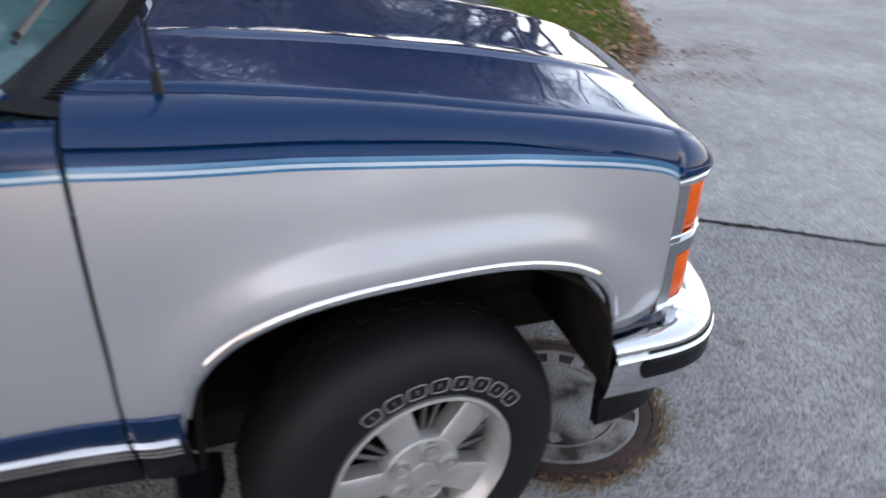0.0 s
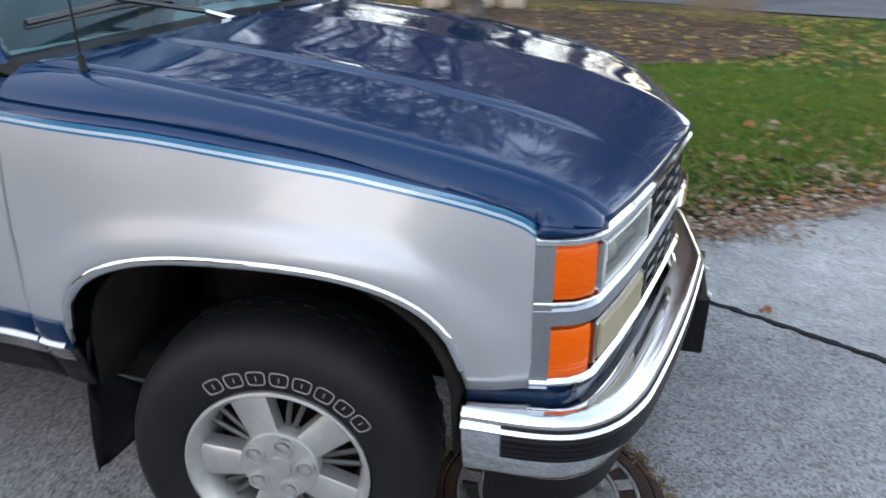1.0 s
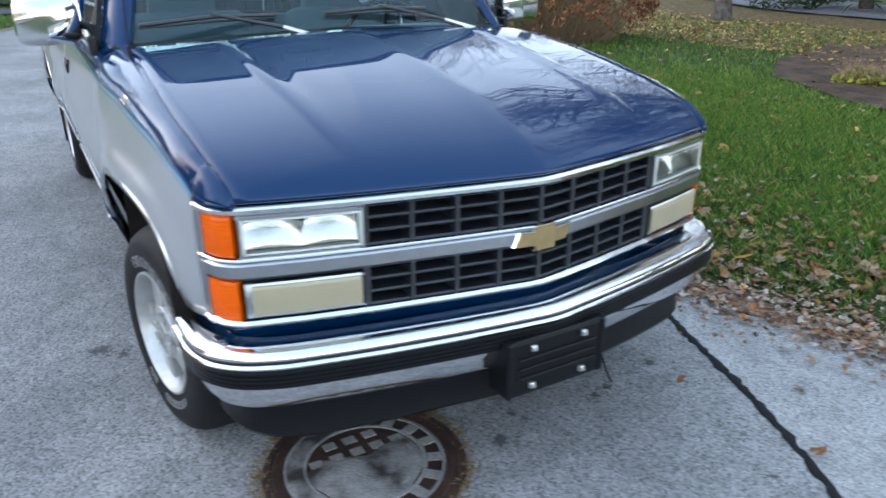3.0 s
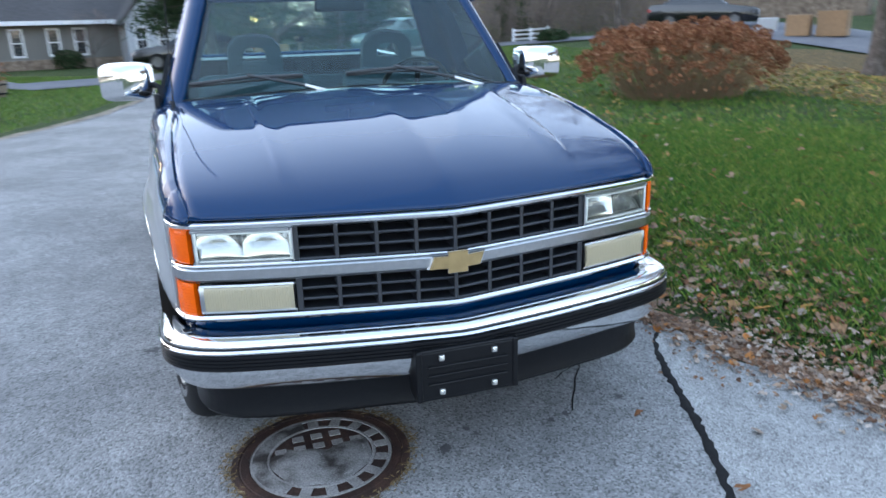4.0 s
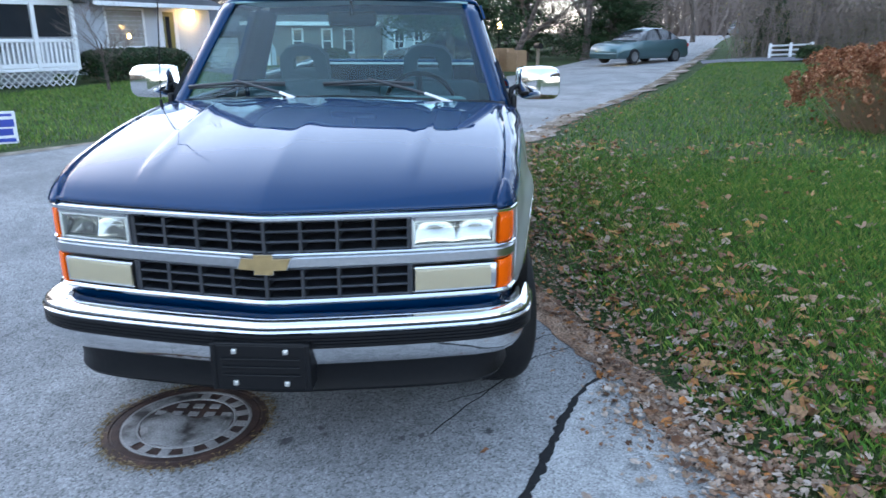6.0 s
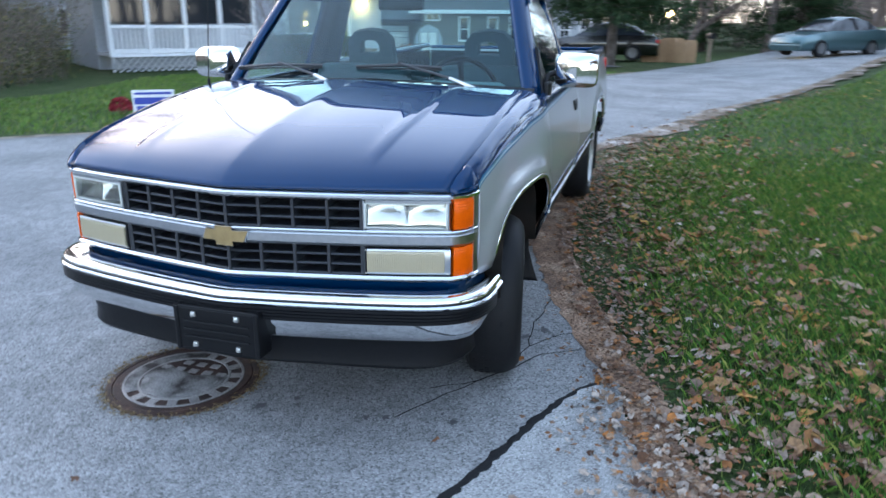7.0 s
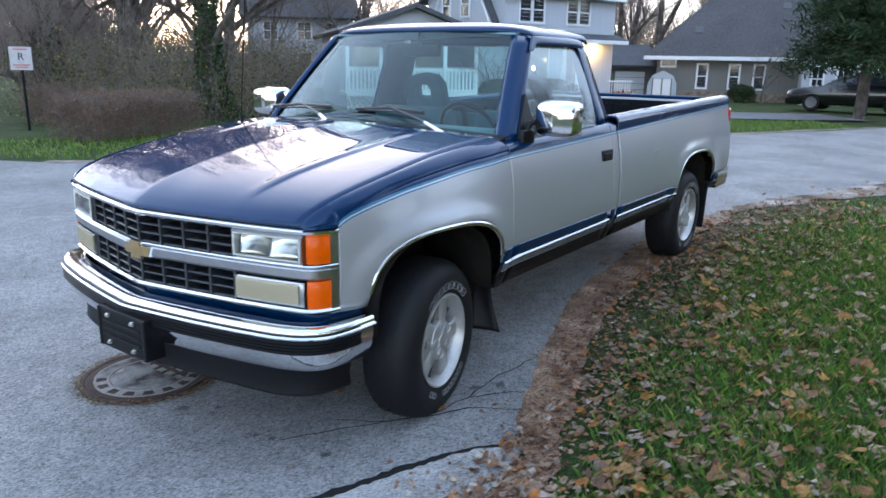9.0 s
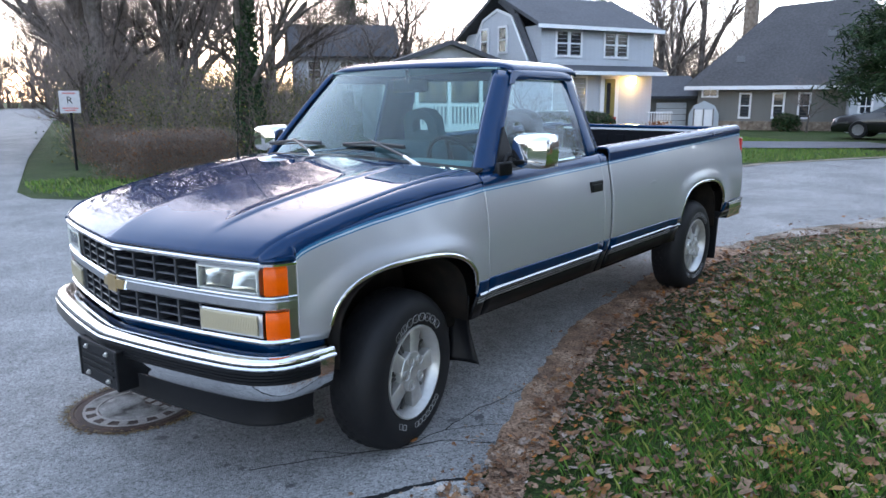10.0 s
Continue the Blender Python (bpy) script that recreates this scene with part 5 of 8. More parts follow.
def ragged(pts, amp, n=8):
    out = []
    for (x0, y0), (x1, y1) in zip(pts, pts[1:]):
        k = max(2, int(math.hypot(x1 - x0, y1 - y0) * n))
        for i in range(k):
            t = i / k
            out.append((lerp(x0, x1, t), lerp(y0, y1, t) + rnd.uniform(-amp, amp)))
    return out + [pts[-1]]


EDGE_IN = [(x, y + 0.05 * (-1.5 < x < 3)) for x, y in EDGE_IN]
EDGE_OUT = [(lerp(a[0], b[0], 0.8), lerp(a[1], b[1], 0.50)) for a, b in zip(EDGE_IN, EDGE_OUT)]
strip("verge", ragged(EDGE_IN[8:], 0.016, 16), ragged(EDGE_OUT[8:], 0.035, 9), 0.014, DIRT, "brown dirt verge strewn with leaf litter", "verge")
strip("sandy_verge", ragged(EDGE_IN[:9], 0.06, 5), ragged(EDGE_OUT[:9], 0.20, 3), 0.014, GRAVELLY, "ragged sandy verge with brown leaf litter", "verge")
strip("far_verge", ragged([(-2.6, -8.15), (-3.8, -6.95), (-5.4, -5.35), (-6.25, -4.85), (-8.3, -4.0), (-12, -2.6), (-15.4, -1.95), (-20.5, 0.75)], 0.04, 3), ragged([(-2.75, -8.3), (-3.92, -7.12), (-5.5, -5.53), (-6.33, -5.03), (-8.35, -4.2), (-12.05, -2.8), (-15.45, -2.17), (-20.55, 0.53)], 0.07, 3), 0.016, SANDY, "sandy gravel road edge", "verge")
sheet("flower_bed", ragged([(-3.7, 7.2), (-2.2, 6.3), (-0.5, 6.1), (1.2, 6.9), (2.6, 8.6), (2.8, 11.2), (0.5, 12.6), (-3.0, 12.6), (-5.2, 10.8), (-4.6, 8.6)], 0.1, 3), 0.03, MULCH, "brown mulched flower bed in the lawn", "flower bed")
sheet("leaf_carpet", ragged([(-5.6, 9.3), (-4.6, 10.8), (-2.6, 13.0), (0.5, 13.0), (3.4, 12.6), (4.2, 13.2), (0.4, 14.8), (-8, 17.0), (-16, 18.6), (-19, 15.0), (-13.5, 12.4), (-9.2, 9.6)], 0.25, 2), 0.005, LEAFBED, "lawn covered in yellow autumn leaves", "ground")

# tar-sealed joint
g = Geo()
cr = ragged(CRACK[:-1], 0.006, 40)
rows = [[], [], [], []]
for i, (x, y) in enumerate(cr):
    a, b = cr[max(0, i - 1)], cr[min(len(cr) - 1, i + 1)]
    d = Vector((b[0] - a[0], b[1] - a[1])).normalized()
    w = (0.010 + 0.010 * step(0.1, 0.5, x) * (1 - 0.7 * step(1.5, 2.4, x))) * rnd.uniform(0.6, 1.25)
    for k, (o, z) in enumerate(((-w, 0.0115), (-w * 0.9, 0.0142), (w * 0.9, 0.0142), (w, 0.0115))):
        rows[k].append((x - d.y * o, y + d.x * o, z))
g.grid(rows)
tagged(mesh_ob("joint_sealant", g, TAR, smooth=60), "black tar seam between road and side street", "trim", kind="structure")
for pts, w in (([(0.35, 0.62), (0.22, 0.80), (0.05, 0.92), (-0.12, 1.02), (-0.25, 1.22)], 0.004), ([(0.05, 0.92), (-0.2, 0.95), (-0.5, 0.93), (-0.9, 0.98)], 0.003), ([(-0.2, 0.95), (-0.35, 1.05), (-0.42, 1.15)], 0.003), ([(0.62, 0.55), (0.45, 0.66), (0.22, 0.80)], 0.003)):
    g = Geo()
    rr = ragged(pts, 0.012, 14)
    g.grid([[(x, y - w * rnd.uniform(0.6, 1.4), 0.0125) for x, y in rr], [(x + 0.002, y + w * rnd.uniform(0.6, 1.4), 0.0125) for x, y in rr]])
    tagged(mesh_ob("road_crack", g, TAR), "thin crack in the worn asphalt", "crack", "cracks in the road", kind="structure")
for x, y, r in ((0.70, -0.01, 0.05), (0.59, 0.105, 0.035), (0.64, 0.13, 0.02), (0.63, 0.52, 0.035), (0.655, 0.44, 0.03), (0.59, 0.785, 0.035), (0.54, 0.73, 0.02), (-0.42, 1.0, 0.06), (-0.30, 0.92, 0.05), (-0.55, -1.02, 0.05), (-0.62, -1.10, 0.07), (1.28, 0.62, 0.02), (-1.1, -1.9, 0.05), (-2.0, -2.6, 0.06), (-0.25, -1.75, 0.04)):
    g = Geo()
    for k in range(46):
        a, d = rnd.uniform(0, 6.3), abs(rnd.gauss(0, 0.55)) * r
        n, rr = 7, r * rnd.uniform(0.06, 0.30) * (1.15 - min(1.0, d / r))
        cx, cy = x + 1.25 * d * math.cos(a), y + 0.85 * d * math.sin(a)
        g.add([(cx + rr * rnd.uniform(0.5, 1.3) * math.cos(6.283 * i / n), cy + rr * rnd.uniform(0.4, 1.1) * math.sin(6.283 * i / n), 0.0125 + k * 0.00002) for i in range(n)], [tuple(range(n))])
    tagged(mesh_ob("oil_spot", g, STAIN), "dark oil spot on the asphalt", "stain", "oil spots on the road", kind="structure")

# manhole cover
MHX, MHY = 0.580, -0.452
mh = thing("manhole_cover", "round rusty cast-iron manhole cover with worn blocks in asphalt", "manhole cover", at=Matrix.Translation((MHX, MHY, 0.010)))
mesh_ob("frame_ring", Geo().lathe([(0.326, 0.0), (0.322, 0.006), (0.300, 0.0075), (0.298, 0.004), (0.293, 0.004), (0.290, 0.0075), (0.262, 0.0065)], 64), IRON, mh, "dark rusty frame ring", 40)
mesh_ob("lid", Geo().lathe([(0.262, 0.004), (0.0, 0.0045)], 64), IRON, mh, "rusty recessed lid", 30)
for r0, r1 in ((0.247, 0.256), (0.188, 0.197)):
    mesh_ob("raised_ring", Geo().lathe([(r0 - 0.002, 0.0045), (r0, 0.0078), (r1, 0.0078), (r1 + 0.002, 0.0045)], 64), IRONFILL, mh, "worn raised ring", 40)
for i in range(32):
    a = 2 * math.pi * i / 32
    if i % 2 == 0:
        mesh_ob("tread_block", Geo().box((0.222 * math.cos(a), 0.222 * math.sin(a), 0.0060), (0.046, 0.040, 0.0036), 0.0012, rot=Matrix.Rotation(a, 3, "Z")), IRONFILL, mh)
for i in range(5):
    for j in range(5):
        x, y = (i - 2) * 0.066, (j - 2) * 0.070
        if math.hypot(x, y) < 0.165:
            mesh_ob("raised_block", Geo().box((x, y, 0.0060), (0.036, 0.042, 0.0036), 0.0012), IRONFILL, mh)
# pale silt packed into the recesses: the middle but for a bare stretch of pattern, and one side of the outer band
n = 72
ring = []
for k in range(n):
    t = 2 * math.pi * k / n
    q = 0.184 + 0.004 * math.sin(7 * t)
    x, y = q * math.cos(t), q * math.sin(t)
    ring.append((max(x, -0.052 + 0.018 * math.sin(23 * y + 1.0) + 0.008 * math.sin(61 * y)), y))
mesh_ob("packed_silt", Geo().grid([[(x * w, y * w, z) for x, y in ring] for w, z in ((1.0, 0.0050), (0.96, 0.0076), (0.5, 0.0084), (0.02, 0.0085))], close=True), SILT, mh, "pale grit packed into the pattern", 60)
arc = [math.radians(190 + 132 * k / 30) for k in range(31)]
rows = [[(q * math.cos(t), q * math.sin(t), z) for t in arc] for q, z in ((0.196, 0.0078), (0.21, 0.0084), (0.24, 0.0084), (0.258, 0.0072))]
mesh_ob("packed_silt", Geo().grid(rows), SILT, mh, "pale grit packed into the pattern", 60)
lit = Geo()
for i in range(900):
    a, r = rnd.uniform(0, 6.283), rnd.gauss(0.335, 0.016)
    c, L, b = (MHX + r * math.cos(a), MHY + r * math.sin(a), 0.013 + rnd.random() * 0.006), rnd.uniform(0.010, 0.035), rnd.uniform(0, 3.14)
    dx, dy = math.cos(b) * L / 2, math.sin(b) * L / 2
    lit.add([(c[0] - dx, c[1] - dy, c[2]), (c[0] + dy * 0.25, c[1] - dx * 0.25, c[2] + 0.002), (c[0] + dx, c[1] + dy, c[2]), (c[0] - dy * 0.25, c[1] + dx * 0.25, c[2] + 0.002)], [(0, 1, 2, 3)])
tagged(mesh_ob("dry_needles", lit, STRAW), "dry needles and grit round the manhole", "litter", kind="stuff")

# ---- grass and leaves ----
LAWN_P = [(-27, 10.0), (-20, 7.2), (-14.9, 4.85), (-10.7, 2.9), (-9, 2.35), (-7.7, 1.95), (-6.7, 1.45), (-5.1, 1.05), (-4.3, 1.0), (-1.9, 1.22), (-0.82, 1.42), (-0.1, 1.62), (0.5, 1.72), (1.13, 1.92), (1.55, 2.25), (2.15, 2.75), (2.68, 3.0), (3.25, 3.65), (3.6, 4.43), (4.0, 5.5), (5.7, 9.3), (7.0, 12.4), (4.4, 12.9), (-20, 16), (-21.5, 12.6), (-27, 11.6)]
BED_P = [(-3.7, 7.2), (-2.2, 6.3), (-0.5, 6.1), (1.2, 6.9), (2.6, 8.6), (2.8, 11.2), (0.5, 12.6), (-3.0, 12.6), (-5.2, 10.8), (-4.6, 8.6)]


def blades(name, n, region, hmin, hmax, wid, label, poly, dens=None, holes=(), material=None):
    verts, faces = [], []
    x0, x1, y0, y1 = region
    r = random.Random(n)
    made = 0
    while made < n:
        x, y = r.uniform(x0, x1), r.uniform(y0, y1)
        made += 1
        if not inside(poly, x, y) or any(inside(q, x, y) for q in holes):
            continue
        if dens and r.random() > dens(x, y):
            continue
        z, a, h = height(x, y), r.uniform(0, 6.283), r.uniform(hmin, hmax)
        lx, ly, w = math.cos(a), math.sin(a), wid * r.uniform(0.6, 1.3)
        b = r.uniform(0.2, 0.9) * h
        o = len(verts)
        verts += [(x - ly * w, y + lx * w, z), (x + ly * w, y - lx * w, z), (x + lx * b * 0.4 + ly * w * 0.6, y + ly * b * 0.4 - lx * w * 0.6, z + h * 0.65), (x + lx * b, y + ly * b, z + h)]
        faces += [(o, o + 1, o + 2), (o, o + 2, o + 3)]
    g = Geo()
    g.v, g.f, g.m = verts, faces, [0] * len(faces)
    return tagged(mesh_ob(name, g, material or BLADE), label, "grass", kind="stuff")


def patchy(x, y):
    e = y - curve_at(EDGE_Y, x)
    n = noise.noise((x * 0.9, y * 0.9, 0.3)) * 0.5 + 0.5
    m = noise.noise((x * 3.1, y * 3.1, 7.3)) * 0.5 + 0.5
    return step(8.0, 5.0, y) * step(-6.5, -2.8, x) * min(1.0, 0.10 + step(0.0, 0.9, e) * 0.80) * (0.45 + 0.7 * n) * (0.4 + 0.9 * m)


blades("grass", 480000, (-6.5, 4.0, 0.9, 8.0), 0.022, 0.080, 0.0016, "short green lawn grass", LAWN_P, patchy, [BED_P])
blades("grass", 160000, (-27, 6.0, 1.5, 14.0), 0.035, 0.085, 0.007, "green lawn grass further back", LAWN_P, lambda x, y: (x < -4.2 or y > 6.2) * 0.9 * (0.4 + 0.6 * (noise.noise((x * 0.8, y * 0.8, 0.3)) * 0.5 + 0.5)) * (0.45 if inside([(-5.6, 9.3), (-4.6, 10.8), (-2.6, 13.0), (3.4, 12.6), (-16, 18.6), (-19, 15.0), (-9.2, 9.6)], x, y) else 1), [BED_P])
FARLAWN = [(-2.6, -8.7), (-3.8, -7.5), (-5.4, -5.9), (-6.4, -5.4), (-8.4, -4.6), (-12.1, -3.2), (-15.5, -2.6), (-20.6, 0.2), (-26, -4.5), (-30, -10), (-18, -11), (-14, -12), (-9, -10.4), (-3.0, -11.5), (-2.6, -10)]
blades("grass", 90000, (-30, -2, -12, 0.5), 0.04, 0.09, 0.009, "green lawn across the road", FARLAWN, lambda x, y: 0.8, [HOUSE_DRIVE], BLADEY)


def leaf_shape(r, size):
    """A curled, lobed dry leaf as two wings of an uneven outline."""
    n = 7
    vs = [(0, 0, 0)]
    lobes = r.choice((3, 5, 1))
    curl = r.uniform(0.1, 0.55)
    for i in range(n + 1):
        a = -2.6 + 5.2 * i / n
        k = size * (0.55 + 0.30 * math.cos(a * lobes * 0.5) ** 2 + r.uniform(-0.08, 0.12))
        x, y = k * math.cos(a), k * math.sin(a) * 0.8
        vs.append((x, y, curl * y * y / size + r.uniform(0, 0.12) * size))
    return vs, [(0, i, i + 1) for i in range(1, n + 1)]


def leaves(name, n, region, dens, smin, smax, material, label, seed):
    r = random.Random(seed)
    g = Geo()
    x0, x1, y0, y1 = region
    for i in range(n):
        x, y = r.uniform(x0, x1), r.uniform(y0, y1)
        if r.random() > dens(x, y):
            continue
        vs, fs = leaf_shape(r, r.uniform(smin, smax))
        M = Matrix.Translation((x, y, height(x, y) + 0.016 + r.random() * 0.03)) @ Euler((r.uniform(-0.5, 0.5), r.uniform(-0.5, 0.5), r.uniform(0, 6.3))).to_matrix().to_4x4()
        if r.random() < 0.3:
            M = M @ Matrix.Rotation(math.pi, 4, "X")
        g.add([M @ Vector(v) for v in vs], fs)
    return tagged(mesh_ob(name, g, material), label, "leaves", kind="stuff")


def litter(x, y):
    e = y - curve_at(EDGE_Y, x)
    if e < -0.2 or e > 6:
        return 0.004 if -1.2 < e <= -0.2 and x > -0.5 else 0.0
    p = noise.noise((x * 1.3, y * 1.3, 2.0)) * 0.5 + 0.5
    return step(-7.0, -2.6, x) * min(1.0, (1.15 * math.exp(-((e - 0.5) / 0.85) ** 2) + 0.12 * math.exp(-(e / 2.6) ** 2)) * (0.3 + 0.9 * p))


leaves("fallen_leaves", 34000, (-7, 3.6, 0.4, 6.0), litter, 0.013, 0.042, LEAF, "dry brown and grey leaves along the verge", 3)
leaves("leaf_crumbs", 46000, (-7, 3.6, 0.3, 3.6), lambda x, y: 0.9 * math.exp(-((y - curve_at(EDGE_Y, x) + 0.02) / 0.22) ** 2), 0.006, 0.022, LEAF, "crumbled leaf litter on the dirt verge", 12)
leaves("fallen_leaves", 4200, (-7, 3.6, 1.0, 6.0), lambda x, y: inside(LAWN_P, x, y) * (0.12 + 0.88 * math.exp(-((y - curve_at(EDGE_Y, x) - 0.6) / 0.9) ** 2)), 0.034, 0.078, LEAFO, "larger orange and tan leaves on the grass", 4)
leaves("fallen_leaves", 14000, (-18, 4.2, 5.0, 17), lambda x, y: (1.0 if y > 9.2 - 0.35 * (x + 5.6) * (x > -5.6) else 0.05) * inside(LAWN_P, x, y), 0.03, 0.07, LEAFY, "yellow leaves under the trees", 6)
leaves("fallen_leaves", 9000, (-16, -2.5, -3, 6.5), lambda x, y: math.exp(-((y - curve_at(EDGE_Y, x) - 0.15) / 0.5) ** 2) * 0.8, 0.02, 0.05, LEAF, "leaf litter along the road edge", 7)
leaves("fallen_leaves", 260, (-3, 3.5, -1.5, 6.0), lambda x, y: 0.05 + 0.5 * (y > 2.2), 0.015, 0.035, LEAF, "scattered leaves on the paving", 8)


# ---- trees ----
def tree_mesh(seed, height_m, spread, r0, levels=5, lean=(0, 0), dense=0, twig_r=0.006):
    """A bare tree: trunk and limbs, and a crown of fine twigs."""
    r = random.Random(seed)
    trunk, crown = Geo(), Geo()

    def grow(p, d, length, rad, level):
        n = 4 if level < 2 else 3
        pts, rs = [p], [rad]
        q, dd = p.copy(), d.copy()
        end = max(twig_r * 0.5, rad * (0.62 if level < levels else 0.35))
        for i in range(n):
            dd = (dd + Vector((r.uniform(-1, 1), r.uniform(-1, 1), r.uniform(-0.4, 0.7))) * (0.10 + 0.05 * level)).normalized()
            q = q + dd * (length / n)
            pts.append(q.copy())
            rs.append(lerp(rad, end, (i + 1) / n))
        (trunk if level < 3 else crown).tube(pts, rs, 8 if level < 2 else (5 if level < 3 else 3), cap=False)
        if level >= levels:
            return
        k = {0: 5, 1: 5, 2: 5 + dense, 3: 5 + dense}.get(level, 4 + dense)
        for i in range(k):
            t = r.uniform(0.35, 1.0) if i else 1.0
            j = min(n - 1, int(t * n))
            b = pts[j].lerp(pts[j + 1], t * n - j) if t < 1 else pts[-1]
            a = r.uniform(0, 6.283)
            side = Vector((math.cos(a), math.sin(a), r.uniform(-0.15, 0.55)))
            nd = (dd * (0.75 if i else 1.4) + side * spread).normalized()
            grow(b, nd, length * r.uniform(0.52, 0.78), max(twig_r, rs[min(j + 1, n)] * r.uniform(0.45, 0.72)), level + 1)

    grow(Vector((0, 0, -0.1)), Vector((lean[0], lean[1], 1)).normalized(), height_m * 0.34, r0, 0)
    flare = Geo().lathe([(r0 * 1.7, -0.1), (r0 * 1.25, 0.15), (r0 * 1.02, 0.5)], 12)
    trunk.add(flare.v, flare.f)
    return trunk, crown


TREES = {}


def bare_tree(kind, at, label):
    if kind not in TREES:
        seed, h, sp, r0, lv, lean = {"tall": (11, 15, 0.62, 0.24, 5, (0.05, 0.02)), "wide": (23, 12, 0.95, 0.26, 5, (-0.04, 0.06)), "garden": (29, 12, 0.95, 0.24, 5, (-0.04, 0.06)), "thin": (37, 13, 0.50, 0.13, 5, (0.02, -0.05)), "small": (41, 4.6, 0.75, 0.045, 4, (0.0, 0.0)), "slant": (53, 11, 0.8, 0.20, 5, (0.35, 0.1))}[kind]
        t, c = tree_mesh(seed, h, sp, r0, lv, lean, int(kind == "garden"), {"small": 0.003, "garden": 0.011}.get(kind, 0.006))
        TREES[kind] = (t, c)
        ob = thing("bare_tree", label, "tree", at=at)
        mesh_ob("trunk", t, BARK, ob, "", 60)
        mesh_ob("crown", c, TWIG, ob)
        TREES[kind] = ob
        return ob
    ob = copy_thing(TREES[kind], at)
    ob["label"] = label
    return ob


def at(x, y, turn=0.0, scale=1.0):
    return Matrix.Translation((x, y, height(x, y))) @ Matrix.Rotation(turn, 4, "Z") @ Matrix.Diagonal((scale, scale, scale, 1))


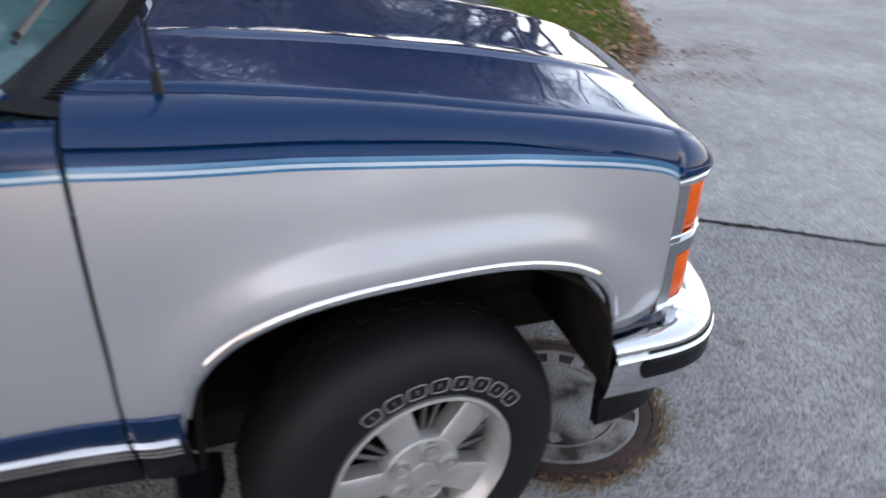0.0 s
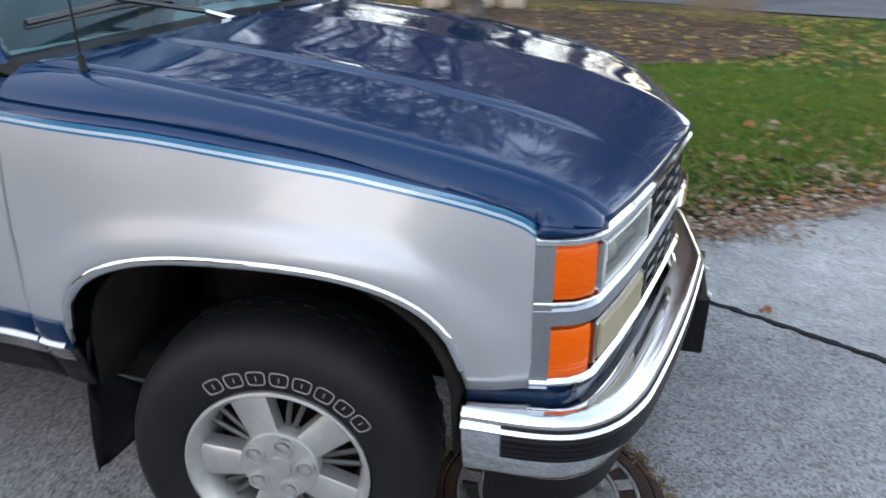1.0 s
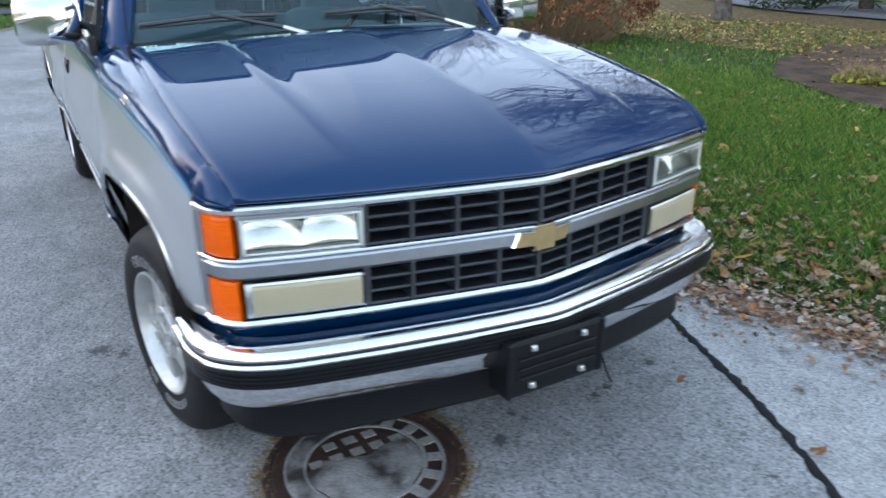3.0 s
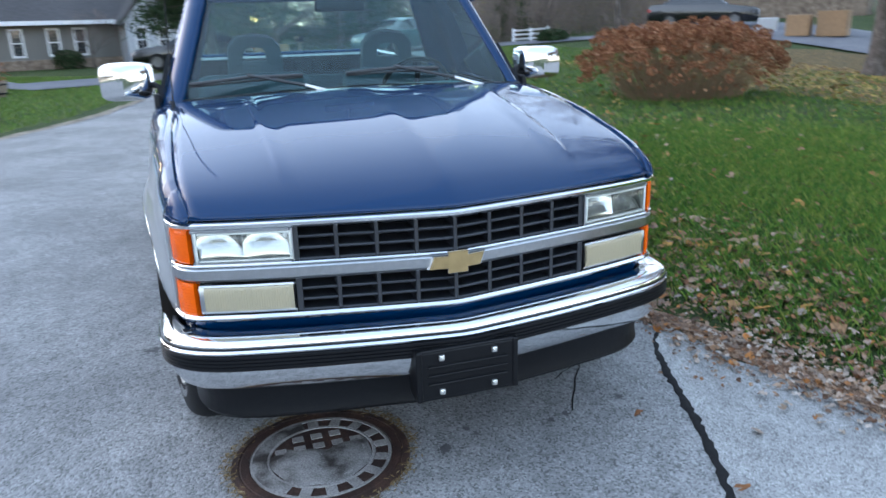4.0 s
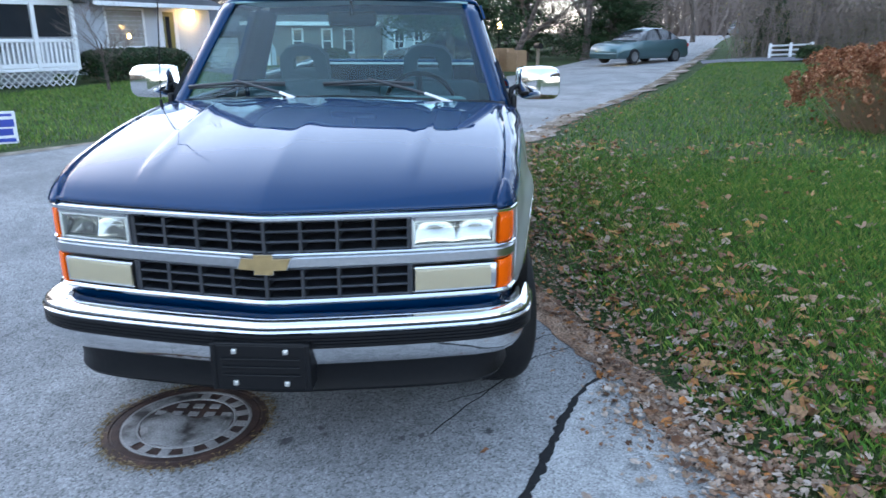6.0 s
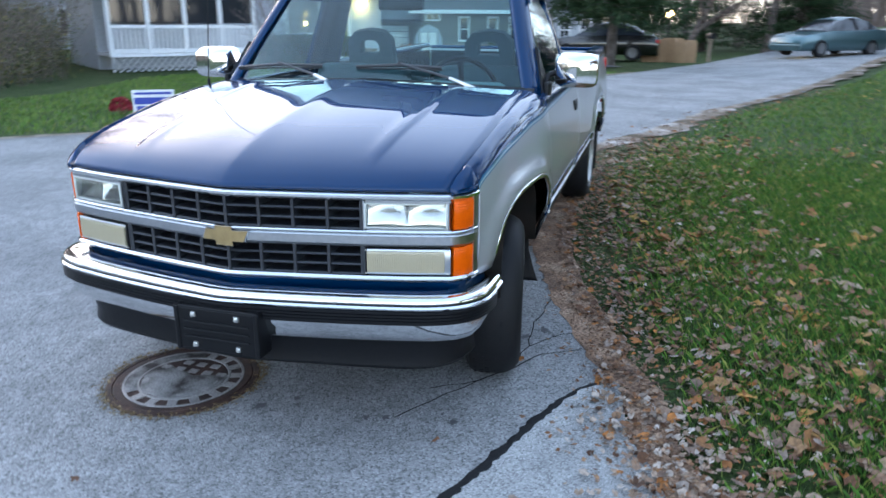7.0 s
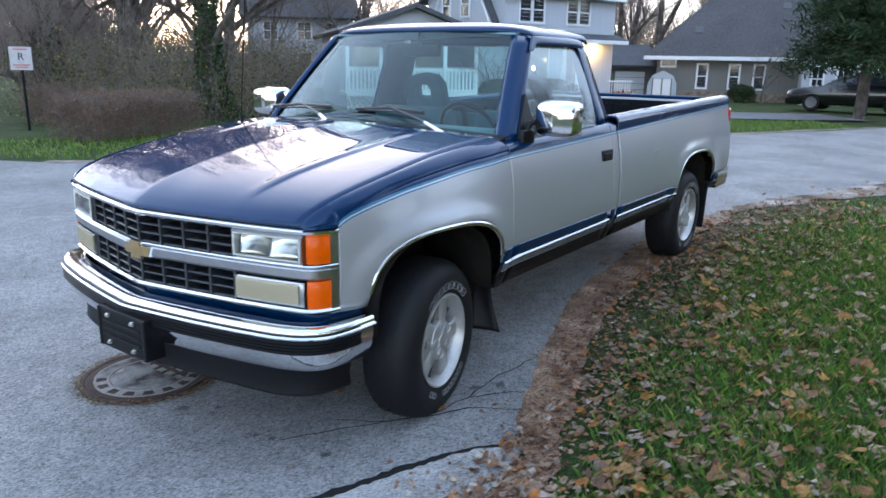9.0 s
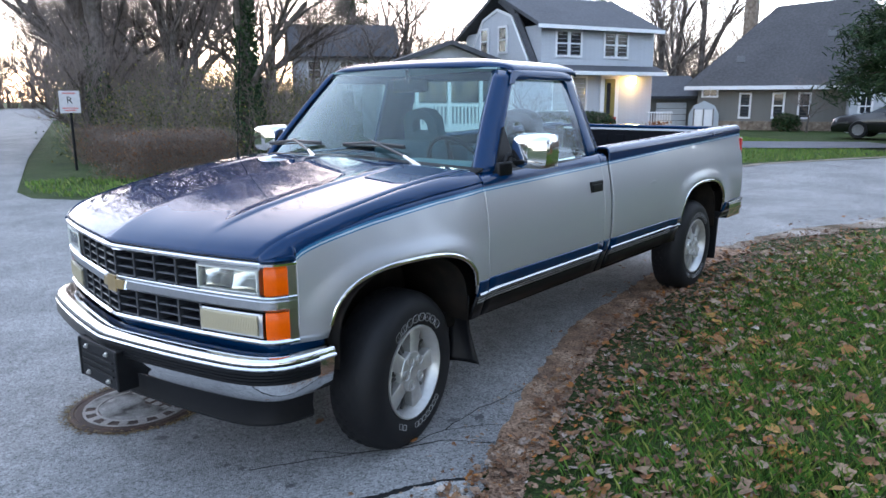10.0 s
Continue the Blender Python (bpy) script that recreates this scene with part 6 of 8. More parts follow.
for kind, x, y, a, s, lab in (
    ("garden", -2.0, 8.7, 0.4, 0.95, "bare tree standing in the mulched flower bed"),
    ("tall", -10.2, 14.0, 1.0, 0.85, "bare tree among yellow leaves"),
    ("tall", -7.3, -17.3, 2.0, 1.05, "tall bare tree behind the clipped hedge"),
    ("thin", -8.2, -18.0, 0.3, 1.2, "slim bare tree behind the clipped hedge"),
    ("tall", -9.6, -13.6, 4.1, 0.95, "ivy-grown bare tree beside the lawn"),
    ("wide", -13.0, -17.5, 1.2, 0.8, "spreading bare tree in the woods"),
    ("thin", -11.2, -20.5, 2.2, 1.0, "slim bare tree in the woods"),
    ("wide", -12.0, -26.5, 3.0, 1.0, "spreading bare tree in the woods"),
    ("tall", -16.0, -27.0, 5.0, 1.0, "tall bare tree in the woods"),
    ("thin", -20.0, -33.0, 1.0, 1.3, "slim bare tree in the woods"),
    ("wide", -28.0, -26.0, 0.8, 1.1, "bare tree beside the blue-grey house"),
    ("tall", -31.5, -28.0, 0.5, 1.1, "tall bare tree behind the blue-grey house"),
    ("tall", -41.0, -15.5, 3.6, 1.15, "tall bare tree between the houses"),
    ("thin", -41.5, -13.2, 0.9, 1.4, "slim bare tree between the houses"),
    ("thin", -44.0, -16.5, 2.9, 1.4, "slim bare tree between the houses"),
    ("wide", -46.0, -3.0, 2.0, 1.2, "bare tree behind the brown house"),
    ("slant", -33.5, 2.4, 1.5, 0.9, "leaning bare tree beside the road"),
    ("tall", -36.5, 6.4, 0.0, 1.0, "bare tree beside the far road"),
    ("thin", -48.0, 11.0, 0.7, 1.3, "slim bare tree along the far road"),
    ("wide", -52.0, 24.0, 1.7, 1.2, "bare tree along the far road"),
    ("thin", -30.5, 15.5, 2.1, 1.0, "slim bare tree behind the white fence"),
    ("tall", -29.0, 23.0, 4.4, 1.1, "bare tree beside the stone house"),
    ("thin", -27.0, 17.5, 5.2, 1.0, "slim bare tree beside the driveway"),
    ("wide", -34.0, 17.0, 3.9, 1.0, "bare tree behind the white fence"),
    ("garden", 3.5, 18.5, 1.9, 1.25, "bare tree beyond the driveway"),
    ("wide", -2.5, 20.5, 0.7, 1.35, "spreading bare tree beyond the driveway"),
    ("tall", 7.5, 17.5, 3.3, 1.25, "tall bare tree beyond the driveway"),
    ("garden", -6.0, 24.5, 4.6, 1.45, "bare tree beyond the driveway"),
    ("wide", 11.5, 22.0, 5.5, 1.4, "spreading bare tree beyond the driveway"),
    ("tall", 1.5, 25.5, 2.4, 1.45, "tall bare tree beyond the driveway"),
    ("garden", 7.0, 27.0, 0.9, 1.5, "bare tree beyond the driveway"),
    ("tall", -11.5, 26.5, 5.9, 1.4, "tall bare tree beyond the driveway"),
    ("garden", -0.5, 19.5, 3.1, 1.6, "bare tree beyond the driveway"),
    ("garden", 5.5, 21.5, 5.0, 1.65, "bare tree beyond the driveway"),
    ("garden", 10.0, 18.5, 0.2, 1.5, "bare tree beyond the driveway"),
    ("garden", -3.5, 28.0, 2.2, 1.7, "bare tree beyond the driveway"),
    ("garden", 14.0, 25.0, 4.0, 1.7, "bare tree beyond the driveway"),
    ("tall", -8.6, -20.8, 2.6, 1.15, "tall bare tree in the woods"),
    ("wide", -11.0, -24.0, 4.4, 1.05, "spreading bare tree in the woods"),
    ("tall", -14.8, -21.0, 0.9, 1.0, "tall bare tree in the woods"),
    ("wide", -17.5, -30.0, 5.2, 1.2, "spreading bare tree in the woods"),
    ("thin", -13.5, -29.0, 3.7, 1.3, "slim bare tree in the woods"),
    ("tall", -22.0, -36.0, 2.9, 1.2, "tall bare tree in the woods"),
    ("thin", 6.0, -24.0, 1.1, 1.2, "slim bare tree across the side street"),
    ("wide", 9.5, -19.0, 2.6, 1.0, "bare tree across the side street"),
    ("tall", -23.0, -45.0, 1.4, 1.2, "tall bare tree along the side street"),
    ("wide", -30.0, -58.0, 0.4, 1.2, "bare tree along the side street"),
    ("tall", -27.5, -60.0, 3.4, 1.4, "tall bare tree along the side street"),
    ("wide", -35.0, -76.0, 5.1, 1.6, "bare tree along the side street"),
    ("tall", -44.0, -92.0, 0.6, 1.6, "tall bare tree along the side street"),
    ("wide", -52.0, -112.0, 2.7, 1.8, "bare tree at the end of the side street"),
    ("tall", -52.0, -137.0, 1.8, 2.0, "tall bare tree at the end of the side street"),
    ("wide", -60.0, -140.0, 4.2, 2.0, "bare tree at the end of the side street"),
    ("tall", -43.0, -139.0, 5.5, 1.9, "tall bare tree at the end of the side street"),
    ("wide", -33.0, -125.0, 0.3, 1.9, "bare tree at the end of the side street"),
):
    bare_tree(kind, at(x, y, a, s), lab)
for i, (x, y) in enumerate(((-6.2, -15.0), (-8.8, -15.8), (-11.5, -15.6), (-14.5, -18.0), (-10.2, -17.8), (-17.5, -20.5), (-12.5, -24.0), (-9.8, -22.0), (-45.0, 1.0), (-55.0, 3.0), (-58.0, 18.0), (-62.0, -6.0), (-50.0, -20.0), (-36.0, -35.0))):
    bare_tree("thin" if i % 3 else "slant", at(x, y, i * 1.7, 0.55 + 0.09 * (i % 5) + 0.5 * (i > 7)), "slim bare tree in the tangled woods")
for i in range(9):
    bare_tree("wide" if i % 2 else "tall", at(-36.0 - 4.2 * i + 2.0 * (i % 3), -128.0 - 5.0 * (i % 4), 2.1 * i, 1.7 + 0.12 * (i % 3)), "bare tree at the end of the side street")
bare_tree("small", at(-16.6, -9.4, 0.5, 0.85), "small bare sapling on the lawn")
bare_tree("small", at(-32.8, -5.2, 2.5, 1.0), "small bare tree before the brown house")
bare_tree("small", at(-27.5, 13.8, 1.5, 0.8), "bare shrub beside the white fence")


def patches(x, y):
    return max(math.exp(-(((x - cx) / a) ** 2 + ((y - cy) / b) ** 2)) for cx, cy, a, b in ((2.35, 2.0, 0.30, 0.12), (3.1, 2.5, 0.35, 0.2), (3.5, 3.1, 0.5, 0.25), (1.3, 1.7, 0.4, 0.12)))


leaves("fallen_leaves", 15000, (0.2, 3.5, 1.1, 5.0), lambda x, y: math.exp(-((y - curve_at(EDGE_Y, x) - 0.05) / 0.26) ** 2), 0.009, 0.028, LEAFP, "pale curled leaves along the paving edge", 17)
leaves("leaf_grit", 16000, (1.0, 4.4, 1.2, 4.0), patches, 0.005, 0.016, LEAF, "patches of leaf grit on the paving", 15)

CORNER_X = [(2.9, 2.68), (3.5, 3.25), (4.43, 3.69), (5.5, 4.08), (9.3, 5.9), (12.7, 7.5)]
leaves("fallen_leaves", 9000, (2.2, 6.5, 2.9, 10.5), lambda x, y: math.exp(-((x - curve_at(CORNER_X, y) + 0.22) / 0.26) ** 2), 0.014, 0.042, LEAF, "dry leaves along the side street edge", 16)


# ---- shrubs, hedges, woods ----
NEEDLE = ramp_mat("evergreen_needles", [(0.0, (0.012, 0.030, 0.012)), (0.5, (0.025, 0.055, 0.020)), (1.0, (0.05, 0.075, 0.028))], 1, 0.7, 0.1, 20, 0.002, 4, 0.3, True)
YEW = ramp_mat("clipped_yew", [(0.0, (0.010, 0.026, 0.010)), (0.6, (0.022, 0.048, 0.016)), (1.0, (0.045, 0.07, 0.022))], 1, 0.7, 0.1, 20, 0.002, 4, 0.3, True)
SCRUB = ramp_mat("scrub_leaves", [(0.0, (0.035, 0.052, 0.020)), (0.45, (0.080, 0.098, 0.036)), (0.8, (0.16, 0.155, 0.055)), (1.0, (0.32, 0.25, 0.07))], 1, 0.8, 0.1, 20, 0.002, 4, 0.3, True)
PETAL = ramp_mat("dried_hydrangea_petals", [(0.0, (0.14, 0.05, 0.022)), (0.4, (0.22, 0.085, 0.04)), (0.75, (0.30, 0.14, 0.07)), (1.0, (0.40, 0.24, 0.14))], 1, 0.85, 0.2, 40, 0.003, 4, 0.3, True)
STEM = mat("dry_brown_stems", (0.26, 0.18, 0.11), 0.9, grain=0.5, scale=30)
HEDGE_T = mat("brown_hedge_twigs", (0.17, 0.132, 0.108), 0.9, grain=0.6, scale=9)
SIDING_B = mat("blue_grey_siding", (0.45, 0.475, 0.51), 0.6, grain=0.15, scale=8, amount2=0.15, scale2=0.8)
SIDING_T = mat("taupe_siding", (0.17, 0.165, 0.15), 0.7, grain=0.2, scale=8, amount2=0.2, scale2=0.8)
WHITE = mat("white_trim_paint", (0.72, 0.73, 0.74), 0.5, grain=0.15, scale=14)
SHINGLE = mat("grey_shingles", (0.085, 0.088, 0.10), 0.9, grain=0.6, scale=9, bump=0.3, amount2=0.3, scale2=0.7)
SHINGLE2 = mat("dark_shingles", (0.075, 0.072, 0.075), 0.9, grain=0.6, scale=9, bump=0.3, amount2=0.3, scale2=0.7)
STONE = ramp_mat("tan_stone_veneer", [(0.3, (0.12, 0.09, 0.07)), (0.5, (0.22, 0.17, 0.13)), (0.7, (0.30, 0.25, 0.20))], 5.0, 0.9, 0.6, 30, 0.02)
WINDOW = mat("dark_window_glass", (0.02, 0.024, 0.03), 0.05, 0, 0.5, grain=0.3, scale=3)
CURTAIN = mat("pale_curtained_glass", (0.34, 0.33, 0.31), 0.25, 0, 0.8, grain=0.4, scale=6)
LAMPGLOW = mat("warm_lamp_glow", (1.0, 0.7, 0.3), 0.5, emission=(1.0, 0.55, 0.16), estrength=14.0)
HEADGLOW = mat("lit_headlamp", (1.0, 0.85, 0.6), 0.3, emission=(1.0, 0.78, 0.45), estrength=10.0)
TEAL = mat("teal_car_paint", (0.06, 0.12, 0.135), 0.3, 0.5, 1.0)
CARBLACK = mat("black_car_paint", (0.010, 0.010, 0.012), 0.25, 0.2, 1.0)
CARGREY = mat("grey_car_paint", (0.16, 0.17, 0.18), 0.3, 0.4, 1.0)
CARRIM = mat("dull_wheel_rim", (0.16, 0.16, 0.165), 0.45, 0.6, grain=0.4, scale=12)
PAPER = mat("brown_paper_bag", (0.30, 0.19, 0.105), 0.9, grain=0.3, scale=8)
WOOD = mat("weathered_wood", (0.24, 0.19, 0.14), 0.85, grain=0.5, scale=14)
ROCK = mat("tan_boulder", (0.36, 0.29, 0.22), 0.9, grain=0.5, scale=9, bump=0.4)
SIGNBLUE = mat("blue_sign_ink", (0.025, 0.05, 0.32), 0.5)
SIGNPALE = mat("weathered_sign_white", (0.46, 0.45, 0.46), 0.5, grain=0.3, scale=12)
SIGNRED = mat("red_sign_ink", (0.45, 0.13, 0.12), 0.5)


def tri_twig(g, p, d, L, w, bend, r):
    """A thin three-sided twig."""
    side = d.orthogonal().normalized() * w
    up = d.cross(side).normalized() * w
    m = p + d * (L * 0.5) + Vector((r.uniform(-1, 1), r.uniform(-1, 1), r.uniform(-0.3, 1))) * bend * L
    e = p + d * L + Vector((r.uniform(-1, 1), r.uniform(-1, 1), r.uniform(-0.3, 1))) * bend * L
    g.add([p + side, p - side * 0.5 + up, p - side * 0.5 - up, m + side * 0.7, m - side * 0.35 + up * 0.7, m - side * 0.35 - up * 0.7, e], [(0, 1, 4, 3), (1, 2, 5, 4), (2, 0, 3, 5), (3, 4, 6), (4, 5, 6), (5, 3, 6)])


def flake(g, p, s, r, tilt=1.2):
    M = Euler((r.uniform(-tilt, tilt), r.uniform(-tilt, tilt), r.uniform(0, 6.3))).to_matrix()
    vs = [M @ Vector(v) * s + p for v in ((-1, -0.35, 0), (0.2, -0.6, 0.15), (1, 0.1, 0), (0.1, 0.6, 0.15))]
    g.add(vs, [(0, 1, 2, 3)])


def needle(g, p, s, r, tilt=1.2):
    """A narrow spray of needles."""
    M = Euler((r.uniform(-tilt, tilt), r.uniform(-tilt, tilt), r.uniform(0, 6.3))).to_matrix()
    vs = [M @ Vector(v) * s + p for v in ((-1, -0.04, 0), (0.2, -0.16, 0.10), (1, 0.0, -0.1), (0.1, 0.16, 0.10))]
    g.add(vs, [(0, 1, 2, 3)])


def hydrangea(cx, cy, rx, ry, h):
    r = random.Random(77)
    ob = thing("hydrangea_bush", "wide autumn hydrangea with russet dried flower heads", "bush", at=Matrix.Translation((cx, cy, height(cx, cy))))
    st, fl = Geo(), Geo()
    for i in range(750):
        a, k = r.uniform(0, 6.283), math.sqrt(r.random())
        bx, by = 0.55 * rx * k * math.cos(a), 0.55 * ry * k * math.sin(a)
        tx, ty = rx * k * math.cos(a) * r.uniform(0.85, 1.1), ry * k * math.sin(a) * r.uniform(0.85, 1.1)
        tz = h * (1.0 - 0.38 * k ** 3) * r.uniform(0.80, 1.0)
        p, q = Vector((bx, by, 0)), Vector((tx, ty, tz))
        tri_twig(st, p, (q - p).normalized(), (q - p).length, 0.006, 0.03, r)
    n = 430
    for i in range(n):
        a, k = i * 2.39996, math.sqrt((i + 0.5) / n)
        x, y = rx * k * math.cos(a), ry * k * math.sin(a)
        z = h * (1.0 - 0.34 * k ** 3) * (0.93 + 0.12 * noise.noise((x * 1.8, y * 1.8, 4.0))) + r.uniform(-0.20, 0.10)
        if k > 0.86:
            z -= r.uniform(0, 0.35)
        c, rad = Vector((x, y, z)), r.uniform(0.055, 0.125)
        for j in range(70):
            d = Vector((r.gauss(0, 1), r.gauss(0, 1), r.gauss(0.25, 1))).normalized()
            flake(fl, c + d * rad * r.uniform(0.75, 1.0) * (1.0 if d.z > -0.3 else 0.7), 0.026, r)
    for i in range(500):
        a, k = r.uniform(0, 6.283), math.sqrt(r.random())
        flake(fl, Vector((0.8 * rx * k * math.cos(a), 0.8 * ry * k * math.sin(a), r.uniform(0.1, h * 0.75))), 0.05, r)
    mesh_ob("stem_mass", st, STEM, ob, "dry brown stems")["kind"] = "stuff"
    mesh_ob("dried_blossom", fl, PETAL, ob, "russet dried flower heads")["kind"] = "stuff"
    return ob


hydrangea(-8.55, 7.58, 1.55, 1.95, 1.30)


def twig_hedge(name, a, b, depth, h, n, label, material, leafy=None, seed=1, leaf_size=0.03):
    """A clipped hedge of crossing twigs between a and b."""
    r = random.Random(seed)
    a, b = Vector(a), Vector(b)
    u = (b - a).normalized()
    v = Vector((-u.y, u.x))
    L = (b - a).length
    ob = thing(name, label, "hedge", at=Matrix.Translation((a.x, a.y, height(a.x, a.y))))
    g = Geo()
    for i in range(n):
        s, t, z = r.uniform(0, L), r.uniform(-0.5, 0.5) * depth, r.random() ** 0.8 * h
        p = Vector((u.x * s + v.x * t, u.y * s + v.y * t, z * 0.85))
        d = Vector((r.gauss(0, 0.6), r.gauss(0, 0.6), r.uniform(0.2, 1.2))).normalized()
        tri_twig(g, p, d, r.uniform(0.12, 0.32), 0.0035, 0.12, r)
    mesh_ob("twig_mass", g, material, ob)["kind"] = "stuff"
    if leafy:
        f = Geo()
        for i in range(int(n * 2.2)):
            s, t = r.uniform(-0.05, L + 0.05), r.uniform(-0.55, 0.55) * depth
            k = 1 - 0.22 * abs(2 * t / depth) ** 3 - 0.15 * abs(2 * s / L - 1) ** 8
            z = h * k * (r.random() ** 0.55) + 0.05 * noise.noise((s * 2.5, t * 2.5, 0.0))
            flake(f, Vector((u.x * s + v.x * t, u.y * s + v.y * t, z)), leaf_size * r.uniform(0.6, 1.3), r)
        mesh_ob("foliage", f, leafy, ob)["kind"] = "stuff"
    return ob


twig_hedge("clipped_hedge", (-4.1, -10.3), (-6.9, -10.9), 1.15, 0.92, 7000, "bare brown clipped hedge beside the lawn", HEDGE_T, LEAF, 3, 0.016)
twig_hedge("clipped_hedge", (-5.3, -14.0), (-6.8, -14.5), 0.9, 0.95, 2500, "second bare brown hedge behind the sign", HEDGE_T, LEAF, 4, 0.016)
twig_hedge("yew_hedge", (-20.0, -11.7), (-23.0, -9.9), 1.3, 1.05, 5000, "dark green clipped yew hedge before the house", HEDGE_T, YEW, 5, 0.05)
twig_hedge("round_shrub", (-33.4, -6.6), (-34.0, -6.0), 0.9, 0.8, 900, "dark green round shrub before the brown house", HEDGE_T, YEW, 6, 0.06)
twig_hedge("yucca_clump", (-25.7, 13.2), (-26.1, 14.0), 0.8, 0.52, 900, "spiky grey-green shrub by the white fence", HEDGE_T, NEEDLE, 8, 0.08)
twig_hedge("yellow_groundcover", (-3.0, 7.6), (-2.0, 8.0), 0.7, 0.14, 500, "low yellow-green plants in the flower bed", STEM, ramp_mat("yellow_green_leaves", [(0.0, (0.14, 0.16, 0.02)), (1.0, (0.30, 0.29, 0.04))], 1, 0.8, 0.1, 20, 0.002, 4, 0.3, True), 9, 0.035)
twig_hedge("grey_groundcover", (-1.4, 8.2), (-0.9, 8.6), 0.5, 0.12, 300, "low grey-green plants in the flower bed", STEM, ramp_mat("grey_green_leaves", [(0.0, (0.09, 0.13, 0.07)), (1.0, (0.17, 0.20, 0.12))], 1, 0.8, 0.1, 20, 0.002, 4, 0.3, True), 10, 0.035)
twig_hedge("brown_perennials", (1.2, 11.0), (2.2, 11.6), 0.8, 0.5, 700, "dry brown perennials in the flower bed", STEM, None, 12)
for x, y, s in ((-2.75, 12.2, 0.34), (-2.1, 12.5, 0.26), (-3.5, 12.0, 0.24), (-1.75, 7.9, 0.16), (-1.3, 7.6, 0.12)):
    bm = bmesh.new()
    bmesh.ops.create_icosphere(bm, subdivisions=3, radius=s)
    for v in bm.verts:
        v.co *= 1 + 0.22 * noise.noise(v.co * 4 / s * 0.3 + Vector((x, y, 0)))
        v.co.z *= 0.72
    g = Geo()
    bm.verts.index_update()
    g.add([v.co + Vector((x, y, height(x, y) + s * 0.4)) for v in bm.verts], [tuple(v.index for v in q.verts) for q in bm.faces])
    bm.free()
    tagged(mesh_ob("boulder", g, ROCK, smooth=180), "tan rounded boulder in the flower bed", "rock", "boulders in the flower bed")


def brush(name, poly, n, hmin, hmax, nleaf, label, seed, w=0.007):
    r = random.Random(seed)
    xs, ys = [p[0] for p in poly], [p[1] for p in poly]
    g, f = Geo(), Geo()
    made = 0
    while made < n:
        x, y = r.uniform(min(xs), max(xs)), r.uniform(min(ys), max(ys))
        if not inside(poly, x, y):
            continue
        made += 1
        z, h = height(x, y), r.uniform(hmin, hmax)
        d = Vector((r.gauss(0, 0.35), r.gauss(0, 0.35), 1)).normalized()
        p = Vector((x, y, z))
        tri_twig(g, p, d, h, w, 0.10, r)
        for k in range(5):
            q = p + d * (h * r.uniform(0.25, 0.9))
            e = (d + Vector((r.gauss(0, 0.8), r.gauss(0, 0.8), r.gauss(0, 0.5)))).normalized()
            tri_twig(g, q, e, h * r.uniform(0.2, 0.45), w * 0.55, 0.12, r)
        for k in range(int(nleaf)):
            q = p + d * (h * r.uniform(0.05, 0.85)) + Vector((r.gauss(0, 0.3), r.gauss(0, 0.3), r.gauss(0, 0.2)))
            flake(f, q, r.uniform(0.018, 0.045), r)
    tagged(mesh_ob(name, g, TWIG), label, "brush", kind="stuff")
    if nleaf:
        tagged(mesh_ob(name + "_leaves", f, SCRUB), "sparse yellow-green leaves on the brush", "leaves", kind="stuff")


brush("woodland_brush", [(-5.2, -14.5), (-7.2, -12.7), (-9, -12.2), (-13, -13.6), (-14.5, -15.5), (-22, -22), (-29, -40), (-24, -44), (-14, -33)], 4200, 0.8, 3.2, 34, "tangled bare undergrowth behind the hedge", 21)
brush("woodland_thicket", [(-6.5, -16.5), (-9.5, -15.5), (-14, -17), (-20, -23), (-28, -38), (-22, -42), (-13, -31)], 420, 2.5, 5.0, 10, "tall bare thicket behind the undergrowth", 31, 0.010)
brush("roadside_brush", [(-28.5, 11.0), (-27.5, 12.2), (-29, 16), (-27.5, 18), (-33, 24), (-45, 20)], 900, 1.5, 4.5, 14, "tangled bare shrubs beyond the white fence", 22, 0.012)
brush("far_brush", [(-40, 8.5), (-45, 4), (-60, 10), (-75, 14), (-75, 18), (-45, 10.5)], 500, 2, 5, 8, "bare shrubs along the far road", 23, 0.02)
brush("side_street_brush", [(-22, -54), (-30, -72), (-60, -131), (-45, -134), (-40, -140), (-70, -140), (-60, -110), (-34, -60)], 1100, 3, 9, 6, "grey woods at the end of the side street", 24, 0.09)
brush("side_street_brush", [(-15, -95), (10, -70), (30, -60), (40, -90), (-10, -140), (-45, -150)], 900, 4, 11, 0, "grey woods beyond the side street", 28, 0.10)
brush("far_brush", [(-92, 24), (-84, 45), (-130, 60), (-140, 20)], 700, 6, 14, 0, "grey woods at the end of the far road", 29, 0.12)
brush("bank_brush", [(8, -20), (30, -28), (34, -45), (2, -40), (-4, -34)], 700, 2, 7, 6, "bare woods across the side street", 25, 0.03)
brush("back_woods", [(-46, -24), (-58, -14), (-64, 4), (-80, 8), (-78, -40), (-50, -55), (-34, -42), (-40, -30)], 900, 5, 12, 0, "grey bare woods behind the houses", 26, 0.05)
brush("back_woods", [(-42, 30), (-20, 36), (10, 40), (10, 60), (-60, 60), (-80, 26)], 700, 5, 12, 0, "grey bare woods behind the stone house", 27, 0.05)


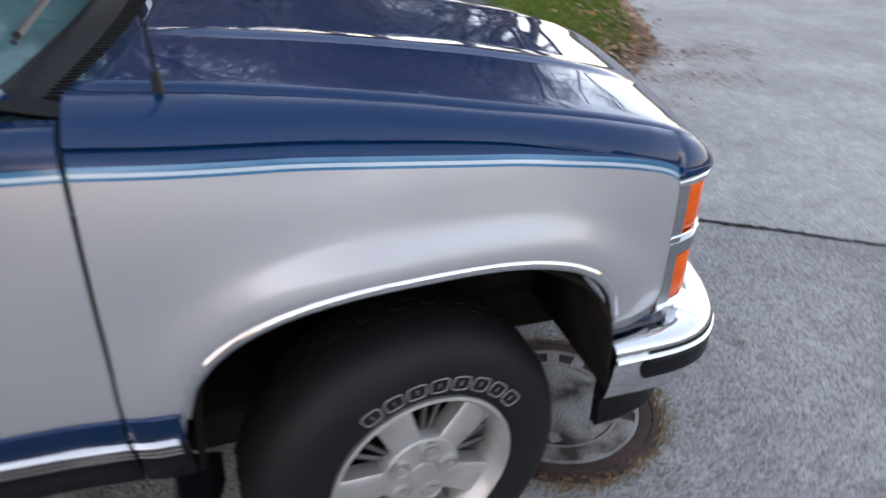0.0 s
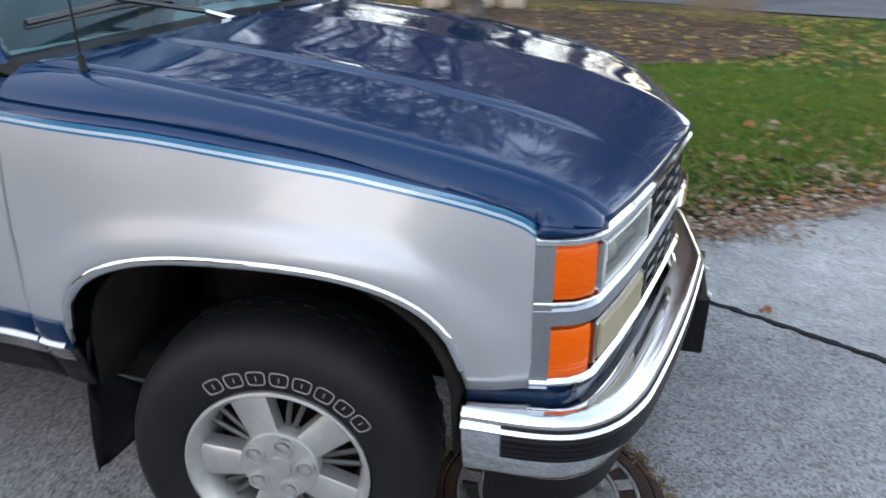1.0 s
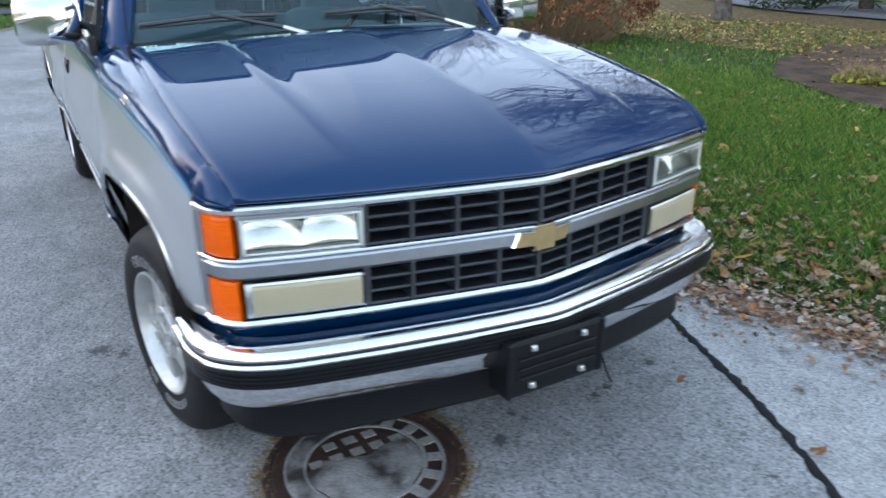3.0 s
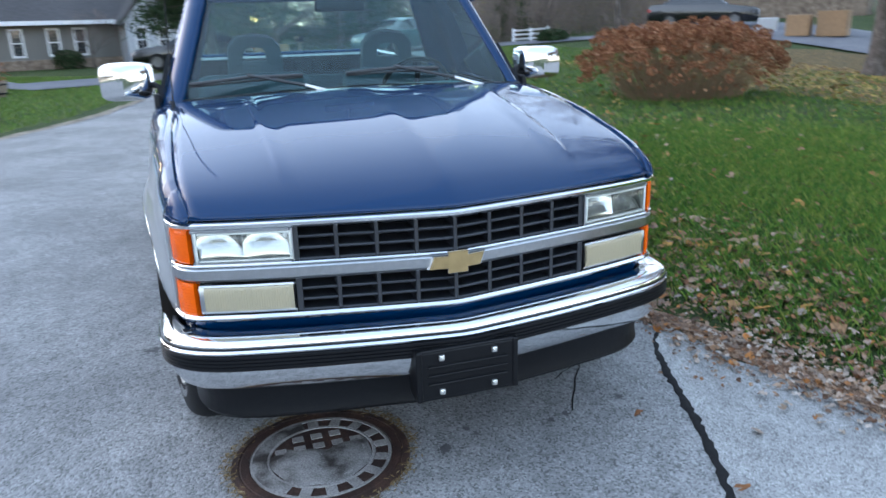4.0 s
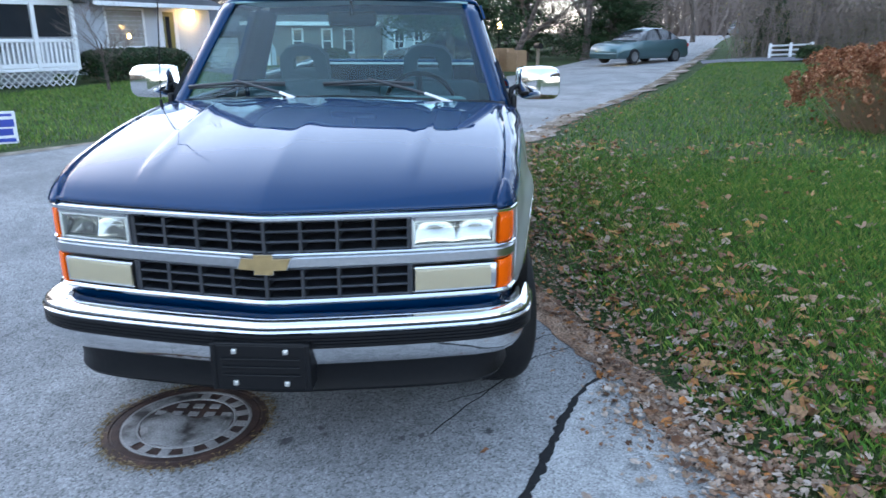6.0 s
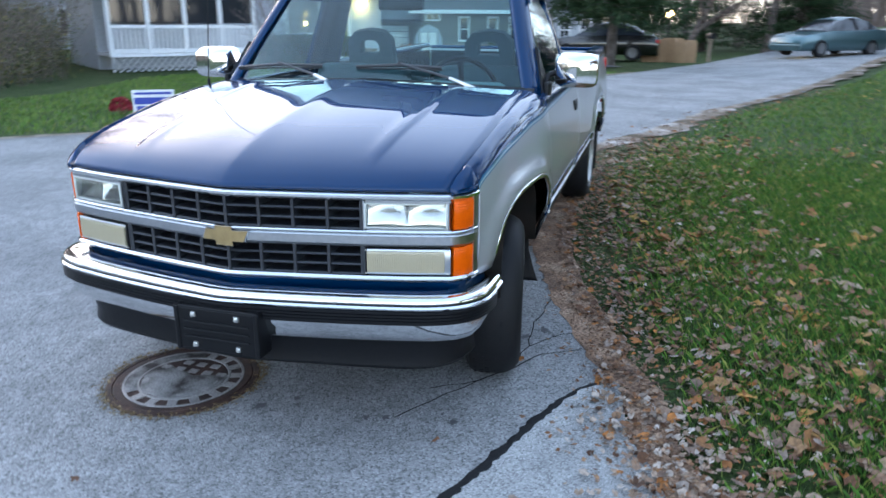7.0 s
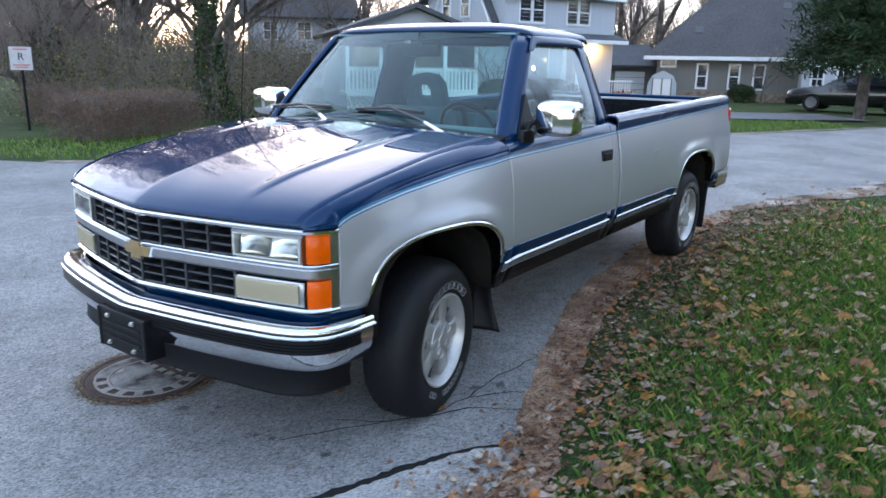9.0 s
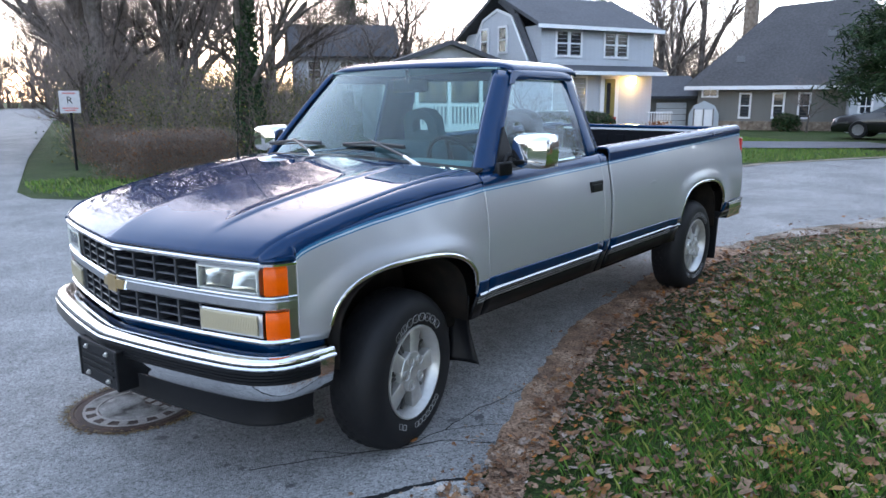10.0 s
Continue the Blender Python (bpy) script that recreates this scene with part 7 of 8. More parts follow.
def conifer(at_m, h, rad, n, label, seed, low=0.06):
    r = random.Random(seed)
    ob = thing("conifer", label, "tree", at=at_m)
    t, c = Geo(), Geo()
    t.tube([(0, 0, -0.1), (0.03, 0.02, h * 0.5), (0, 0, h)], [h * 0.022, h * 0.014, 0.01], 8)
    for i in range(n):
        k = lerp(low, 0.99, (i + r.random()) / n)
        a = r.uniform(0, 6.283)
        L = rad * (1 - k) ** 0.75 * r.uniform(0.65, 1.1) + 0.15
        p0 = Vector((0, 0, h * k))
        d = Vector((math.cos(a), math.sin(a), r.uniform(-0.25, 0.15)))
        p1 = p0 + d * L
        t.tube([p0, p0.lerp(p1, 0.5) + Vector((0, 0, 0.06 * L)), p1], [0.02 * (1 - k) + 0.008, 0.012, 0.004], 4, cap=False)
        for j in range(int(80 * L / rad) + 20):
            s = r.uniform(0.2, 1.05)
            q = p0.lerp(p1, s) + Vector((r.gauss(0, 0.16), r.gauss(0, 0.16), r.gauss(-0.08, 0.10))) * (0.4 + 0.6 * s) * min(1.3, rad / 2.2)
            needle(c, q, r.uniform(0.06, 0.15) * min(1.6, rad / 2.0), r, 0.9)
    mesh_ob("trunk", t, BARK, ob, "", 60)
    mesh_ob("crown", c, NEEDLE, ob)["kind"] = "stuff"
    return ob


def ivy(at_m, h, rad, n, label, seed):
    """Dark leaves clinging round a trunk, and spilling on the ground at its foot."""
    r = random.Random(seed)
    ob = thing("ivy", label, "ivy", at=at_m)
    f = Geo()
    for i in range(n):
        z, a = h * r.random() ** 1.2, r.uniform(0, 6.283)
        q = rad * (1.0 - 0.45 * z / h) * r.uniform(0.75, 1.35) * (1 + 1.6 * math.exp(-z / 0.35))
        flake(f, Vector((q * math.cos(a), q * math.sin(a), z)), r.uniform(0.03, 0.07), r)
    mesh_ob("foliage", f, YEW, ob)["kind"] = "stuff"
    return ob


ivy(at(-9.6, -13.6), 4.2, 0.34, 3600, "dark green ivy climbing the bare trunk", 81)
ivy(at(-7.3, -17.3), 3.0, 0.32, 1500, "ivy round the foot of the tall tree", 82)
conifer(at(-24.5, -0.3), 8.5, 2.9, 380, "dark green pine beside the road, lamp glowing behind it", 61, 0.20)
conifer(at(-38.2, 8.0), 9.5, 3.0, 300, "dark narrow conifer beside the far road", 62, 0.03)
conifer(at(-40.0, 3.5), 9.0, 2.6, 220, "dark conifer behind the far road", 63, 0.05)
conifer(at(-42.0, -0.5), 10.0, 3.0, 220, "dark conifer behind the far road", 67, 0.05)
conifer(at(-40.5, -19.5), 9.5, 2.4, 220, "dark conifer behind the blue-grey house", 64, 0.05)
conifer(at(-32.0, -33.0), 12.0, 2.6, 220, "dark conifer behind the woods", 65, 0.15)
conifer(at(-10.5, 20.5), 10.0, 3.4, 300, "dark spreading conifer beyond the driveway", 68, 0.05)
conifer(at(-5.5, 23.5), 9.0, 3.0, 260, "dark spreading conifer beyond the driveway", 69, 0.05)
conifer(at(-31.0, 13.9), 2.6, 1.4, 160, "yellow-green evergreen by the road", 66, 0.02)


# ---- houses ----
def frame_of(a, b):
    """Matrix with x along the wall from a to b, y inwards, z up."""
    u = Vector((b[0] - a[0], b[1] - a[1], 0)).normalized()
    return Matrix(((u.x, -u.y, 0, a[0]), (u.y, u.x, 0, a[1]), (0, 0, 1, 0), (0, 0, 0, 1)))


def window(parent, M, x, z, w, h, sash=1, glass=None, cols=1):
    """A framed window on the wall plane y = 0 of M, outer side towards -y."""
    R = M.to_3x3()
    t = 0.09
    def loop(k, y):
        return [M @ Vector((x + a * (w / 2 + k), y, z + b * (h / 2 + k))) for a, b in ((-1, -1), (1, -1), (1, 1), (-1, 1))]
    g = Geo().grid([loop(t, 0.005), loop(t, -0.06), loop(t - 0.008, -0.066), loop(0.006, -0.066), loop(0.0, -0.06), loop(0.0, 0.005)], close=True)
    ob = mesh_ob("window", g, WHITE, parent, "white-framed window")
    for i in range(sash):
        mesh_ob("sash_bar", Geo().box(M @ Vector((x, -0.035, z + h * ((i + 1) / (sash + 1) - 0.5))), (w, 0.05, 0.05), 0.006, rot=R), WHITE, ob)
    for i in range(cols):
        mesh_ob("glazing_bar", Geo().box(M @ Vector((x + w * ((i + 1) / (cols + 1) - 0.5), -0.035, z)), (0.03, 0.045, h), 0.004, rot=R), WHITE, ob)
    mesh_ob("pane", Geo().box(M @ Vector((x, -0.022, z)), (w, 0.02, h), 0.0, rot=R), glass or WINDOW, ob)
    return ob


def siding(parent, M, x0, x1, z0, z1, material, pitch=0.16, name="siding_board"):
    """Overlapping boards on the wall plane."""
    n = max(1, int((z1 - z0) / pitch))
    me = None
    for i in range(n):
        if me is None:
            g = Geo().add([(x0, -0.002, 0), (x1, -0.002, 0), (x1, -0.034, 0.0), (x0, -0.034, 0.0), (x0, -0.002, pitch), (x1, -0.002, pitch), (x1, -0.006, pitch), (x0, -0.006, pitch)], [(0, 1, 2, 3), (3, 2, 6, 7), (4, 7, 6, 5), (0, 4, 5, 1), (0, 3, 7, 4), (1, 5, 6, 2)])
            ob = mesh_ob(name, g, material, parent)
            me = ob.data
        else:
            ob = new(name, me)
            ob.parent = parent
        ob.matrix_local = M @ Matrix.Translation((0, 0, z0 + i * pitch))


def roof_slab(parent, pts, material, name="roof", thick=0.14):
    g = Geo().add(pts, [tuple(range(len(pts)))])
    return mesh_ob(name, g, material, parent, "", None, thick, 0.0)


# blue-grey two-storey house with a gambrel gable and a white porch
A1, B1 = (-24.0, -13.5), (-29.8, -11.2)
h1 = thing("blue_grey_house", "blue-grey sided two-storey house with white trim and gambrel roof", "house")
F1 = frame_of(A1, B1)
LF = math.hypot(A1[0] - B1[0], A1[1] - B1[1])
G1 = (-26.2, -19.1)
S1 = frame_of(G1, A1)
LS = math.hypot(G1[0] - A1[0], G1[1] - A1[1])
Rm = F1.to_3x3()
w = Geo().box(F1 @ Vector((LF / 2, LS / 2 + 0.03, 2.15)), (LF, LS, 4.7), 0.0, rot=Rm)
mesh_ob("wall", w, SIDING_B, h1)
siding(h1, F1, 0, LF, -0.1, 2.55, SIDING_B)
siding(h1, F1, 0, LF, 2.85, 4.45, SIDING_B)
siding(h1, S1, 0, LS, -0.1, 4.4, SIDING_B)
gv = [S1 @ Vector(p) for p in ((0, -0.10, 2.6), (LS * 0.95, -0.10, 2.6), (LS * 0.68, -0.10, 5.0), (LS * 0.5, -0.10, 5.35), (LS * 0.30, -0.10, 5.0))]
mesh_ob("gable", Geo().add(gv, [(0, 1, 2, 3, 4)]), SIDING_B, h1, "", None, 0.1, 1.0)
roof_slab(h1, [F1 @ Vector(p) for p in ((-0.4, -0.45, 4.42), (LF + 0.1, -0.45, 4.42), (LF + 0.1, LS * 0.5, 6.0), (-0.4, LS * 0.5, 6.0))], SHINGLE)
roof_slab(h1, [F1 @ Vector(p) for p in ((-0.4, LS + 0.4, 4.3), (LF + 0.1, LS + 0.4, 4.3), (LF + 0.1, LS * 0.5, 6.0), (-0.4, LS * 0.5, 6.0))], SHINGLE)
roof_slab(h1, [F1 @ Vector(p) for p in ((-0.5, -0.75, 2.60), (LF + 0.2, -0.75, 2.60), (LF + 0.2, 0.05, 2.90), (-0.5, 0.05, 2.90))], SHINGLE, "pent_roof", 0.08)
for z, d in ((2.56, -0.76), (4.40, -0.46)):
    mesh_ob("fascia", Geo().box(F1 @ Vector((LF / 2 - 0.15, d, z)), (LF + 0.7, 0.04, 0.16), 0.01, rot=Rm), WHITE, h1, "white fascia board")
for p0, p1 in (((0, 2.6), (LS * 0.30, 5.0)), ((LS * 0.30, 5.0), (LS * 0.5, 5.35)), ((LS * 0.5, 5.35), (LS * 0.68, 5.0)), ((LS * 0.68, 5.0), (LS * 0.95, 2.6))):
    mesh_ob("rake_board", Geo().tube([S1 @ Vector((p0[0], -0.2, p0[1])), S1 @ Vector((p1[0], -0.2, p1[1]))], 0.07, 4), WHITE, h1, "white rake board")
for p0, p1 in (((LS * 0.52, 5.75), (LS * 0.72, 5.05)), ((LS * 0.72, 5.05), (LS * 0.99, 2.7))):
    mesh_ob("gambrel_roof_edge", Geo().tube([S1 @ Vector((p0[0], -0.1, p0[1])), S1 @ Vector((p1[0], -0.1, p1[1]))], 0.17, 4), SHINGLE, h1, "steep gambrel roof edge")
for x in (1.75, 1.05):
    window(h1, F1, x, 3.78, 0.55, 0.95, 1, None, 0)
for x in (4.35, 3.65):
    window(h1, F1, x, 3.78, 0.55, 0.95, 1, None, 0)
for x in (LS * 0.33, LS * 0.58):
    window(h1, S1 @ Matrix.Translation((0, -0.21, 0)), x, 4.05, 0.55, 1.0, 1, None, 0)
window(h1, F1, 1.5, 1.70, 1.75, 1.35, 0, CURTAIN, 0)
dr = mesh_ob("front_door", Geo().box(F1 @ Vector((3.7, -0.04, 1.45)), (1.05, 0.08, 2.1), 0.01, rot=Rm), WHITE, h1, "white-framed front door")
mesh_ob("door_leaf", Geo().box(F1 @ Vector((3.7, -0.09, 1.42)), (0.58, 0.03, 1.86), 0.01, rot=Rm), mat("olive_yellow_door", (0.20, 0.17, 0.05), 0.4, grain=0.3, scale=6), dr, "olive-yellow door leaf")
lamp_p = F1 @ Vector((4.95, -0.16, 2.30))
mesh_ob("porch_lamp", Geo().box(lamp_p, (0.22, 0.16, 0.30), 0.03, rot=Rm), LAMPGLOW, h1, "lit warm porch lamp")
lp = new("porch_light", bpy.data.lights.new("porch_light", "POINT"))
lp.data.energy, lp.data.color, lp.data.shadow_soft_size = 15.0, (1.0, 0.62, 0.28), 0.15
lp.location = F1 @ Vector((4.95, -0.45, 2.25))
mesh_ob("steps", Geo().box(F1 @ Vector((3.7, -0.7, 0.18)), (1.8, 1.3, 0.36), 0.02, rot=Rm), STONE, h1)
mesh_ob("window_candle", Geo().box(F1 @ Vector((1.6, -0.05, 1.40)), (0.12, 0.03, 0.16), 0.03, rot=Rm), LAMPGLOW, h1, "warm lit lamp in the window")
mesh_ob("door_glass", Geo().box(F1 @ Vector((3.62, -0.112, 1.5)), (0.22, 0.012, 1.35), 0.004, rot=Rm), WINDOW, dr, "dark door glass")
for i in range(9):
    mesh_ob("stair_baluster", Geo().box(F1 @ Vector((5.0 + 0.16 * i, -1.2, 0.45)), (0.035, 0.035, 0.85), 0.004, rot=Rm), WHITE, h1)
mesh_ob("stair_rail", Geo().box(F1 @ Vector((5.65, -1.2, 0.90)), (1.5, 0.06, 0.06), 0.01, rot=Rm), WHITE, h1, "white stair rail")
fp = thing("flower_pot", "red flower pot with dark dried plants by the front door", "flower pot", at=Matrix.Translation(F1 @ Vector((3.0, -1.0, 0.36))))
mesh_ob("pot", Geo().lathe([(0.16, 0.0), (0.20, 0.10), (0.24, 0.38), (0.21, 0.38), (0.0, 0.34)], 20), mat("red_glazed_pot", (0.42, 0.018, 0.022), 0.4, grain=0.2, scale=8), fp, "red glazed pot", 40)
# porch wing
P0, P1 = (-15.2, -14.0), (-18.7, -11.3)
FP = frame_of(P0, P1)
LP = math.hypot(P1[0] - P0[0], P1[1] - P0[1])
RP = FP.to_3x3()
mesh_ob("porch_wall", Geo().box(FP @ Vector((LP / 2, 4.2, 1.35)), (LP, 4.4, 2.7), 0.0, rot=RP), SIDING_B, h1)
siding(h1, FP @ Matrix.Translation((0, 2.0, 0)), 0, LP, 0.4, 2.6, SIDING_B)
mesh_ob("porch_floor", Geo().box(FP @ Vector((LP / 2, 1.0, 0.50)), (LP, 2.0, 0.10), 0.01, rot=RP), WHITE, h1, "white porch floor edge")
for i in range(5):
    mesh_ob("porch_post", Geo().box(FP @ Vector((LP * i / 4, 0.05, 1.45)), (0.12, 0.12, 1.95), 0.01, rot=RP), WHITE, h1, "white porch post")
for z, hh in ((1.32, 0.10), (0.62, 0.12), (2.38, 0.16)):
    mesh_ob("porch_rail", Geo().box(FP @ Vector((LP / 2, 0.05, z)), (LP, 0.07, hh), 0.01, rot=RP), WHITE, h1, "white porch rail")
bal = None
for i in range(34):
    if bal is None:
        bo = mesh_ob("baluster", Geo().box((0, 0, 0.97), (0.06, 0.035, 0.66), 0.005), WHITE, h1, "white baluster")
        bal = bo.data
    else:
        bo = new("baluster", bal)
        bo.parent = h1
    bo.matrix_local = FP @ Matrix.Translation((LP * (i + 0.5) / 34, 0.05, 0))
for k in range(22):
    for sgn in (1, -1):
        x = LP * k / 22
        mesh_ob("lattice_slat", Geo().tube([FP @ Vector((x, 0.06 + 0.01 * sgn, 0.02)), FP @ Vector((min(LP, max(0, x + sgn * 0.42)), 0.06 + 0.01 * sgn, 0.45))], 0.016, 4), WHITE, h1)
roof_slab(h1, [FP @ Vector(p) for p in ((-0.3, -0.4, 2.45), (LP * 0.5, -0.4, 3.35), (LP * 0.5, 7.0, 3.35), (-0.3, 7.0, 2.45))], SHINGLE)
roof_slab(h1, [FP @ Vector(p) for p in ((LP + 0.3, -0.4, 2.45), (LP * 0.5, -0.4, 3.35), (LP * 0.5, 7.0, 3.35), (LP + 0.3, 7.0, 2.45))], SHINGLE)
mesh_ob("porch_gable", Geo().add([FP @ Vector(p) for p in ((0, 0.0, 2.46), (LP, 0.0, 2.46), (LP * 0.5, 0.0, 3.28))], [(0, 1, 2)]), SIDING_B, h1, "", None, 0.08)
for i in range(4):
    mesh_ob("screen", Geo().box(FP @ Vector((LP * (i + 0.5) / 4, 0.09, 1.86)), (LP / 4 - 0.14, 0.01, 0.88), 0.0, rot=RP), WINDOW, h1, "dark porch screen")

# taupe house with a steep roof and stone base
A2, B2 = (-33.0, -11.6), (-35.9, -1.6)
h2 = thing("taupe_house", "taupe-sided house with steep grey roof and stone base", "house")
F2 = frame_of(A2, B2)
L2 = math.hypot(A2[0] - B2[0], A2[1] - B2[1])
R2 = F2.to_3x3()
mesh_ob("wall", Geo().box(F2 @ Vector((L2 / 2 + 0.65, 4.03, 0.95)), (L2 - 1.3, 8.0, 2.5), 0.0, rot=R2), SIDING_T, h2)
siding(h2, F2, 1.3, L2, 0.42, 2.10, SIDING_T, 0.14)
mesh_ob("stone_base", Geo().box(F2 @ Vector((L2 / 2 + 0.65, -0.03, 0.05)), (L2 - 1.2, 0.12, 0.75), 0.02, rot=R2), STONE, h2, "tan stone base course")
roof_slab(h2, [F2 @ Vector(p) for p in ((0.7, -0.6, 2.0), (L2 + 0.5, -0.6, 2.0), (L2 - 1.8, 4.0, 6.3), (4.6, 4.0, 6.0))], SHINGLE2)
roof_slab(h2, [F2 @ Vector(p) for p in ((0.7, -0.6, 2.0), (0.7, 8.6, 2.0), (4.6, 4.0, 6.0))], SHINGLE2)
roof_slab(h2, [F2 @ Vector(p) for p in ((0.7, 8.6, 2.0), (L2 + 0.5, 8.6, 2.0), (L2 - 1.8, 4.0, 6.3), (4.6, 4.0, 6.0))], SHINGLE2)
roof_slab(h2, [F2 @ Vector(p) for p in ((L2 + 0.5, -0.6, 2.0), (L2 + 0.5, 8.6, 2.0), (L2 - 1.8, 4.0, 6.3))], SHINGLE2)
mesh_ob("fascia", Geo().box(F2 @ Vector((L2 / 2 + 0.6, -0.62, 1.98)), (L2 - 0.2, 0.05, 0.18), 0.01, rot=R2), WHITE, h2, "white fascia board")
for x in (3.45, 4.9, 6.0):
    window(h2, F2, x, 1.15, 0.38, 1.05, 1, None, 0)
window(h2, F2, 1.85, 1.75, 0.6, 0.26, 0)
for x in (3.1, 7.0):
    mesh_ob("skylight", Geo().box(F2 @ Vector((x, 0.75 if x < 5 else 2.0, 3.30 if x < 5 else 4.47)), (0.36, 0.46, 0.14), 0.02, rot=R2 @ Matrix.Rotation(radians(43), 3, "X")), ALLOYDARK, h2, "roof skylight")
gab = [F2 @ Vector(p) for p in ((7.6, -1.6, 1.9), (10.2, -1.6, 1.9), (8.9, -1.6, 3.5))]
mesh_ob("front_gable", Geo().add(gab, [(0, 1, 2)]), SIDING_B, h2, "blue-grey front gable", None, 0.1)
mesh_ob("bay_wall", Geo().box(F2 @ Vector((8.9, -0.8, 0.95)), (2.4, 1.6, 1.9), 0.0, rot=R2), SIDING_B, h2)
roof_slab(h2, [F2 @ Vector(p) for p in ((7.4, -1.9, 1.8), (8.9, -1.9, 3.65), (8.9, 2.5, 3.65), (7.4, 2.5, 1.8))], SHINGLE2)
roof_slab(h2, [F2 @ Vector(p) for p in ((10.4, -1.9, 1.8), (8.9, -1.9, 3.65), (8.9, 2.5, 3.65), (10.4, 2.5, 1.8))], SHINGLE2)
for x in (8.3, 9.3):
    window(h2, F2 @ Matrix.Translation((0, -1.62, 0)), x, 1.15, 0.40, 1.0)
mesh_ob("chimney", Geo().box((-39.7, -10.1, 6.2), (0.6, 0.6, 3.4), 0.03), STONE, h2, "stone chimney")

# garage and garden shed
ga = thing("garage", "small grey garage with a white panelled door", "garage")
FG = frame_of((-36.2, -14.4), (-37.6, -11.7))
mesh_ob("wall", Geo().box(FG @ Vector((1.5, 2.5, 0.8)), (3.1, 5.0, 1.9), 0.0, rot=FG.to_3x3()), SIDING_T, ga)
roof_slab(ga, [FG @ Vector(p) for p in ((-0.3, -0.6, 1.55), (3.4, -0.6, 1.55), (2.6, 2.5, 2.7), (0.5, 2.5, 2.7))], SHINGLE)
gd = mesh_ob("garage_door", Geo().box(FG @ Vector((1.45, -0.03, 0.62)), (1.6, 0.06, 1.30), 0.01, rot=FG.to_3x3()), WHITE, ga, "white panelled garage door")
for i in range(3):
    mesh_ob("panel_groove", Geo().box(FG @ Vector((1.45, -0.065, 0.3 + i * 0.33)), (1.6, 0.012, 0.025), 0.0, rot=FG.to_3x3()), SIDING_T, gd)
sh = thing("garden_shed", "small pale gambrel garden shed with double doors", "shed")
FS = frame_of((-32.7, -10.5), (-33.1, -9.2))
prof = [(0, -0.2), (1.36, -0.2), (1.36, 0.75), (1.15, 1.15), (0.68, 1.38), (0.21, 1.15), (0, 0.75)]
mesh_ob("wall", Geo().add([FS @ Vector((x, 0, z)) for x, z in prof] + [FS @ Vector((x, 1.6, z)) for x, z in prof], [tuple(range(7)), tuple(range(13, 6, -1))] + [(i, (i + 1) % 7, 7 + (i + 1) % 7, 7 + i) for i in range(7)]), mat("pale_blue_grey_shed", (0.40, 0.44, 0.48), 0.6, grain=0.2, scale=6), sh)
for x in (0.46, 0.90):
    mesh_ob("shed_door", Geo().box(FS @ Vector((x, -0.03, 0.42)), (0.38, 0.04, 1.1), 0.008, rot=FS.to_3x3()), WHITE, sh, "white shed door")
for x in (0.24, 0.68, 1.12):
    mesh_ob("door_trim", Geo().box(FS @ Vector((x, -0.06, 0.42)), (0.06, 0.03, 1.2), 0.004, rot=FS.to_3x3()), SIDING_T, sh, "dark door trim")

# pale blue house behind the woods, stone house beyond the driveway
h4 = thing("pale_blue_house", "pale blue-grey house glimpsed through the bare woods", "house")
F4 = frame_of((-25.5, -31.5), (-30.0, -27.5))
mesh_ob("wall", Geo().box(F4 @ Vector((3.0, 3.0, 1.9)), (6.0, 6.0, 4.2), 0.0, rot=F4.to_3x3()), SIDING_B, h4)
siding(h4, F4, 0, 6.0, 0, 4.0, SIDING_B)
roof_slab(h4, [F4 @ Vector(p) for p in ((-0.4, -0.5, 3.9), (6.4, -0.5, 3.9), (6.4, 3.0, 6.0), (-0.4, 3.0, 6.0))], SHINGLE)
for x in (1.3, 3.2, 4.8):
    window(h4, F4, x, 1.4, 0.7, 1.2)
    window(h4, F4, x, 3.2, 0.7, 0.9)
h3 = thing("stone_house", "pale stone house with white windows beyond the driveway", "house")
F3 = frame_of((-37.5, 24.0), (-27.0, 33.0))
F3 = Matrix.Translation((0, 0, 1.0)) @ F3
mesh_ob("wall", Geo().box(F3 @ Vector((6.5, 3.03, 2.2)), (13, 6.0, 4.6), 0.0, rot=F3.to_3x3()), STONE, h3)
for x in (8.3, 10.2, 5.5, 3.0):
    window(h3, F3, x, 2.4, 0.9, 1.4)
roof_slab(h3, [F3 @ Vector(p) for p in ((-0.5, -0.6, 4.4), (13.5, -0.6, 4.4), (13.5, 3.0, 6.6), (-0.5, 3.0, 6.6))], SHINGLE2)
h5 = thing("low_roofed_house", "low house with a pale roof behind bare shrubs", "house")
F5 = frame_of((-45.0, 21.0), (-38.5, 25.5))
mesh_ob("wall", Geo().box(F5 @ Vector((4, 2.5, 1.9)), (8, 5.0, 2.6), 0.0, rot=F5.to_3x3()), SIDING_T, h5)
roof_slab(h5, [F5 @ Vector(p) for p in ((-0.6, -0.6, 2.7), (8.6, -0.6, 2.7), (8.6, 2.5, 4.2), (-0.6, 2.5, 4.2))], STONE)


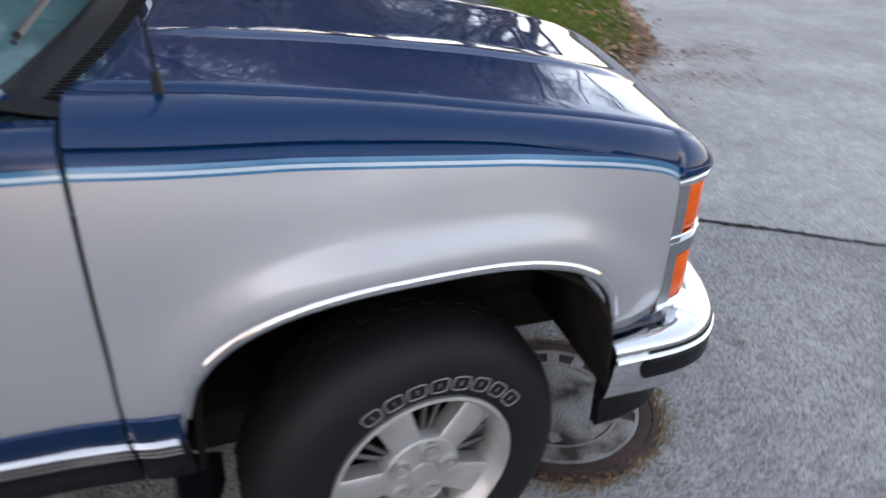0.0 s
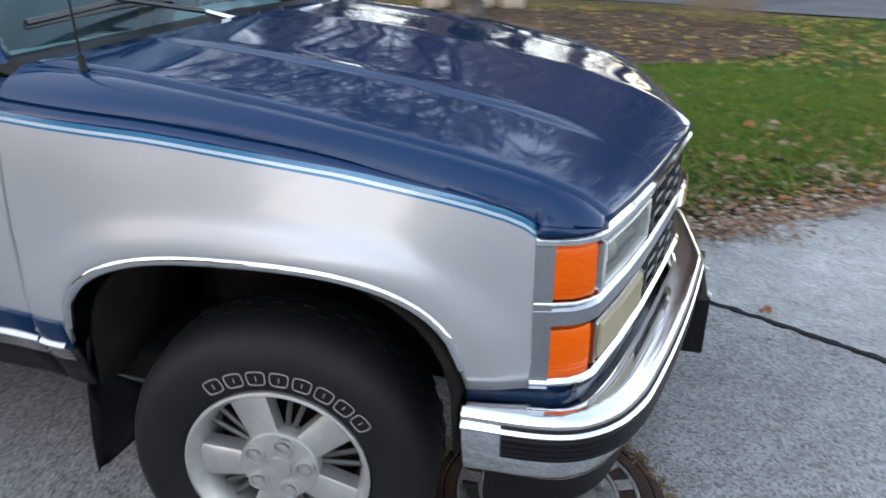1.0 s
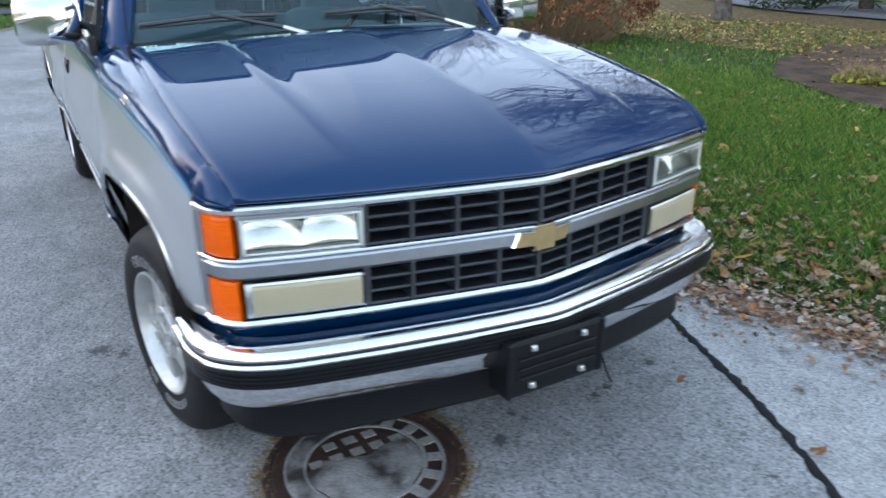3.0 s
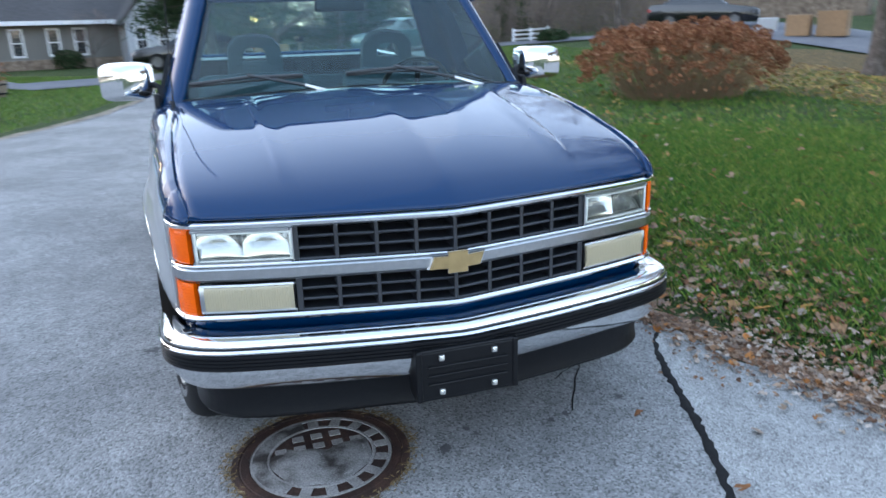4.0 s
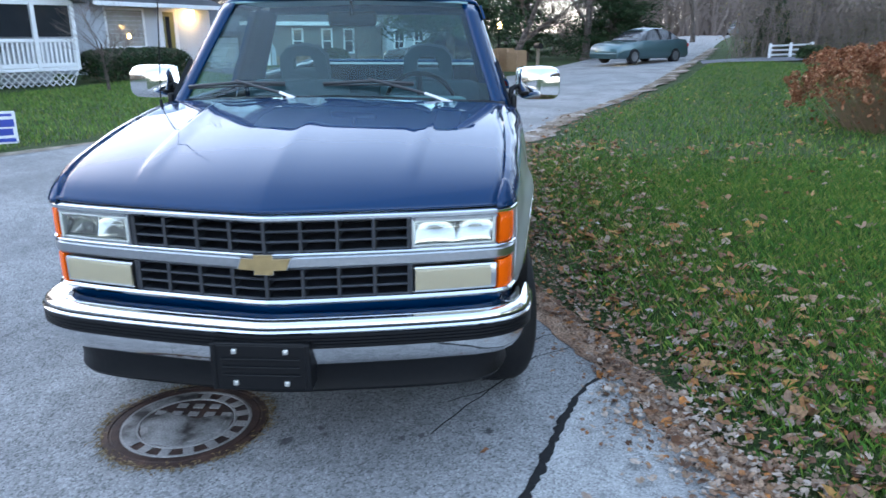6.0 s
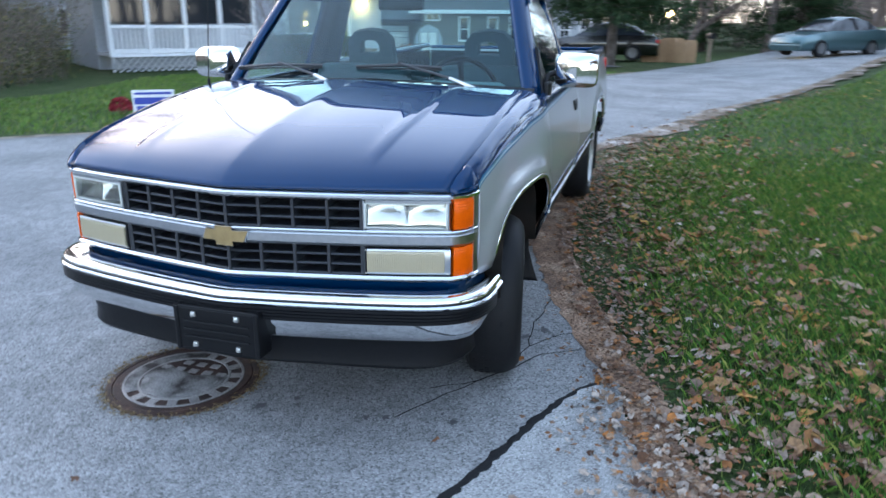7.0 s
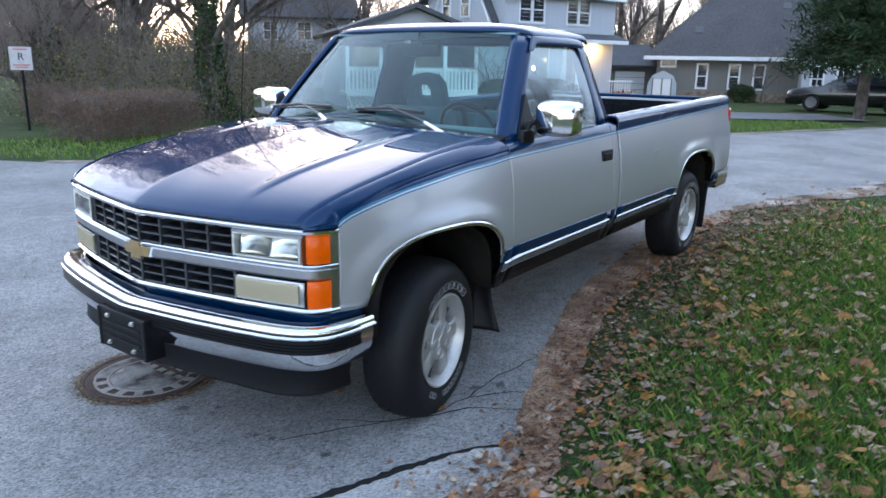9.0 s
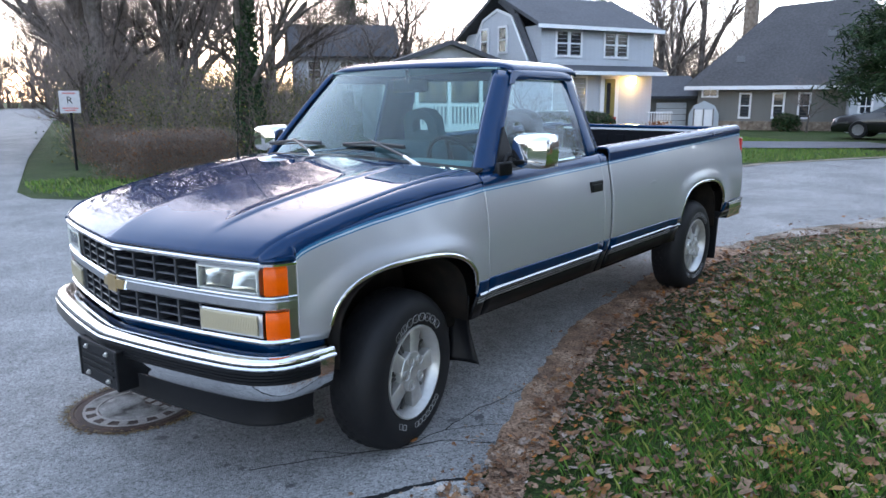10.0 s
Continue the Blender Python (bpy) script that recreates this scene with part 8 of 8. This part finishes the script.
# ---- vehicles in the distance ----
def car(name, m, paint, label, category, prof, roofline, lit=False, length=4.6, wr=0.32):
    """prof: belt outline (x, z) nose to tail; roofline: cabin outline."""
    ob = thing(name, label, category, at=m)
    wdt = 0.88
    g = Geo()
    cols = []
    for x, z in prof:
        y = wdt * (1 - 0.10 * abs(2 * x / length) ** 4)
        cols.append([(x, -y * 0.86, 0.22), (x, -y, 0.34), (x, -y, z * 0.72), (x, -y * 0.93, z * 0.97), (x, 0, z + 0.02), (x, y * 0.93, z * 0.97), (x, y, z * 0.72), (x, y, 0.34), (x, y * 0.86, 0.22)])
    g.grid(cols)
    for c in (cols[0], cols[-1]):
        g.add(c, [tuple(range(9))])
    mesh_ob("body", g, paint, ob, "", 50)
    cab = Geo()
    rows = []
    for x, z in roofline:
        y = lerp(0.80, 0.58, min(1, max(0, (z - 0.85) / 0.55)))
        rows.append([(x, -0.80, 0.84), (x, -y, z - 0.03), (x, -y * 0.85, z), (x, 0, z + 0.02), (x, y * 0.85, z), (x, y, z - 0.03), (x, 0.80, 0.84)])
    cab.grid(rows)
    cab.m = [0 if 1 <= (i % 6) <= 4 else 1 for i in range(len(cab.f))]
    k = len(rows) - 1
    cab.m = [1 if (j // 6 in (0, k - 1) or j % 6 in (0, 5)) else 0 for j in range(len(cab.f))]
    mesh_ob("cabin", cab, [paint, WINDOW], ob, "dark-windowed cabin", 40)
    for x in (length * 0.5 - 0.95, -length * 0.5 + 0.98):
        for s in (1, -1):
            M = Matrix.Translation((x, s * 0.80, wr)) @ Matrix.Rotation(radians(-90 * s), 4, "X")
            wh = mesh_ob("wheel", Geo().lathe([(0.19, 0.09), (wr - 0.03, 0.10), (wr, 0.06), (wr, -0.10), (0.1, -0.12)], 24, M), RUBBER, ob, "", 40)
            mesh_ob("rim", Geo().lathe([(0.0, 0.085), (0.12, 0.09), (0.20, 0.10), (0.205, 0.07)], 20, M), CARRIM, wh, "", 40)
    for s in (1, -1):
        mesh_ob("headlight", Geo().box((length / 2 - 0.10, s * 0.62, 0.62), (0.14, 0.28, 0.10), 0.04), HEADGLOW if lit else CHROME, ob, "lit headlight" if lit else "")
        mesh_ob("tail_light", Geo().box((-length / 2 + 0.06, s * 0.66, 0.76), (0.14, 0.30, 0.14), 0.04), RED, ob)
    mesh_ob("bumper", Geo().box((length / 2 - 0.06, 0, 0.40), (0.14, 1.5, 0.14), 0.04), paint, ob)
    return ob


SED = [(2.30, 0.50), (2.26, 0.70), (2.05, 0.82), (1.3, 0.93), (0.8, 0.98), (0, 0.99), (-1.0, 1.01), (-1.7, 1.04), (-2.15, 1.02), (-2.28, 0.88), (-2.30, 0.55)]
SEDR = [(1.05, 0.96), (0.35, 1.36), (-0.1, 1.47), (-0.7, 1.46), (-1.2, 1.34), (-1.75, 1.03)]
SUVP = [(2.35, 0.55), (2.3, 0.85), (2.0, 0.98), (1.2, 1.05), (0.5, 1.08), (-1.0, 1.08), (-2.2, 1.05), (-2.35, 0.95), (-2.38, 0.55)]
SUVR = [(1.05, 1.05), (0.40, 1.58), (0.0, 1.68), (-1.2, 1.68), (-2.1, 1.62), (-2.33, 1.05)]


def car_at(x, y, deg):
    return Matrix.Translation((x, y, height(x, y) + 0.05)) @ Matrix.Rotation(radians(deg), 4, "Z")


car("teal_sedan", car_at(-29.8, 7.8, -52), TEAL, "teal-grey sedan with lit headlights on the far road", "car", SED, SEDR, True)
car("black_sedan", car_at(-28.6, -0.9, -95), CARBLACK, "black sedan parked in front of the taupe house", "car", SED, SEDR)
car("black_suv", car_at(-25.2, 20.6, 46), CARBLACK, "black car parked on the driveway", "car", SED, SEDR)
car("dark_suv", car_at(-96.0, 34.0, -20), CARGREY, "dark grey car far down the road", "car", SUVP, SUVR, True)

# ---- small things ----
sg = thing("street_sign", "small white street sign with a dark letter on a dark post", "sign", at=Matrix.Translation((-4.75, -13.2, 0)))
face = look((0, 0, 0), (1, 2.35, 0)).to_3x3()
mesh_ob("post", Geo().box((0, 0, 0.75), (0.05, 0.05, 1.6), 0.01), BLACKP, sg, "dark sign post")
def signbox(c, s, m_, parent, name, lab=""):
    R = Matrix.Rotation(math.atan2(2.35, 1.0) - math.pi / 2, 3, "Z")
    return mesh_ob(name, Geo().box(R @ Vector(c) + Vector((0, 0, 0)), s, 0.004, rot=R), m_, parent, lab)


pl_ = signbox((0, 0.04, 1.50), (0.40, 0.012, 0.46), SIGNPALE, sg, "sign_panel", "white sign panel")
for i, (z, ww) in enumerate(((1.68, 0.26), (1.37, 0.30), (1.325, 0.22))):
    signbox((0, 0.049, z), (ww, 0.004, 0.025), SIGNRED, pl_, "printed_bar")
letter = bpy.data.curves.new("letter", "FONT")
letter.body, letter.size, letter.extrude, letter.align_x, letter.align_y = "R", 0.20, 0.002, "CENTER", "CENTER"
source = bpy.data.objects.new("letter_source", letter)
lm = bpy.data.meshes.new_from_object(source)
bpy.data.objects.remove(source)
lm.transform(Matrix.Rotation(math.atan2(2.35, 1.0) - math.pi / 2, 4, "Z") @ Matrix.Translation((0, 0.05, 1.53)) @ Matrix.Rotation(math.pi, 4, "Z") @ Matrix.Rotation(math.pi / 2, 4, "X"))
lm.materials.append(BLACKP)
lo = new("letter", lm)
lo.parent = pl_
tagged(lo, "dark printed letter")

ys = thing("yard_sign", "blue and white yard sign on a wire stake", "sign", at=Matrix.Translation((-6.35, -5.85, 0)) @ Matrix.Rotation(radians(34), 4, "Z"))
mesh_ob("panel", Geo().box((0, 0, 0.30), (0.012, 0.60, 0.44), 0.003), WHITE, ys, "white panel")
mesh_ob("stake", Geo().tube([(0, -0.15, 0), (0, -0.15, 0.3), (0, 0.15, 0.3), (0, 0.15, 0)], 0.005, 6), ZINC, ys, "wire stake")
for z, wy, hh in ((0.47, 0.52, 0.035), (0.36, 0.55, 0.10), (0.24, 0.50, 0.09), (0.13, 0.54, 0.05)):
    mesh_ob("printed_bar", Geo().box((0.008, 0, z), (0.004, wy, hh), 0.0), SIGNBLUE, ys, "blue printed block")

ba = thing("barrel_planter", "half-barrel planter with dried flowers on the lawn", "planter", at=Matrix.Translation((-18.2, -5.8, 0)))
mesh_ob("barrel", Geo().lathe([(0.26, 0), (0.34, 0.2), (0.36, 0.42), (0.32, 0.42), (0.30, 0.36), (0.0, 0.34)], 24), WOOD, ba, "grey wooden half barrel", 40)
for z in (0.10, 0.32):
    rr = 0.30 + 0.14 * z + 0.012
    mesh_ob("hoop", Geo().lathe([(rr, z), (rr + 0.01, z + 0.02), (rr, z + 0.04)], 24), BLACKP, ba, "dark iron hoop")
f = Geo()
r = random.Random(9)
for i in range(220):
    flake(f, Vector((r.gauss(0, 0.17), r.gauss(0, 0.17), r.uniform(0.38, 0.85))), 0.05, r)
mesh_ob("dried_flowers", f, PETAL, ba, "dried brown flowers")["kind"] = "stuff"

fe = thing("white_fence", "short white three-rail fence beside the driveway", "fence")
f0, f1 = Vector((-27.75, 12.6, 0)), Vector((-27.2, 14.0, 0))
for k in range(3):
    p = f0.lerp(f1, k / 2)
    z0 = height(p.x, p.y)
    mesh_ob("post", Geo().box((p.x, p.y, z0 + 0.29), (0.10, 0.10, 0.64), 0.01), WHITE, fe, "white fence post")
for z in (0.16, 0.34, 0.52):
    a, b = [Vector((p.x, p.y, height(p.x, p.y) + z)) for p in (f0, f1)]
    mesh_ob("rail", Geo().tube([a, b], 0.055, 4, flat=0.5), WHITE, fe, "white fence rail")

mb = thing("mailbox", "black mailbox on a grey post by the road", "mailbox", at=Matrix.Translation((-28.8, 3.3, 0)) @ Matrix.Rotation(radians(20), 4, "Z"))
mesh_ob("post", Geo().box((0, 0, 0.45), (0.12, 0.12, 0.95), 0.01), WOOD, mb, "grey wooden post")
mesh_ob("box", Geo().add([(x, y, z) for x in (-0.25, 0.25) for y, z in ((-0.11, 0.92), (0.11, 0.92), (0.11, 1.06), (0.06, 1.14), (-0.06, 1.14), (-0.11, 1.06))], [tuple(range(6)), tuple(range(11, 5, -1))] + [(i, (i + 1) % 6, 6 + (i + 1) % 6, 6 + i) for i in range(6)]), BLACKP, mb, "black arched box")
for i, (x, y) in enumerate(((-28.2, 0.9), (-28.25, 1.35), (-28.3, 1.75), (-28.1, 2.15), (-28.3, 2.5), (-28.6, 1.1), (-28.6, 2.0))):
    g = Geo()
    k = 0.9 + 0.2 * rnd.random()
    g.grid([[(0.19 * c * k * s, 0.24 * d * k * s, z * k) for c, d in ((-1, -1), (0, -1.05), (1, -1), (1.05, 0), (1, 1), (0, 1.05), (-1, 1), (-1.05, 0))] for z, s in ((0, 0.92), (0.4, 1.0), (0.78, 0.95), (0.86, 0.8), (0.80, 0.6))], close=True)
    ob = mesh_ob("yard_waste_bag", g, PAPER, smooth=50)
    ob.matrix_world = Matrix.Translation((x, y, height(x, y))) @ Matrix.Rotation(rnd.uniform(-0.5, 0.5), 4, "Z")
    tagged(ob, "brown paper yard-waste bag standing by the road", "paper bag", "paper bags by the road")
yl = thing("yard_lamp", "lit warm yard lamp on a post among trees", "lamp", at=Matrix.Translation((-30.8, 1.67, 0)))
mesh_ob("post", Geo().tube([(0, 0, 0), (0, 0, 1.75)], 0.04, 8), BLACKP, yl, "dark lamp post")
mesh_ob("lantern", Geo().box((0, 0, 1.88), (0.20, 0.20, 0.26), 0.05), LAMPGLOW, yl, "glowing lantern")
for x, y, sx, sz, lab in ((-19.6, 20.6, 0.8, 0.75, "cardboard box on the driveway"), (-18.9, 21.5, 1.0, 0.9, "brown crate stack on the driveway")):
    ob = mesh_ob("crate", Geo().box((0, 0, sz / 2), (sx, sx * 0.9, sz), 0.02), PAPER)
    ob.matrix_world = car_at(x, y, 35)
    tagged(ob, lab, "box")
ob = mesh_ob("notice_board", Geo().box((0, 0, 0.25), (0.04, 0.75, 0.55), 0.01, rot=Matrix.Rotation(radians(25), 3, "Y")), WHITE)
ob.matrix_world = car_at(-21.6, 20.9, -25)
tagged(ob, "white board leaning on the driveway", "board")
rs = thing("red_shrub", "small rounded dark red shrub on the far lawn", "shrub", at=Matrix.Translation((-7.0, -7.0, 0.0)))
f, st = Geo(), Geo()
r = random.Random(31)
for i in range(40):
    d = Vector((r.gauss(0, 0.6), r.gauss(0, 0.6), 1)).normalized()
    tri_twig(st, Vector((0, 0, 0)), d, r.uniform(0.12, 0.28), 0.004, 0.08, r)
for i in range(420):
    d = Vector((r.gauss(0, 1), r.gauss(0, 1), abs(r.gauss(0, 1)))).normalized()
    flake(f, Vector((d.x * 0.19, d.y * 0.19, 0.12 + d.z * 0.20)) * r.uniform(0.8, 1.0), 0.03, r)
mesh_ob("stem_mass", st, STEM, rs)["kind"] = "stuff"
mesh_ob("foliage", f, ramp_mat("dark_red_leaves", [(0.0, (0.16, 0.012, 0.018)), (1.0, (0.34, 0.03, 0.05))], 1, 0.7, 0.1, 20, 0.002, 4, 0.3, True), rs)["kind"] = "stuff"
